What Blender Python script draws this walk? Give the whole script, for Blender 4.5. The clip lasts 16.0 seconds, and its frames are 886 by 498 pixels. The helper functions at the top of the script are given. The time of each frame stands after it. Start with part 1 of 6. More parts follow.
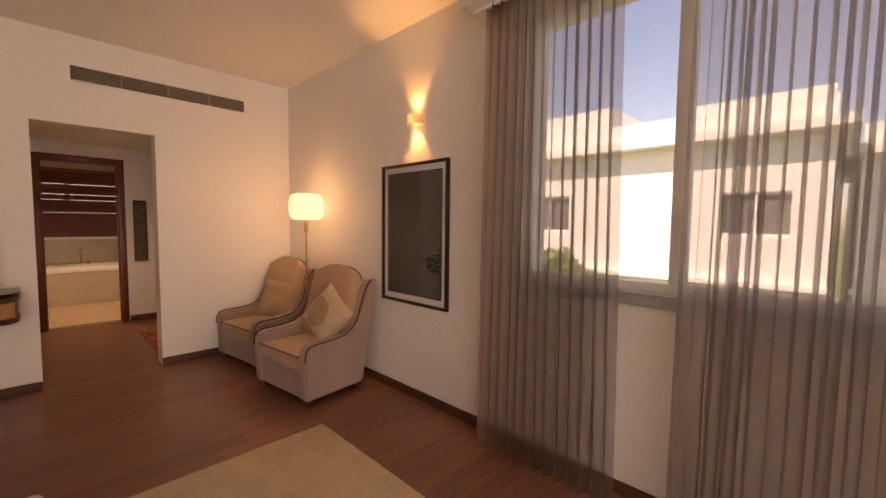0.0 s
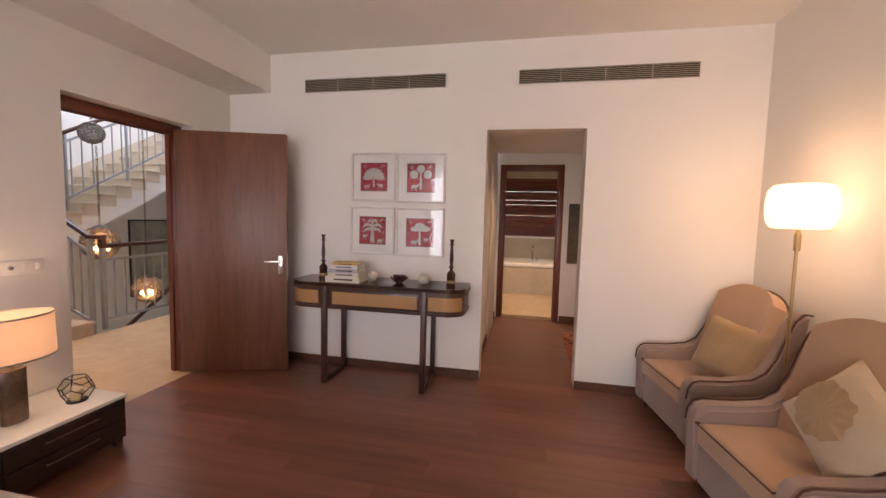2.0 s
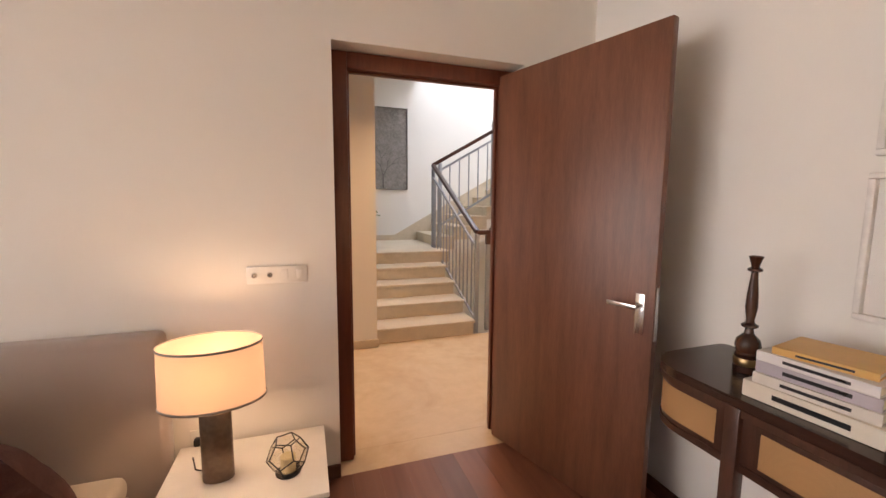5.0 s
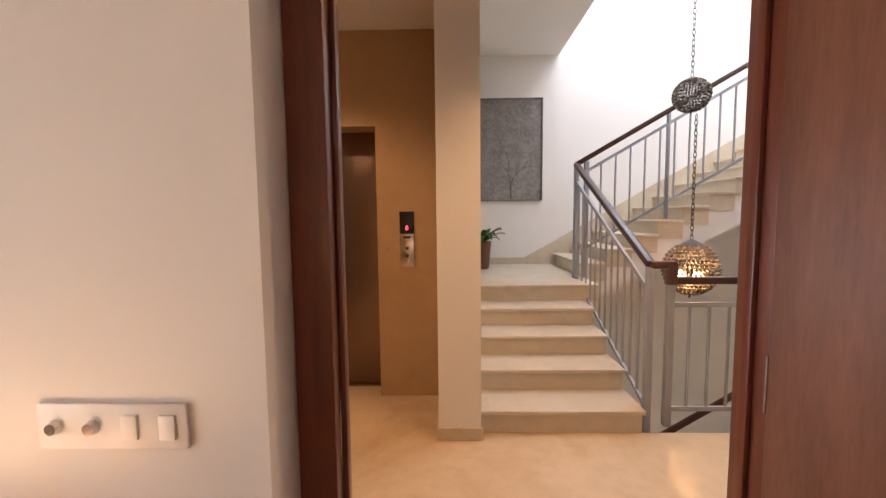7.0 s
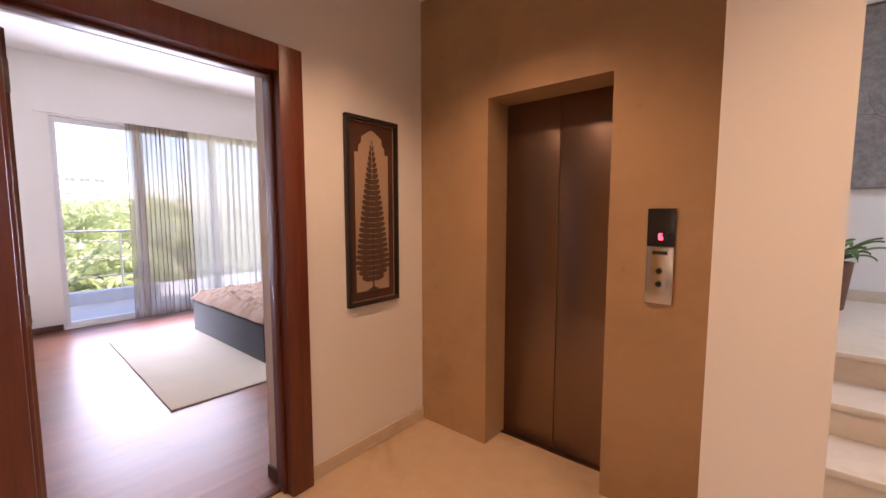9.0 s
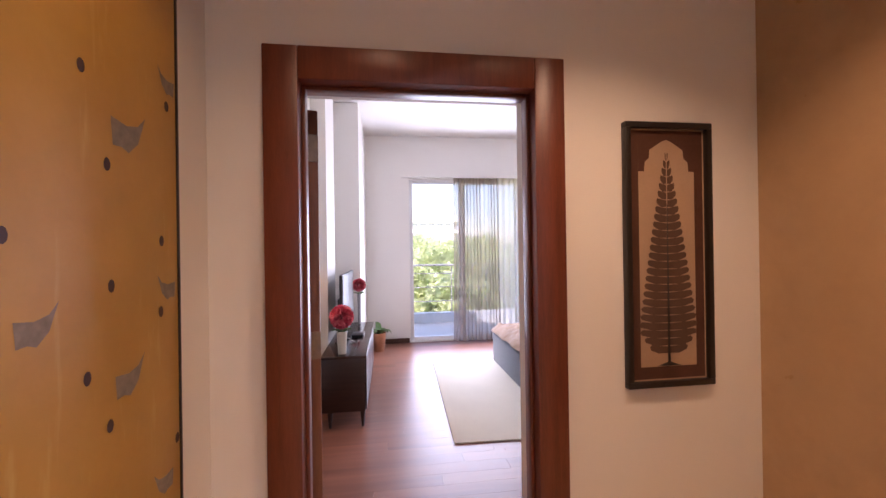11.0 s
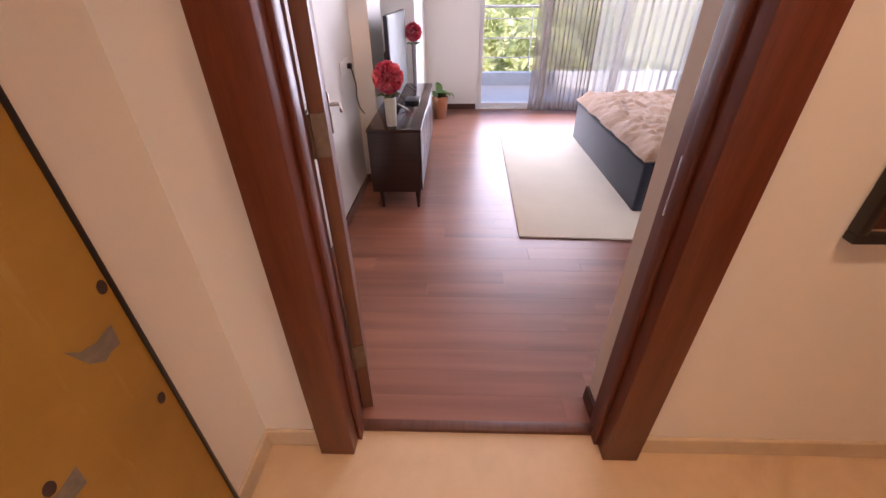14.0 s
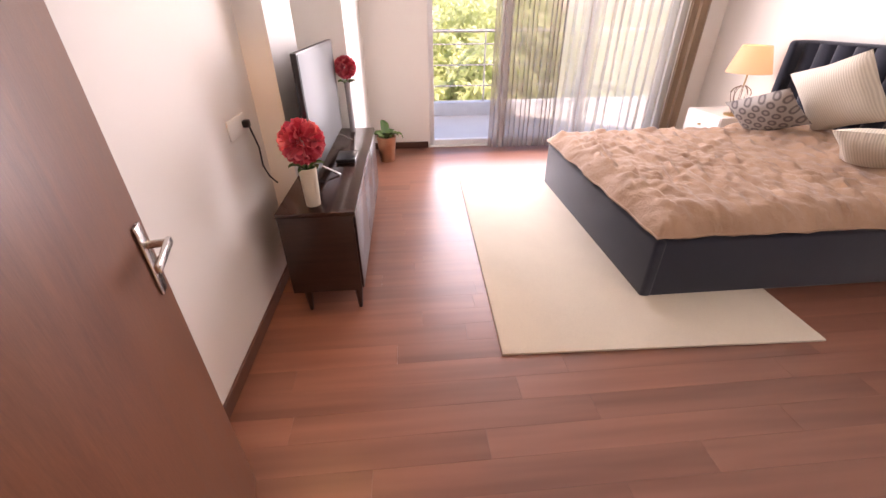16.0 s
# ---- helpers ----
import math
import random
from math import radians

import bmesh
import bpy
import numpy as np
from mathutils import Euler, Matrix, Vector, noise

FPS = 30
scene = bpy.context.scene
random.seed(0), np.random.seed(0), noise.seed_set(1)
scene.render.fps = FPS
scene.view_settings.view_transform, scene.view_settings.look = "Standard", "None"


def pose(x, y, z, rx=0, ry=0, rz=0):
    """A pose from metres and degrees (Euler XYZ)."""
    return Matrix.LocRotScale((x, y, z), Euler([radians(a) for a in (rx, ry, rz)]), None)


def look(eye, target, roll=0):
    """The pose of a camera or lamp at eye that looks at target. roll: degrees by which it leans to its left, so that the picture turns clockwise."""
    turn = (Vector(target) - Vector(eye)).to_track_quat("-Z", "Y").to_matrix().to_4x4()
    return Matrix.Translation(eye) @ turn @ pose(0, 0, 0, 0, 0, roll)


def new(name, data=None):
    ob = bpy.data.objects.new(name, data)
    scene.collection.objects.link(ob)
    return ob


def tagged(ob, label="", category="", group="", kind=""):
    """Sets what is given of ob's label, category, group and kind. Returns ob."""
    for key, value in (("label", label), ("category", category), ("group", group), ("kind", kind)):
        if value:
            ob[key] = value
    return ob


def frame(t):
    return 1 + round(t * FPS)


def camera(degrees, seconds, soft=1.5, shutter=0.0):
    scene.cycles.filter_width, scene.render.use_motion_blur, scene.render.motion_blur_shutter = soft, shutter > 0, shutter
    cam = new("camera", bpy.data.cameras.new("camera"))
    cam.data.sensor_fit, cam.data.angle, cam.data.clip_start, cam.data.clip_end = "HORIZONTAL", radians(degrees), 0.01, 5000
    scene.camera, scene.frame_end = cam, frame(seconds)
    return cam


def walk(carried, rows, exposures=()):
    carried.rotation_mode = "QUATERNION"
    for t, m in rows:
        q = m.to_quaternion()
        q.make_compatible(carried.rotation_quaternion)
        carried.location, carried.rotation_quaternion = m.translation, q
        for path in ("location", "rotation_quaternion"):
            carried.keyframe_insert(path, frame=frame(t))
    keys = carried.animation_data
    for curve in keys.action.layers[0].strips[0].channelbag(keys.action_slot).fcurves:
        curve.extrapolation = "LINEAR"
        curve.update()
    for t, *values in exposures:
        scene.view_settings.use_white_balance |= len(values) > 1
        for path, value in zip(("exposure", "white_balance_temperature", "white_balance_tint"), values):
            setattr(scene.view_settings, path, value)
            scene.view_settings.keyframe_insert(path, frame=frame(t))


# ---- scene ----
cam = camera(96.1, 16.0)
PATH = [
    (0, (-0.071, 0.211, 1.391), (-1.471, 1.634, 1.262), 0.6),
    (0.5, (-0.268, 0.425, 1.383), (-2.013, 1.394, 1.267), 1.1),
    (1, (-0.505, 0.592, 1.407), (-2.44, 1.081, 1.29), 1.4),
    (1.5, (-0.829, 0.604, 1.403), (-2.824, 0.638, 1.269), 1.5),
    (2, (-1.159, 0.536, 1.423), (-3.113, 0.139, 1.266), 1.5),
    (2.5, (-1.535, 0.491, 1.421), (-3.342, -0.347, 1.247), 1.3),
    (3, (-1.867, 0.397, 1.394), (-3.477, -0.773, 1.194), 1.3),
    (3.5, (-2.191, 0.26, 1.411), (-3.576, -1.165, 1.188), 0.9),
    (4, (-2.539, 0.136, 1.408), (-3.641, -1.517, 1.178), 0.8),
    (4.5, (-2.81, -0.025, 1.428), (-3.64, -1.828, 1.182), 0.5),
    (4.7, (-2.901, -0.137, 1.408), (-3.649, -1.975, 1.164), 0.5),
    (6.8, (-3.441, -1.517, 1.432), (-3.483, -3.51, 1.271), -0.5),
    (7, (-3.466, -1.654, 1.425), (-3.419, -3.647, 1.264), -0.6),
    (7.5, (-3.56, -1.995, 1.431), (-3.271, -3.968, 1.278), -0.7),
    (8, (-3.593, -2.259, 1.42), (-3.019, -4.168, 1.26), -0.6),
    (8.5, (-3.563, -2.549, 1.435), (-2.651, -4.322, 1.271), -0.3),
    (9, (-3.5, -2.724, 1.444), (-2.231, -4.26, 1.269), -0.0),
    (9.5, (-3.441, -2.915, 1.466), (-1.859, -4.128, 1.291), 0.1),
    (10, (-3.354, -3.039, 1.475), (-1.541, -3.869, 1.32), -0.0),
    (10.2, (-3.284, -3.078, 1.466), (-1.405, -3.749, 1.325), -0.1),
    (12.3, (-3.067, -3.238, 1.526), (-1.069, -3.148, 1.488), -1.4),
    (12.5, (-2.974, -3.275, 1.508), (-0.987, -3.156, 1.313), -1.2),
    (13, (-2.901, -3.209, 1.476), (-0.976, -3.11, 0.941), -0.0),
    (13.5, (-2.661, -3.188, 1.446), (-0.853, -3.108, 0.595), 0.0),
    (14, (-2.484, -3.176, 1.41), (-0.811, -3.123, 0.316), -0.5),
    (14.5, (-2.214, -3.211, 1.416), (-0.627, -3.182, 0.199), -1.2),
    (15, (-1.989, -3.233, 1.407), (-0.401, -3.244, 0.192), -0.9),
    (15.5, (-1.744, -3.231, 1.412), (-0.106, -3.299, 0.265), -0.7),
    (16, (-1.529, -3.214, 1.432), (0.179, -3.363, 0.402), -0.3),
]
walkrows = [(t, look(eye, target, roll)) for t, eye, target, roll in PATH]
EXPOSURES = [
    (0, 0.72, 9400, 36), (1, 0.86, 12200, 46), (2, 1.27, 6900, 28), (3.5, 1.72, 6900, 22), (4.7, 1.67, 7300, 23), (7, 1.62, 7300, 26), (8, 1.75, 8600, 32),
    (8.5, 1.83, 7400, 32), (10, 1.9, 6100, 34), (12.5, 1.72, 6700, 33), (14, 1.85, 6700, 34), (15, 2.1, 7500, 35), (16, 2.02, 7900, 36),
]
walk(cam, walkrows, EXPOSURES)

# ---- world, sun, large lights ----
world = bpy.data.worlds.new("sky")
scene.world = world
world.use_nodes = True
wn = world.node_tree
sky = wn.nodes.new("ShaderNodeTexSky")
sky.sky_type, sky.sun_disc = "NISHITA", False
sky.sun_elevation, sky.sun_rotation = radians(50), radians(215)
wn.links.new(sky.outputs[0], wn.nodes["Background"].inputs[0])
wn.nodes["Background"].inputs[1].default_value = 0.15

sun = new("sun", bpy.data.lights.new("sun", "SUN"))
sun.data.energy, sun.data.angle, sun.data.color = 5.0, radians(0.6), (1.0, 0.95, 0.87)
sun.matrix_world = look((0, 0, 30), (-math.sin(radians(215)) * 19.3, -math.cos(radians(215)) * 19.3, 30 - 23.0))


def area(name, eye, target, w, h, watts, colour=(1, 1, 1)):
    lamp = new(name, bpy.data.lights.new(name, "AREA"))
    lamp.data.shape, lamp.data.size, lamp.data.size_y, lamp.data.energy, lamp.data.color = "RECTANGLE", w, h, watts, colour
    lamp.matrix_world = look(eye, target)
    return lamp


def bulb(name, at, watts, radius=0.04, colour=(1.0, 0.62, 0.3)):
    lamp = new(name, bpy.data.lights.new(name, "POINT"))
    lamp.data.energy, lamp.data.shadow_soft_size, lamp.data.color, lamp.location = watts, radius, colour, at
    return lamp


def downlight(name, at, watts, colour=(1.0, 0.66, 0.36), degrees=120):
    lamp = new(name, bpy.data.lights.new(name, "SPOT"))
    lamp.data.energy, lamp.data.shadow_soft_size, lamp.data.color = watts, 0.05, colour
    lamp.data.spot_size, lamp.data.spot_blend, lamp.location = radians(degrees), 0.8, at
    return lamp


def beam(name, at, way, watts, colour=(1.0, 0.56, 0.2)):
    """A narrow spot that points straight up or down."""
    lamp = new(name, bpy.data.lights.new(name, "SPOT"))
    lamp.data.energy, lamp.data.shadow_soft_size, lamp.data.color = watts, 0.012, colour
    lamp.data.spot_size, lamp.data.spot_blend = radians(75), 0.45
    lamp.matrix_world = pose(*at, 0 if way < 0 else 180)
    return lamp


DAY = (0.86, 0.93, 1.0)
area("window_light_east_a", (3.42, -0.3, 1.45), (0, -0.3, 1.2), 3.8, 2.6, 112, DAY)
area("window_light_east_b", (3.03, -4.5, 1.35), (0, -4.5, 1.35), 2.0, 2.3, 44, (0.76, 0.87, 1.0))
area("skylight_glow", (-6.3, -5.6, 6.1), (-6.3, -5.6, 0), 3.2, 2.6, 92, (0.66, 0.82, 1.0))
WARM = (1.0, 0.62, 0.3)
SOFT = (1.0, 0.72, 0.45)
N_WALL = 2.27
bulb("floor_lamp_bulb", (-3.80, 2.07, 1.54), 5.4, 0.09, WARM)
beam("sconce_up_a", (-2.38, N_WALL - 0.05, 2.175), 1, 7.5)
beam("sconce_down_a", (-2.38, N_WALL - 0.05, 2.155), -1, 7.5)
bulb("table_lamp_bulb_a", (-2.66, -2.0, 0.775), 1.8, 0.05, SOFT)
beam("sconce_up_b", (0.18, -2.47, 2.175), 1, 7)
beam("sconce_down_b", (0.18, -2.47, 2.155), -1, 7)
bulb("table_lamp_bulb_b", (2.28, -6.45, 1.04), 0.9, 0.05, SOFT)
downlight("lobby_light_a", (-2.5, -3.95, 2.78), 21)
downlight("lobby_light_b", (-4.2, -3.4, 2.78), 28)
# added fill that brightens the ochre panel; no known lamp hangs here
downlight("lobby_fill_c", (-2.45, -3.05, 2.78), 7.5)
# unseen downlight added to turn the corridor walls from grey to warm
downlight("corridor_fill", (-5.8, 0.9, 2.32), 16, (1.0, 0.7, 0.4))
downlight("bath_light", (-8.0, 0.6, 2.3), 54, (1.0, 0.72, 0.42))


# ---- materials ----
class Mat:
    """A small helper over a node tree with one Principled shader."""

    def __init__(self, name, colour=(0.8, 0.8, 0.8), rough=0.5, metal=0.0, spec=0.5):
        self.m = bpy.data.materials.new(name)
        self.m.use_nodes = True
        self.t = self.m.node_tree
        self.b = self.t.nodes["Principled BSDF"]
        self.b.inputs["Base Color"].default_value = (*colour, 1)
        self.b.inputs["Roughness"].default_value = rough
        self.b.inputs["Metallic"].default_value = metal
        self.b.inputs["Specular IOR Level"].default_value = spec

    def node(self, kind, **values):
        n = self.t.nodes.new("ShaderNode" + kind)
        for k, v in values.items():
            n.inputs[k.replace("_", " ")].default_value = v
        return n

    def link(self, a, b):
        self.t.links.new(a, b)

    def coords(self, scale=(1, 1, 1), which="Object"):
        tc = self.node("TexCoord")
        mp = self.node("Mapping")
        mp.inputs["Scale"].default_value = scale
        self.link(tc.outputs[which], mp.inputs["Vector"])
        return mp.outputs[0]

    def noise(self, scale, detail=4, vec=None, rough=0.55, distort=0.0):
        n = self.node("TexNoise", Scale=scale, Detail=detail, Roughness=rough, Distortion=distort)
        if vec:
            self.link(vec, n.inputs["Vector"])
        return n.outputs["Fac"]

    def ramp(self, fac, stops):
        r = self.node("ValToRGB")
        el = r.color_ramp.elements
        while len(el) < len(stops):
            el.new(0.5)
        for e, (p, c) in zip(el, stops):
            e.position, e.color = p, (*c, 1)
        self.link(fac, r.inputs[0])
        return r.outputs[0]

    def mix(self, fac, a, b, mode="MIX"):
        m = self.node("Mix")
        m.data_type, m.blend_type = "RGBA", mode
        if isinstance(fac, (int, float)):
            m.inputs[0].default_value = fac
        else:
            self.link(fac, m.inputs[0])
        for sock, v in ((m.inputs[6], a), (m.inputs[7], b)):
            if isinstance(v, tuple):
                sock.default_value = (*v, 1)
            else:
                self.link(v, sock)
        return m.outputs[2]

    def colour(self, out):
        self.link(out, self.b.inputs["Base Color"])
        return self

    def rough(self, fac, lo, hi):
        mr = self.node("MapRange")
        mr.inputs["To Min"].default_value, mr.inputs["To Max"].default_value = lo, hi
        self.link(fac, mr.inputs["Value"])
        self.link(mr.outputs[0], self.b.inputs["Roughness"])
        return self

    def bump(self, fac, strength=0.2, distance=0.01):
        bp = self.node("Bump", Strength=strength, Distance=distance)
        self.link(fac, bp.inputs["Height"])
        self.link(bp.outputs[0], self.b.inputs["Normal"])
        return self


def tint(c, k):
    return tuple(min(1.0, v * k) for v in c)


def plain(name, colour, rough=0.5, metal=0.0, var=0.12, scale=12, bump=0.0, spec=0.5):
    m = Mat(name, colour, rough, metal, spec)
    v = m.coords()
    n = m.noise(scale, 5, v)
    m.colour(m.ramp(n, [(0.3, tint(colour, 1 - var)), (0.7, tint(colour, 1 + var))]))
    m.rough(m.noise(scale * 2.3, 3, v), max(0.02, rough - 0.07), min(1, rough + 0.07))
    if bump:
        m.bump(m.noise(scale * 6, 3, v), bump, 0.004)
    return m.m


def paint(name, colour, rough=0.6):
    m = Mat(name, colour, rough, spec=0.3)
    v = m.coords()
    big, fine = m.noise(0.9, 3, v), m.noise(160, 2, v)
    m.colour(m.ramp(big, [(0.25, tint(colour, 0.965)), (0.75, tint(colour, 1.02))]))
    m.rough(m.noise(3.0, 3, v), rough - 0.08, rough + 0.1)
    return m.bump(fine, 0.05, 0.002).m


def wood(name, dark, light, rough=0.35, axis=2, stretch=14.0, scale=3.0, random_amount=0.25, spec=0.5, fine_mix=0.25, relief=0.12, detail=7):
    m = Mat(name, dark, rough, spec=spec)
    s = [stretch, stretch, stretch]
    s[axis] = 1.0
    v = m.coords(tuple(s))
    info = m.node("ObjectInfo")
    off = m.node("VectorMath")
    off.operation = "MULTIPLY_ADD"
    m.link(info.outputs["Random"], off.inputs[0])
    off.inputs[1].default_value = (37.0, 53.0, 29.0)
    m.link(v, off.inputs[2])
    grain = m.noise(scale, detail, off.outputs[0], 0.6 if detail > 4 else 0.45, 0.4 if detail > 4 else 0.0)
    fine = m.noise(scale * 9, 4, off.outputs[0], 0.7)
    c = m.ramp(grain, [(0.3, dark), (0.72, light)] if detail > 4 else [(0.2, dark), (0.8, light)])
    c = m.mix(fine_mix, c, m.ramp(fine, [(0.35, tint(dark, 0.7)), (0.65, light)]))
    k = m.node("MapRange")
    k.inputs["To Min"].default_value, k.inputs["To Max"].default_value = 1 - random_amount, 1 + random_amount
    m.link(info.outputs["Random"], k.inputs["Value"])
    hsv = m.node("HueSaturation")
    m.link(k.outputs[0], hsv.inputs["Value"])
    m.link(c, hsv.inputs["Color"])
    m.colour(hsv.outputs[0])
    m.rough(grain, rough - 0.04, rough + 0.08)
    return m.bump(fine, relief, 0.002).m


def fabric(name, colour, weave=420, var=0.14, bump=0.35, sheen=0.3, rough=0.9, big=3.0):
    m = Mat(name, colour, rough, spec=0.2)
    v = m.coords()
    w = m.node("TexWave", Scale=weave / 6.3, Distortion=1.5, Detail=1.0)
    m.link(v, w.inputs["Vector"])
    n = m.noise(big, 5, v)
    c = m.ramp(n, [(0.3, tint(colour, 1 - var)), (0.7, tint(colour, 1 + var))])
    f = m.noise(weave, 2, v)
    m.colour(m.mix(0.3, c, m.ramp(f, [(0.3, tint(colour, 0.75)), (0.7, tint(colour, 1.2))])))
    m.b.inputs["Sheen Weight"].default_value = sheen
    return m.bump(f, bump, 0.002).m


def stone(name, base, vein, rough=0.25, scale=1.6, spec=0.5, amount=0.5):
    m = Mat(name, base, rough, spec=spec)
    v = m.coords()
    n1 = m.noise(scale, 8, v, 0.62, 0.9)
    n2 = m.noise(scale * 7, 6, v, 0.6, 0.3)
    c = m.ramp(n1, [(0.3, vein), (0.5, base), (0.8, tint(base, 1.06))])
    m.colour(m.mix(amount * 0.6, c, m.ramp(n2, [(0.35, tint(base, 0.85)), (0.65, tint(base, 1.08))])))
    m.rough(n2, rough - 0.08, rough + 0.1)
    return m.m


def glow(name, colour, strength, base=(0.8, 0.7, 0.55), alpha=None):
    m = Mat(name, base, 0.6)
    m.b.inputs["Emission Color"].default_value = (*colour, 1)
    m.b.inputs["Emission Strength"].default_value = strength
    return m.m


def sheer(name, colour, clear=0.35, density=1.0):
    """Thin curtain cloth: lets part of the light straight through and scatters the rest."""
    m = Mat(name, colour, 0.9, spec=0.1)
    out = m.t.nodes["Material Output"]
    tr, tp, mx1, mx2 = m.node("BsdfTranslucent"), m.node("BsdfTransparent"), m.node("MixShader"), m.node("MixShader")
    df = m.node("BsdfDiffuse")
    n = m.noise(5.0, 3, m.coords((1, 1, 0.25)))
    c = m.ramp(n, [(0.3, tint(colour, 0.93)), (0.7, tint(colour, 1.05))])
    for s in (tr, df):
        m.link(c, s.inputs["Color"])
    mx1.inputs[0].default_value = 0.94
    m.link(df.outputs[0], mx1.inputs[1])
    m.link(tr.outputs[0], mx1.inputs[2])
    mx2.inputs[0].default_value = clear
    m.link(mx1.outputs[0], mx2.inputs[1])
    m.link(tp.outputs[0], mx2.inputs[2])
    m.link(mx2.outputs[0], out.inputs["Surface"])
    return m.m


def glass(name, colour=(1, 1, 1), rough=0.0, mirror=0.12):
    m = Mat(name, colour, rough)
    out = m.t.nodes["Material Output"]
    tp, gl, mx = m.node("BsdfTransparent"), m.node("BsdfGlossy"), m.node("MixShader")
    tp.inputs["Color"].default_value = (*colour, 1)
    gl.inputs["Roughness"].default_value = rough
    lw = m.node("LayerWeight", Blend=0.5)
    pw = m.node("Math")
    pw.operation, pw.inputs[1].default_value = "POWER", 4.0
    mr = m.node("MapRange")
    mr.inputs["To Min"].default_value, mr.inputs["To Max"].default_value = 0.04, 0.75
    m.link(lw.outputs["Facing"], pw.inputs[0])
    m.link(pw.outputs[0], mr.inputs["Value"])
    m.link(mr.outputs[0], mx.inputs[0])
    m.link(tp.outputs[0], mx.inputs[1])
    m.link(gl.outputs[0], mx.inputs[2])
    m.link(mx.outputs[0], out.inputs["Surface"])
    return m.m


WALL = paint("warm_white_paint", (0.80, 0.77, 0.72))
CEIL = paint("ceiling_white", (0.84, 0.82, 0.78), 0.75)
FLOORWOOD = wood("red_brown_floorboards", (0.148, 0.056, 0.034), (0.265, 0.110, 0.069), 0.33, 1, 16.0, 0.9, 0.15, 0.5, 0.0, 0.0, 2)
FLOORBASE = plain("floor_joint", (0.03, 0.012, 0.008), 0.7)
SKIRTWOOD = wood("dark_skirting_wood", (0.065, 0.022, 0.012), (0.125, 0.048, 0.026), 0.45, 0)
DOORWOOD = wood("walnut_door_veneer", (0.115, 0.041, 0.021), (0.205, 0.080, 0.042), 0.38, 2, 10, 2.2, 0.05)
FRAMEWOOD = wood("red_brown_frame_wood", (0.105, 0.024, 0.012), (0.19, 0.050, 0.024), 0.32, 2, 12, 3.0, 0.06)
DARKWOOD = wood("espresso_wood", (0.018, 0.008, 0.006), (0.045, 0.02, 0.014), 0.28, 1, 14, 3.0, 0.05)
CONSOLEWOOD = wood("dark_console_wood", (0.042, 0.016, 0.010), (0.085, 0.034, 0.020), 0.3, 2, 14, 3.0, 0.05)
CANE = None
MARBLE = stone("cream_marble_floor", (0.62, 0.47, 0.31), (0.50, 0.35, 0.21), 0.22, 1.3)
STEPSTONE = stone("beige_step_stone", (0.62, 0.52, 0.39), (0.50, 0.40, 0.28), 0.35, 2.2)
LIFTSTONE = stone("tan_lift_cladding", (0.47, 0.31, 0.17), (0.38, 0.24, 0.12), 0.3, 1.1)
STEEL = Mat("brushed_lift_steel", (0.25, 0.175, 0.14), 0.30, 1.0)
STEEL.bump(STEEL.noise(60, 2, STEEL.coords((1, 1, 0.02))), 0.05, 0.001)
STEEL = STEEL.m
CHROME = plain("satin_chrome", (0.6, 0.58, 0.55), 0.25, 1.0, 0.05)
BRASS = plain("aged_brass", (0.45, 0.32, 0.16), 0.35, 1.0, 0.1)
RAILPAINT = plain("grey_rail_paint", (0.33, 0.34, 0.36), 0.5, 0.0, 0.06)
RAILWOOD = wood("dark_handrail_wood", (0.045, 0.014, 0.008), (0.10, 0.035, 0.02), 0.3, 0)
WHITE = plain("white_lacquer", (0.80, 0.78, 0.74), 0.4, 0, 0.03)
UPVC = plain("white_window_frame", (0.80, 0.80, 0.80), 0.35, 0, 0.02)
BLACK = plain("black_plastic", (0.012, 0.012, 0.014), 0.3, 0, 0.1)
GLASS = glass("window_glass")
PICGLASS = glass("picture_glass")
CHAIRCLOTH = fabric("mauve_chair_fabric", (0.33, 0.235, 0.195), 500, 0.07)
# tan copy of the mauve chair fabric, with the lamplight put into its colour
LITCLOTH = fabric("lit_chair_fabric", (0.46, 0.29, 0.18), 500, 0.07)
PIPING = fabric("brown_piping", (0.09, 0.035, 0.02), 600, 0.1)
CUSHION = fabric("beige_cushion_fabric", (0.50, 0.38, 0.25), 300, 0.12)
EMBROIDERY = fabric("gold_embroidery", (0.38, 0.25, 0.13), 180, 0.25, 0.8)
RUGCLOTH = fabric("cream_rug_pile", (0.54, 0.46, 0.37), 220, 0.06, 0.8)
SHEER1 = sheer("pale_grey_sheer", (0.40, 0.33, 0.29), 0.45)
SHEER2 = sheer("white_sheer", (0.86, 0.82, 0.76), 0.28)
SHEER3 = sheer("taupe_sheer", (0.56, 0.47, 0.41), 0.38)
DRAPE = fabric("taupe_drape_fabric", (0.36, 0.27, 0.19), 380, 0.1)


# ---- builders ----
def box(bm, x0, x1, y0, y1, z0, z1, bev=0.0, seg=2, m=None):
    vs = bmesh.ops.create_cube(bm, size=1)["verts"]
    for v in vs:
        v.co = Vector((x0 + (v.co.x + 0.5) * (x1 - x0), y0 + (v.co.y + 0.5) * (y1 - y0), z0 + (v.co.z + 0.5) * (z1 - z0)))
    if m is not None:
        bmesh.ops.transform(bm, matrix=m, verts=vs)
    if bev > 0:
        es = {e for v in vs for e in v.link_edges}
        bmesh.ops.bevel(bm, geom=list(es), offset=bev, segments=seg, affect="EDGES", profile=0.5)
    return bm


def slab(x0, x1, y0, y1, z0, z1, bev=0.0, seg=2, m=None):
    return box(bmesh.new(), x0, x1, y0, y1, z0, z1, bev, seg, m)


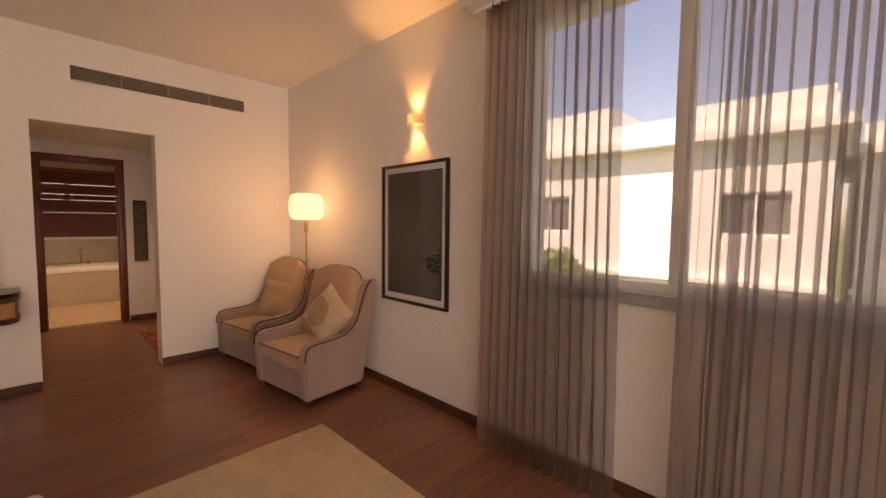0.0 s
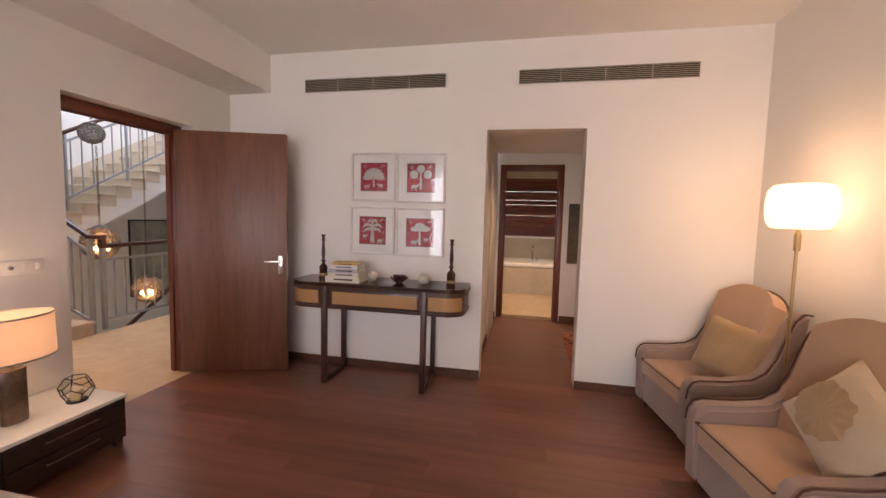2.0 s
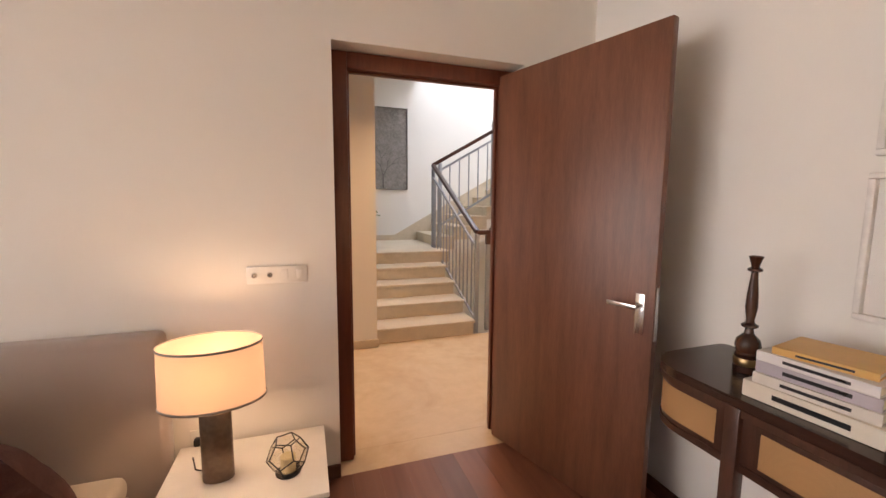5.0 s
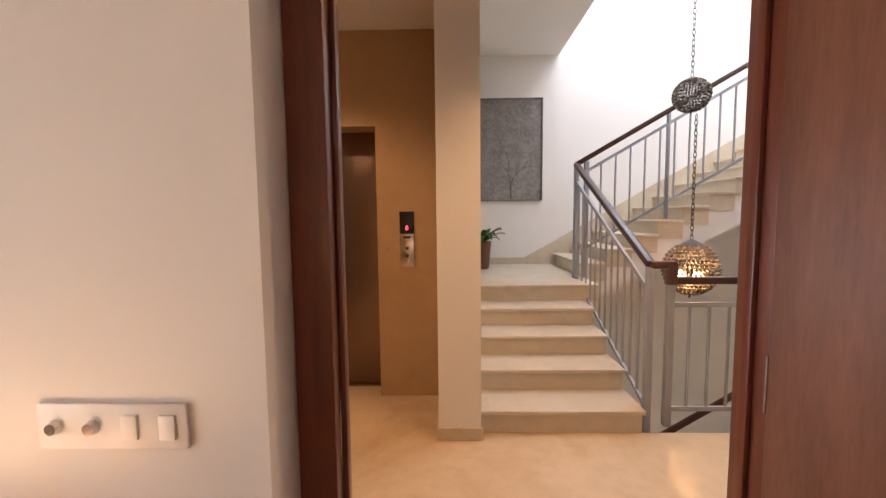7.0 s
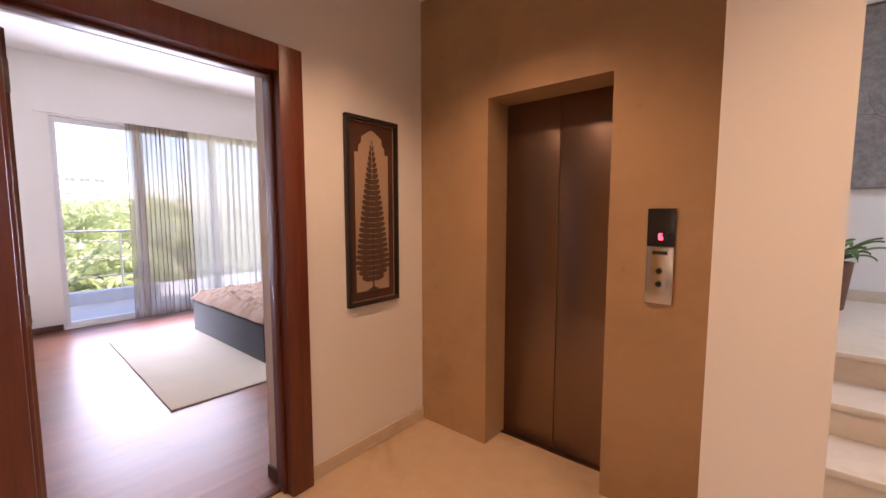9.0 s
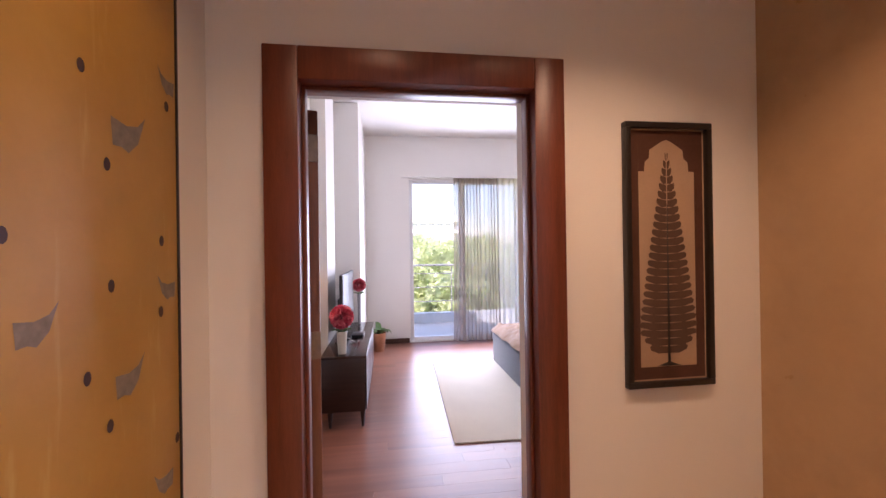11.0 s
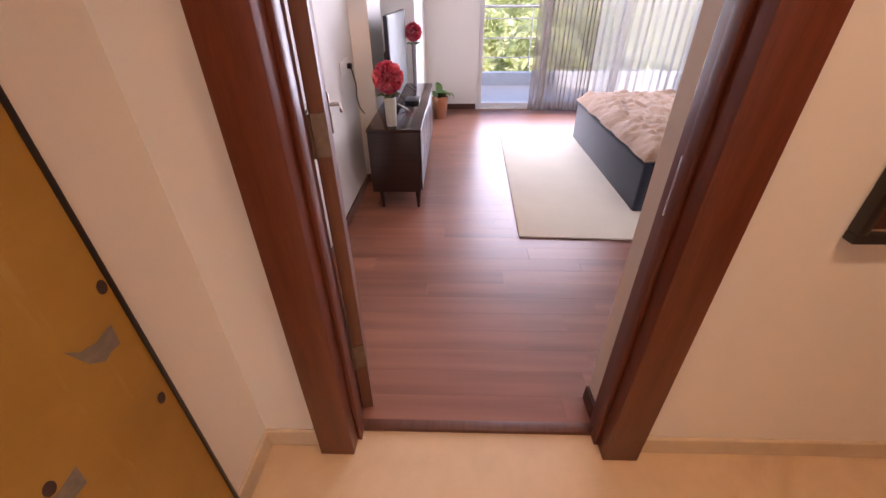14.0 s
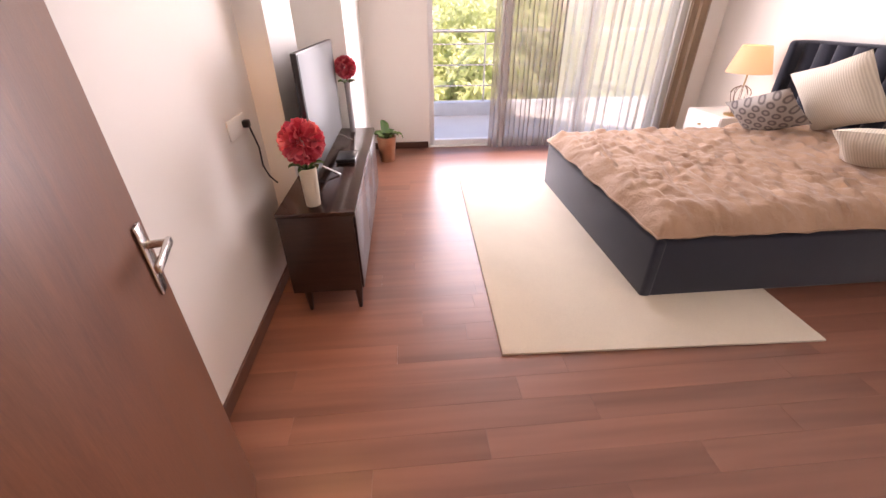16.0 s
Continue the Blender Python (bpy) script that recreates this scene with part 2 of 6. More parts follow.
def rod(bm, a, b, r0, r1=None, seg=10):
    a, b = Vector(a), Vector(b)
    r1 = r0 if r1 is None else r1
    m = Matrix.Translation((a + b) / 2) @ (b - a).to_track_quat("Z", "Y").to_matrix().to_4x4()
    bmesh.ops.create_cone(bm, cap_ends=True, segments=seg, radius1=r0, radius2=r1, depth=(b - a).length, matrix=m)
    return bm


def bar(bm, a, b, w, h, bev=0.0):
    """A square bar from a to b, w wide and h high."""
    a, b = Vector(a), Vector(b)
    d = (b - a).normalized()
    side = d.cross(Vector((0, 0, 1)))
    side = Vector((1, 0, 0)) if side.length < 1e-4 else side.normalized()
    up = side.cross(d).normalized()
    m = Matrix((side, d, up)).transposed().to_4x4()
    m.translation = (a + b) / 2
    return box(bm, -w / 2, w / 2, -(b - a).length / 2, (b - a).length / 2, -h / 2, h / 2, bev, 2, m)


def lathe(bm, profile, seg=24, at=(0, 0, 0), sx=1.0, sy=1.0):
    rings = []
    for r, z in profile:
        rings.append([bm.verts.new((at[0] + sx * r * math.cos(2 * math.pi * k / seg), at[1] + sy * r * math.sin(2 * math.pi * k / seg), at[2] + z)) for k in range(seg)])
    for a, b in zip(rings, rings[1:]):
        for k in range(seg):
            bm.faces.new((a[k], a[(k + 1) % seg], b[(k + 1) % seg], b[k]))
    for ring, flip in ((rings[0], True), (rings[-1], False)):
        if profile[0 if flip else -1][0] > 1e-4:
            bm.faces.new(ring[::-1] if flip else ring)
    return bm


def tube(bm, points, r, seg=8, taper=1.0):
    pts = [Vector(p) for p in points]
    rings = []
    for i, p in enumerate(pts):
        d = (pts[min(i + 1, len(pts) - 1)] - pts[max(i - 1, 0)]).normalized()
        s = d.cross(Vector((0, 0, 1)))
        s = Vector((1, 0, 0)) if s.length < 1e-3 else s.normalized()
        u = s.cross(d)
        k = r * (1 + (taper - 1) * i / max(1, len(pts) - 1))
        rings.append([bm.verts.new(p + k * (math.cos(2 * math.pi * j / seg) * s + math.sin(2 * math.pi * j / seg) * u)) for j in range(seg)])
    for a, b in zip(rings, rings[1:]):
        for j in range(seg):
            bm.faces.new((a[j], a[(j + 1) % seg], b[(j + 1) % seg], b[j]))
    bm.faces.new(rings[0][::-1])
    bm.faces.new(rings[-1])
    return bm


def sheet(bm, nu, nv, f):
    """A grid of points f(u, v), u and v from 0 to 1."""
    g = [[bm.verts.new(f(i / nu, j / nv)) for j in range(nv + 1)] for i in range(nu + 1)]
    for i in range(nu):
        for j in range(nv):
            bm.faces.new((g[i][j], g[i + 1][j], g[i + 1][j + 1], g[i][j + 1]))
    return bm


def prism(bm, outline, depth, m=None):
    """A flat outline in x and z, extruded along y."""
    a = [bm.verts.new((x, 0, z)) for x, z in outline]
    b = [bm.verts.new((x, depth, z)) for x, z in outline]
    n = len(a)
    bm.faces.new(a)
    bm.faces.new(b[::-1])
    for k in range(n):
        bm.faces.new((a[k], b[k], b[(k + 1) % n], a[(k + 1) % n]))
    bmesh.ops.recalc_face_normals(bm, faces=bm.faces)
    if m is not None:
        bmesh.ops.transform(bm, matrix=m, verts=a + b)
    return bm


def pillow(bm, w, h, t, n=14, crease=0.0, seed=0):
    """A soft square cushion standing in x and z, centred on the origin."""
    for side in (1, -1):
        def f(u, v):
            a, b = 2 * u - 1, 2 * v - 1
            k = max(0.0, (1 - abs(a) ** 2.6)) * max(0.0, (1 - abs(b) ** 2.6))
            pull = 1 - 0.07 * (abs(a) ** 2) * (1 - abs(b)) - 0.07 * (abs(b) ** 2) * (1 - abs(a))
            wob = 0.12 * noise.noise(Vector((a * 2 + seed, b * 2, side)))
            return Vector((a * w / 2 * pull, side * t / 2 * (k ** 0.5) * (1 + wob), b * h / 2 * pull))
        sheet(bm, n, n, f)
    bmesh.ops.remove_doubles(bm, verts=bm.verts, dist=0.0005)
    bmesh.ops.recalc_face_normals(bm, faces=bm.faces)
    return bm


def obj(name, bm, material, smooth=True):
    me = bpy.data.meshes.new(name)
    bm.normal_update()
    bm.to_mesh(me)
    bm.free()
    if smooth:
        me.shade_smooth()
        me.set_sharp_from_angle(angle=radians(35))
    me.materials.append(material)
    return new(name, me)


def part(name, bm, material, parent, label=""):
    ob = obj(name, bm, material)
    ob.parent = parent
    if label:
        ob["label"] = label
    return ob


def thing(name, label, category, m=None, group="", kind=""):
    e = new(name)
    e.empty_display_size = 0.1
    if m is not None:
        e.matrix_basis = m
    return tagged(e, label, category, group, kind)


def single(name, bm, material, label, category, m=None, group="", kind=""):
    ob = obj(name, bm, material)
    if m is not None:
        ob.matrix_basis = m
    return tagged(ob, label, category, group, kind)


def setting(name, bm, material, label="", category=""):
    return tagged(obj(name, bm, material), label, category, "", "structure")


def wall_x(bm, x0, x1, y0, y1, z0, z1, holes=()):
    """A wall that runs along y; holes are (y0, y1, z0, z1)."""
    at = y0
    for a, b, lo, hi in sorted(holes):
        if a > at:
            box(bm, x0, x1, at, a, z0, z1)
        if lo > z0:
            box(bm, x0, x1, a, b, z0, lo)
        if hi < z1:
            box(bm, x0, x1, a, b, hi, z1)
        at = b
    if at < y1:
        box(bm, x0, x1, at, y1, z0, z1)
    return bm


def wall_y(bm, x0, x1, y0, y1, z0, z1, holes=()):
    """A wall that runs along x; holes are (x0, x1, z0, z1)."""
    at = x0
    for a, b, lo, hi in sorted(holes):
        if a > at:
            box(bm, at, a, y0, y1, z0, z1)
        if lo > z0:
            box(bm, a, b, y0, y1, z0, lo)
        if hi < z1:
            box(bm, a, b, y0, y1, hi, z1)
        at = b
    if at < x1:
        box(bm, at, x1, y0, y1, z0, z1)
    return bm


# ---- structure: first bedroom ----
W, N, S, E = -4.605, 2.27, -2.30, 3.25
H1, H2, HL = 2.90, 3.32, 2.82
DOOR1 = (-4.155, -3.15)
setting("wall_west", wall_x(bmesh.new(), W - 0.2, W, S - 0.2, N + 0.3, 0, 3.0, [(0.19, 1.0, 0, 2.175)]), WALL, "warm white painted bedroom wall", "wall")
setting("wall_north", wall_y(bmesh.new(), W, E, N, N + 0.3, 0, 3.0, [(-1.45, 0.9, 1.06, 2.62)]), WALL, "warm white painted window wall", "wall")
setting("wall_south", wall_y(bmesh.new(), W, -1.65, S - 0.2, S, 0, 3.0, [(*DOOR1, 0, 2.15)]), WALL, "warm white painted wall behind the bed", "wall")
setting("wall_between_bedrooms", wall_y(bmesh.new(), -1.65, E, S - 0.12, S, 0, 3.4), WALL, "painted wall between the bedrooms", "wall")
setting("wall_east", wall_x(bmesh.new(), E, E + 0.2, S - 0.12, N + 0.3, 0, 3.4, [(-2.2, 1.6, 0.05, 2.75)]), WALL, "painted outer wall with a wide window", "wall")
setting("ceiling", slab(W, E, S, N, H1, H1 + 0.12), CEIL, "white plaster ceiling", "ceiling")
setting("ceiling_beam", slab(W, E, S, -1.86, 2.55, H1), WALL, "dropped plaster beam below the ceiling", "beam")
setting("curtain_pelmet", slab(-1.72, 1.4, N - 0.26, N, 2.66, H1), WALL, "white plaster pelmet above the curtains", "pelmet")
floor1 = setting("floor", slab(W, E, S, N, -0.2, -0.008), FLOORBASE, "red brown wooden plank floor", "floor")


def skirting(name, x0, x1, y0, y1, h=0.075, material=None):
    return setting(name, slab(x0, x1, y0, y1, 0, h, 0.004, 1), material or SKIRTWOOD, "dark wooden skirting board", "baseboard")


skirting("baseboard", W, W + 0.014, S, 0.19)
skirting("baseboard", W, W + 0.014, 1.0, N)
skirting("baseboard", W + 0.014, E, N - 0.014, N)
skirting("baseboard", W + 0.014, DOOR1[0] - 0.02, S, S + 0.014)
skirting("baseboard", DOOR1[1], E, S, S + 0.014)

# corridor to the bathroom
setting("corridor_wall_south", slab(-6.75, W - 0.2, -0.02, 0.14, 0, 2.9), WALL, "painted corridor wall", "wall")
setting("corridor_wall_north", slab(-7.15, W - 0.2, 1.62, 1.75, 0, 2.9), WALL, "painted corridor wall", "wall")
setting("corridor_wall_end", wall_x(bmesh.new(), -7.15, -6.95, -0.02, 1.62, 0, 2.9, [(0.24, 0.98, 0, 2.197)]), WALL, "painted wall round the bathroom door", "wall")
setting("corridor_ceiling", slab(-6.95, W - 0.2, 0.14, 1.62, 2.35, 2.47), CEIL, "low plaster corridor ceiling", "ceiling")
floor2 = setting("corridor_floor", slab(-6.95, W, -0.02, 1.75, -0.2, -0.002), FLOORWOOD, "red brown wooden corridor floor", "floor")
skirting("baseboard", -6.95, W - 0.2, 0.14, 0.154)
skirting("baseboard", -6.95, -6.936, 1.06, 1.62)
skirting("baseboard", -6.95, W - 0.2, 1.606, 1.62)
# bathroom
setting("bath_floor", slab(-9.9, -7.15, -0.8, 2.2, -0.2, -0.004), MARBLE, "cream marble bathroom floor", "floor")
TILE = stone("beige_bath_tile", (0.50, 0.42, 0.30), (0.42, 0.34, 0.23), 0.3, 1.5)
setting("bath_wall_west", wall_x(bmesh.new(), -10.1, -9.9, -0.8, 2.2, 0, 2.6, [(-0.3, 1.5, 1.15, 2.2)]), TILE, "beige tiled bathroom wall", "wall")
setting("bath_wall_south", slab(-9.9, -7.15, -0.95, -0.8, 0, 2.6), TILE, "beige tiled bathroom wall", "wall")
setting("bath_wall_north", slab(-9.9, -7.15, 2.2, 2.35, 0, 2.6), TILE, "beige tiled bathroom wall", "wall")
setting("bath_ceiling", slab(-9.9, -7.15, -0.8, 2.2, 2.6, 2.7), CEIL, "white bathroom ceiling", "ceiling")

# ---- structure: landing ----
LE, LY = -1.65, -2.50
STX, COLX = -3.64, -3.37
setting("wall_landing_east", wall_x(bmesh.new(), LE, LE + 0.13, -4.735, LY, 0, 3.4, [(-3.725, -2.80, 0, 2.135)]), WALL, "warm white painted landing wall", "wall")
setting("wall_landing_lining", wall_x(bmesh.new(), LE + 0.13, LE + 0.22, -4.735, LY, 0, 3.4, [(-3.725, -2.56, 0, 2.135)]), WALL, "white plastered bedroom side of the landing wall", "wall")
skirting("baseboard", LE + 0.12, LE + 0.22, -3.725, -3.711)
liftwall = setting("wall_lift", wall_y(bmesh.new(), COLX, LE, -5.0, -4.735, 0, 3.4, [(-2.885, -2.18, 0, 2.118)]), LIFTSTONE, "tan stone clad lift wall", "wall")
setting("column_wall", slab(STX, COLX, -7.15, -4.10, 0, 6.0), WALL, "white painted wall end beside the stairs", "wall")
setting("lobby_ceiling", slab(STX, LE, -4.735, LY, HL, HL + 0.35), CEIL, "white landing ceiling", "ceiling")
setting("landing_ceiling", slab(-8.4, STX, -4.15, LY, HL, HL + 0.35), CEIL, "white landing ceiling", "ceiling")
setting("landing_floor", slab(-8.4, LE, -4.19, LY, -0.25, 0), MARBLE, "polished cream marble landing floor", "floor")
setting("lobby_floor", slab(STX, LE, -5.0, -4.19, -0.25, 0), MARBLE, "polished cream marble lobby floor", "floor")
setting("stair_wall_back", slab(-9.0, STX, -7.35, -7.15, -3.2, 6.4), WALL, "tall white stairwell wall", "wall")
setting("stair_wall_west", slab(-9.0, -8.8, -7.15, LY, -3.2, 6.4), WALL, "tall white stairwell wall", "wall")
setting("landing_wall_north", slab(-9.0, W, LY, LY + 0.2, -3.2, 6.4), WALL, "white landing wall", "wall")
setting("upper_wall", slab(-8.8, STX, -4.15, -4.0, HL + 0.35, 6.4), WALL, "white upper landing wall", "wall")
setting("upper_slab", slab(-4.9, STX, -7.15, -4.15, 3.55, 3.85), CEIL, "white underside of the upper landing", "ceiling")
setting("stair_roof", wall_y(bmesh.new(), -9.0, STX, -7.35, -4.0, 6.4, 6.5), CEIL, "white stairwell roof", "ceiling")
setting("lower_floor", slab(-9.0, STX, -7.35, LY, -3.4, -3.2), MARBLE, "marble floor one storey below", "floor")
setting("well_wall_east", slab(STX, COLX, -7.15, -4.19, -3.2, 0), WALL, "white stairwell wall", "wall")
for x0, x1, y0, y1 in ((LE - 0.014, LE, -4.735, -3.83), (LE - 0.014, LE, -2.70, LY), (-3.0, -2.9, LY - 0.014, LY), (COLX, COLX + 0.012, -4.735, -4.10), (STX - 0.012, COLX + 0.012, -4.10, -4.088)):
    skirting("baseboard", x0, x1, y0, y1, 0.085, STEPSTONE)
skirting("baseboard", -1.92, LE - 0.014, LY - 0.014, LY, 0.085, STEPSTONE)

# ---- structure: second bedroom ----
RS = -6.75
setting("bedroom_wall_east", wall_x(bmesh.new(), E, E + 0.2, RS - 0.2, S - 0.12, 0, 3.5, [(-6.25, -3.48, 0.01, 2.63)]), WALL, "white outer wall round the balcony window", "wall")
setting("bedroom_wall_south", slab(-1.65, E, RS - 0.2, RS, 0, 3.5), WALL, "white wall behind the upholstered bed", "wall")
setting("bedroom_wall_west", slab(LE, LE + 0.13, RS, -5.0, 0, 3.5), WALL, "white bedroom wall", "wall")
setting("bedroom_wall_lift", slab(LE + 0.004, LE + 0.13, -5.0, -4.735, 0, 3.5), WALL, "white bedroom wall", "wall")
setting("pier", slab(0.74, 1.30, -2.56, S - 0.12, 0, H2), WALL, "white plastered wall pier", "pier")
setting("pier", slab(1.85, E, -2.79, S - 0.12, 0, H2), WALL, "white plastered corner column", "pier")
setting("bedroom_ceiling", slab(LE + 0.13, E, RS, S - 0.12, H2, H2 + 0.1), CEIL, "white bedroom ceiling", "ceiling")
floor3 = setting("bedroom_floor", slab(-1.557, E, RS, S - 0.12, -0.2, -0.008), FLOORBASE, "red brown wooden plank floor", "floor")
skirting("baseboard", LE + 0.13, 0.74, S - 0.134, S - 0.12)
skirting("baseboard", 0.726, 0.74, -2.56, S - 0.134)
skirting("baseboard", 1.836, 1.85, -2.804, S - 0.12)
skirting("baseboard", 1.85, E, -2.804, -2.79)
skirting("baseboard", E - 0.014, E, -3.46, -2.804)
skirting("baseboard", -1.0, E, RS, RS + 0.014)


# ---- doors ----
def door_frame(name, label, m, width, height, depth, face, reveal=0.012):
    """A timber frame round an opening; local x across, y through the wall, z up."""
    e = thing(name, label, "door frame", m, "", "structure")
    part("jamb", slab(-face, 0, 0, depth, 0, height + face, 0.005), FRAMEWOOD, e)
    part("jamb", slab(width, width + face, 0, depth, 0, height + face, 0.005), FRAMEWOOD, e)
    part("head", slab(0, width, 0, depth, height, height + face, 0.005), FRAMEWOOD, e)
    part("stop", slab(0, reveal, depth * 0.35, depth * 0.62, 0, height, 0.003), FRAMEWOOD, e)
    part("stop", slab(width - reveal, width, depth * 0.35, depth * 0.62, 0, height, 0.003), FRAMEWOOD, e)
    part("stop", slab(reveal, width - reveal, depth * 0.35, depth * 0.62, height - reveal, height, 0.003), FRAMEWOOD, e)
    return e


def lever(parent, x, z, y, out, toward):
    """A lever handle with its rose plates on a leaf; out is the side it stands off to."""
    plate = part("handle", slab(x - 0.02, x + 0.02, min(y, y + out * 0.008), max(y, y + out * 0.008), z - 0.10, z + 0.07, 0.003), CHROME, parent, "satin chrome lever handle")
    bm = rod(bmesh.new(), (x, y, z + 0.02), (x, y + out * 0.05, z + 0.02), 0.009)
    bar(bm, (x - 0.01 * toward, y + out * 0.05, z + 0.02), (x + 0.12 * toward, y + out * 0.05, z + 0.02), 0.012, 0.02, 0.004)
    part("lever", bm, CHROME, plate)
    return plate


PEWTER = plain("brushed_bronze", (0.22, 0.16, 0.12), 0.34, 1.0, 0.12, 50)


def door_leaf(name, label, m, width, height, thick, lever_sides=(1, -1)):
    """A leaf hinged at x = 0, running to x = width."""
    e = thing(name, label, "door", m, "", "structure")
    part("leaf", slab(0, width, -thick / 2, thick / 2, 0.008, height, 0.003), DOORWOOD, e)
    for s in lever_sides:
        lever(e, width - 0.055, 0.98, s * thick / 2, s, -1)
    part("lock_plate", slab(width, width + 0.002, -0.011, 0.011, 0.86, 1.08), CHROME, e)
    for z in (0.25, 1.05, 1.85):
        hb = rod(bmesh.new(), (-0.006, thick / 2 + 0.004, z), (-0.006, thick / 2 + 0.004, z + 0.11), 0.007)
        box(hb, -0.004, 0.0, -thick / 2, thick / 2, z, z + 0.11)
        part("hinge", hb, PEWTER, e)
    return e


D1H, D1F = 2.07, 0.08
door_frame("door_frame_1", "red brown timber frame round the landing door", pose(DOOR1[0] + D1F, S - 0.215, 0), DOOR1[1] - DOOR1[0] - 2 * D1F, D1H, 0.10, D1F - 0.002)
ang1 = math.degrees(math.atan2(-1.52 + 2.395, -4.34 + 4.07))
door_leaf("door_1", "open flush walnut veneer door with a chrome lever", pose(-4.07, -2.395, 0, 0, 0, ang1), 0.915, 2.105, 0.04)
door_frame("door_frame_2", "red brown timber frame round the bedroom door", pose(LE - 0.045, -2.825, 0, 0, 0, -90), 0.887, 2.107, 0.165, 0.122, 0.015)
setting("threshold", slab(-1.60, -1.557, -3.712, -2.825, -0.01, 0.016, 0.004), SKIRTWOOD, "worn dark wooden threshold strip below the bedroom door", "threshold")
setting("threshold_base", slab(LE, -1.60, -3.725, -2.80, -0.2, 0.0), MARBLE, "cream marble under the door frame", "threshold")
ang2 = math.degrees(math.atan2(-2.60 + 2.85, -0.66 + 1.50))
door_leaf("door_2", "open flush walnut veneer door with a chrome lever", pose(LE + 0.145, -2.842, 0, 0, 0, ang2), 0.85, 2.06, 0.04)
door_frame("door_frame_3", "dark timber frame round the bathroom door", pose(-6.94, 0.245, 0, 0, 0, 90), 0.73, 2.12, 0.15, 0.075)

single("strike_plate", slab(-1.60, -1.565, -3.7125, -3.7095, 0.92, 1.08, 0.001), CHROME, "worn chrome strike plate on the door frame", "strike plate")
single("strike_plate", slab(DOOR1[1] - D1F - 0.0025, DOOR1[1] - D1F, -2.47, -2.44, 0.9, 1.05, 0.001), CHROME, "worn chrome strike plate on the door frame", "strike plate")

setting("threshold_base", slab(-4.2, -3.0, LY, S, -0.2, -0.001), MARBLE, "cream marble under the open door", "threshold")
# planks of the two bedroom floors
def planks(floor, x0, x1, y0, y1, wide, long, seed):
    rnd = random.Random(seed)
    meshes = {}
    x, row = x0, 0
    while x < x1 - 0.005:
        w = min(wide, x1 - x)
        y = y0 - rnd.random() * long * 0.8
        while y < y1:
            a, b = max(y, y0), min(y + long, y1)
            if b - a > 0.01:
                key = (round(w, 3), round(b - a, 3))
                if key not in meshes:
                    bm = slab(-w / 2 + 0.0003, w / 2 - 0.0003, -(b - a) / 2 + 0.0003, (b - a) / 2 - 0.0003, -0.008, 0)
                    me = bpy.data.meshes.new("plank")
                    bm.to_mesh(me)
                    bm.free()
                    me.materials.append(FLOORWOOD)
                    meshes[key] = me
                ob = new("plank", meshes[key])
                ob.location = (x + w / 2, (a + b) / 2, 0)
                ob.parent = floor
            y += long
        x += w
        row += 1


# ---- first bedroom: things ----
def louvre(name, m, width, height, label):
    """A slotted air grille lying in x and z, facing -y."""
    e = thing(name, label, "air vent", m, "air vents over the console")
    fr = 0.012
    bm = slab(0, width, -0.008, 0, 0, fr)
    box(bm, 0, width, -0.008, 0, height - fr, height)
    box(bm, 0, fr, -0.008, 0, fr, height - fr)
    box(bm, width - fr, width, -0.008, 0, fr, height - fr)
    part("frame", bm, WHITE, e)
    part("backing", slab(fr, width - fr, 0.001, 0.004, fr, height - fr), BLACK, e)
    n = 8
    for k in range(n):
        z = fr + (height - 2 * fr) * (k + 0.5) / n
        mm = Matrix.Translation((0, -0.004, z)) @ Matrix.Rotation(radians(35), 4, "X")
        part("slat", slab(fr, width - fr, -0.006, 0.006, -0.0016, 0.0016, 0, 1, mm), VENTMAT, e)
    for f in (0.25, 0.5, 0.75):
        part("divider", slab(width * f - 0.004, width * f + 0.004, -0.0095, -0.001, fr, height - fr), VENTMAT, e)
    return e


VENTMAT = plain("beige_grille_metal", (0.42, 0.36, 0.28), 0.5)
louvre("air_vent", pose(W + 0.005, -1.51, 2.525, 0, 0, 90), 1.345, 0.14, "beige slotted air conditioning grille high on the wall")
louvre("air_vent", pose(W + 0.005, 0.43, 2.525, 0, 0, 90), 1.37, 0.14, "beige slotted air conditioning grille above the passage")

# the console table
con = thing("console_table", "dark wood console with rounded ends and woven cane drawer fronts", "console table", pose(W + 0.216, -0.665, 0) @ Matrix.Diagonal((0.89, 1, 1, 1)))
CANE = Mat("woven_cane", (0.40, 0.22, 0.09), 0.6)
vv = CANE.coords()
wv1, wv2 = CANE.node("TexWave", Scale=150), CANE.node("TexWave", Scale=150)
wv1.bands_direction, wv2.bands_direction = "Y", "Z"
CANE.link(vv, wv1.inputs["Vector"])
CANE.link(vv, wv2.inputs["Vector"])
CANE.colour(CANE.mix(0.35, CANE.ramp(wv1.outputs["Fac"], [(0.2, (0.33, 0.17, 0.065)), (0.8, (0.46, 0.26, 0.11))]), CANE.ramp(wv2.outputs["Fac"], [(0.2, (0.30, 0.15, 0.06)), (0.8, (0.48, 0.28, 0.12))])))
CANE.bump(wv2.outputs["Fac"], 0.15, 0.001)
CANE = CANE.m


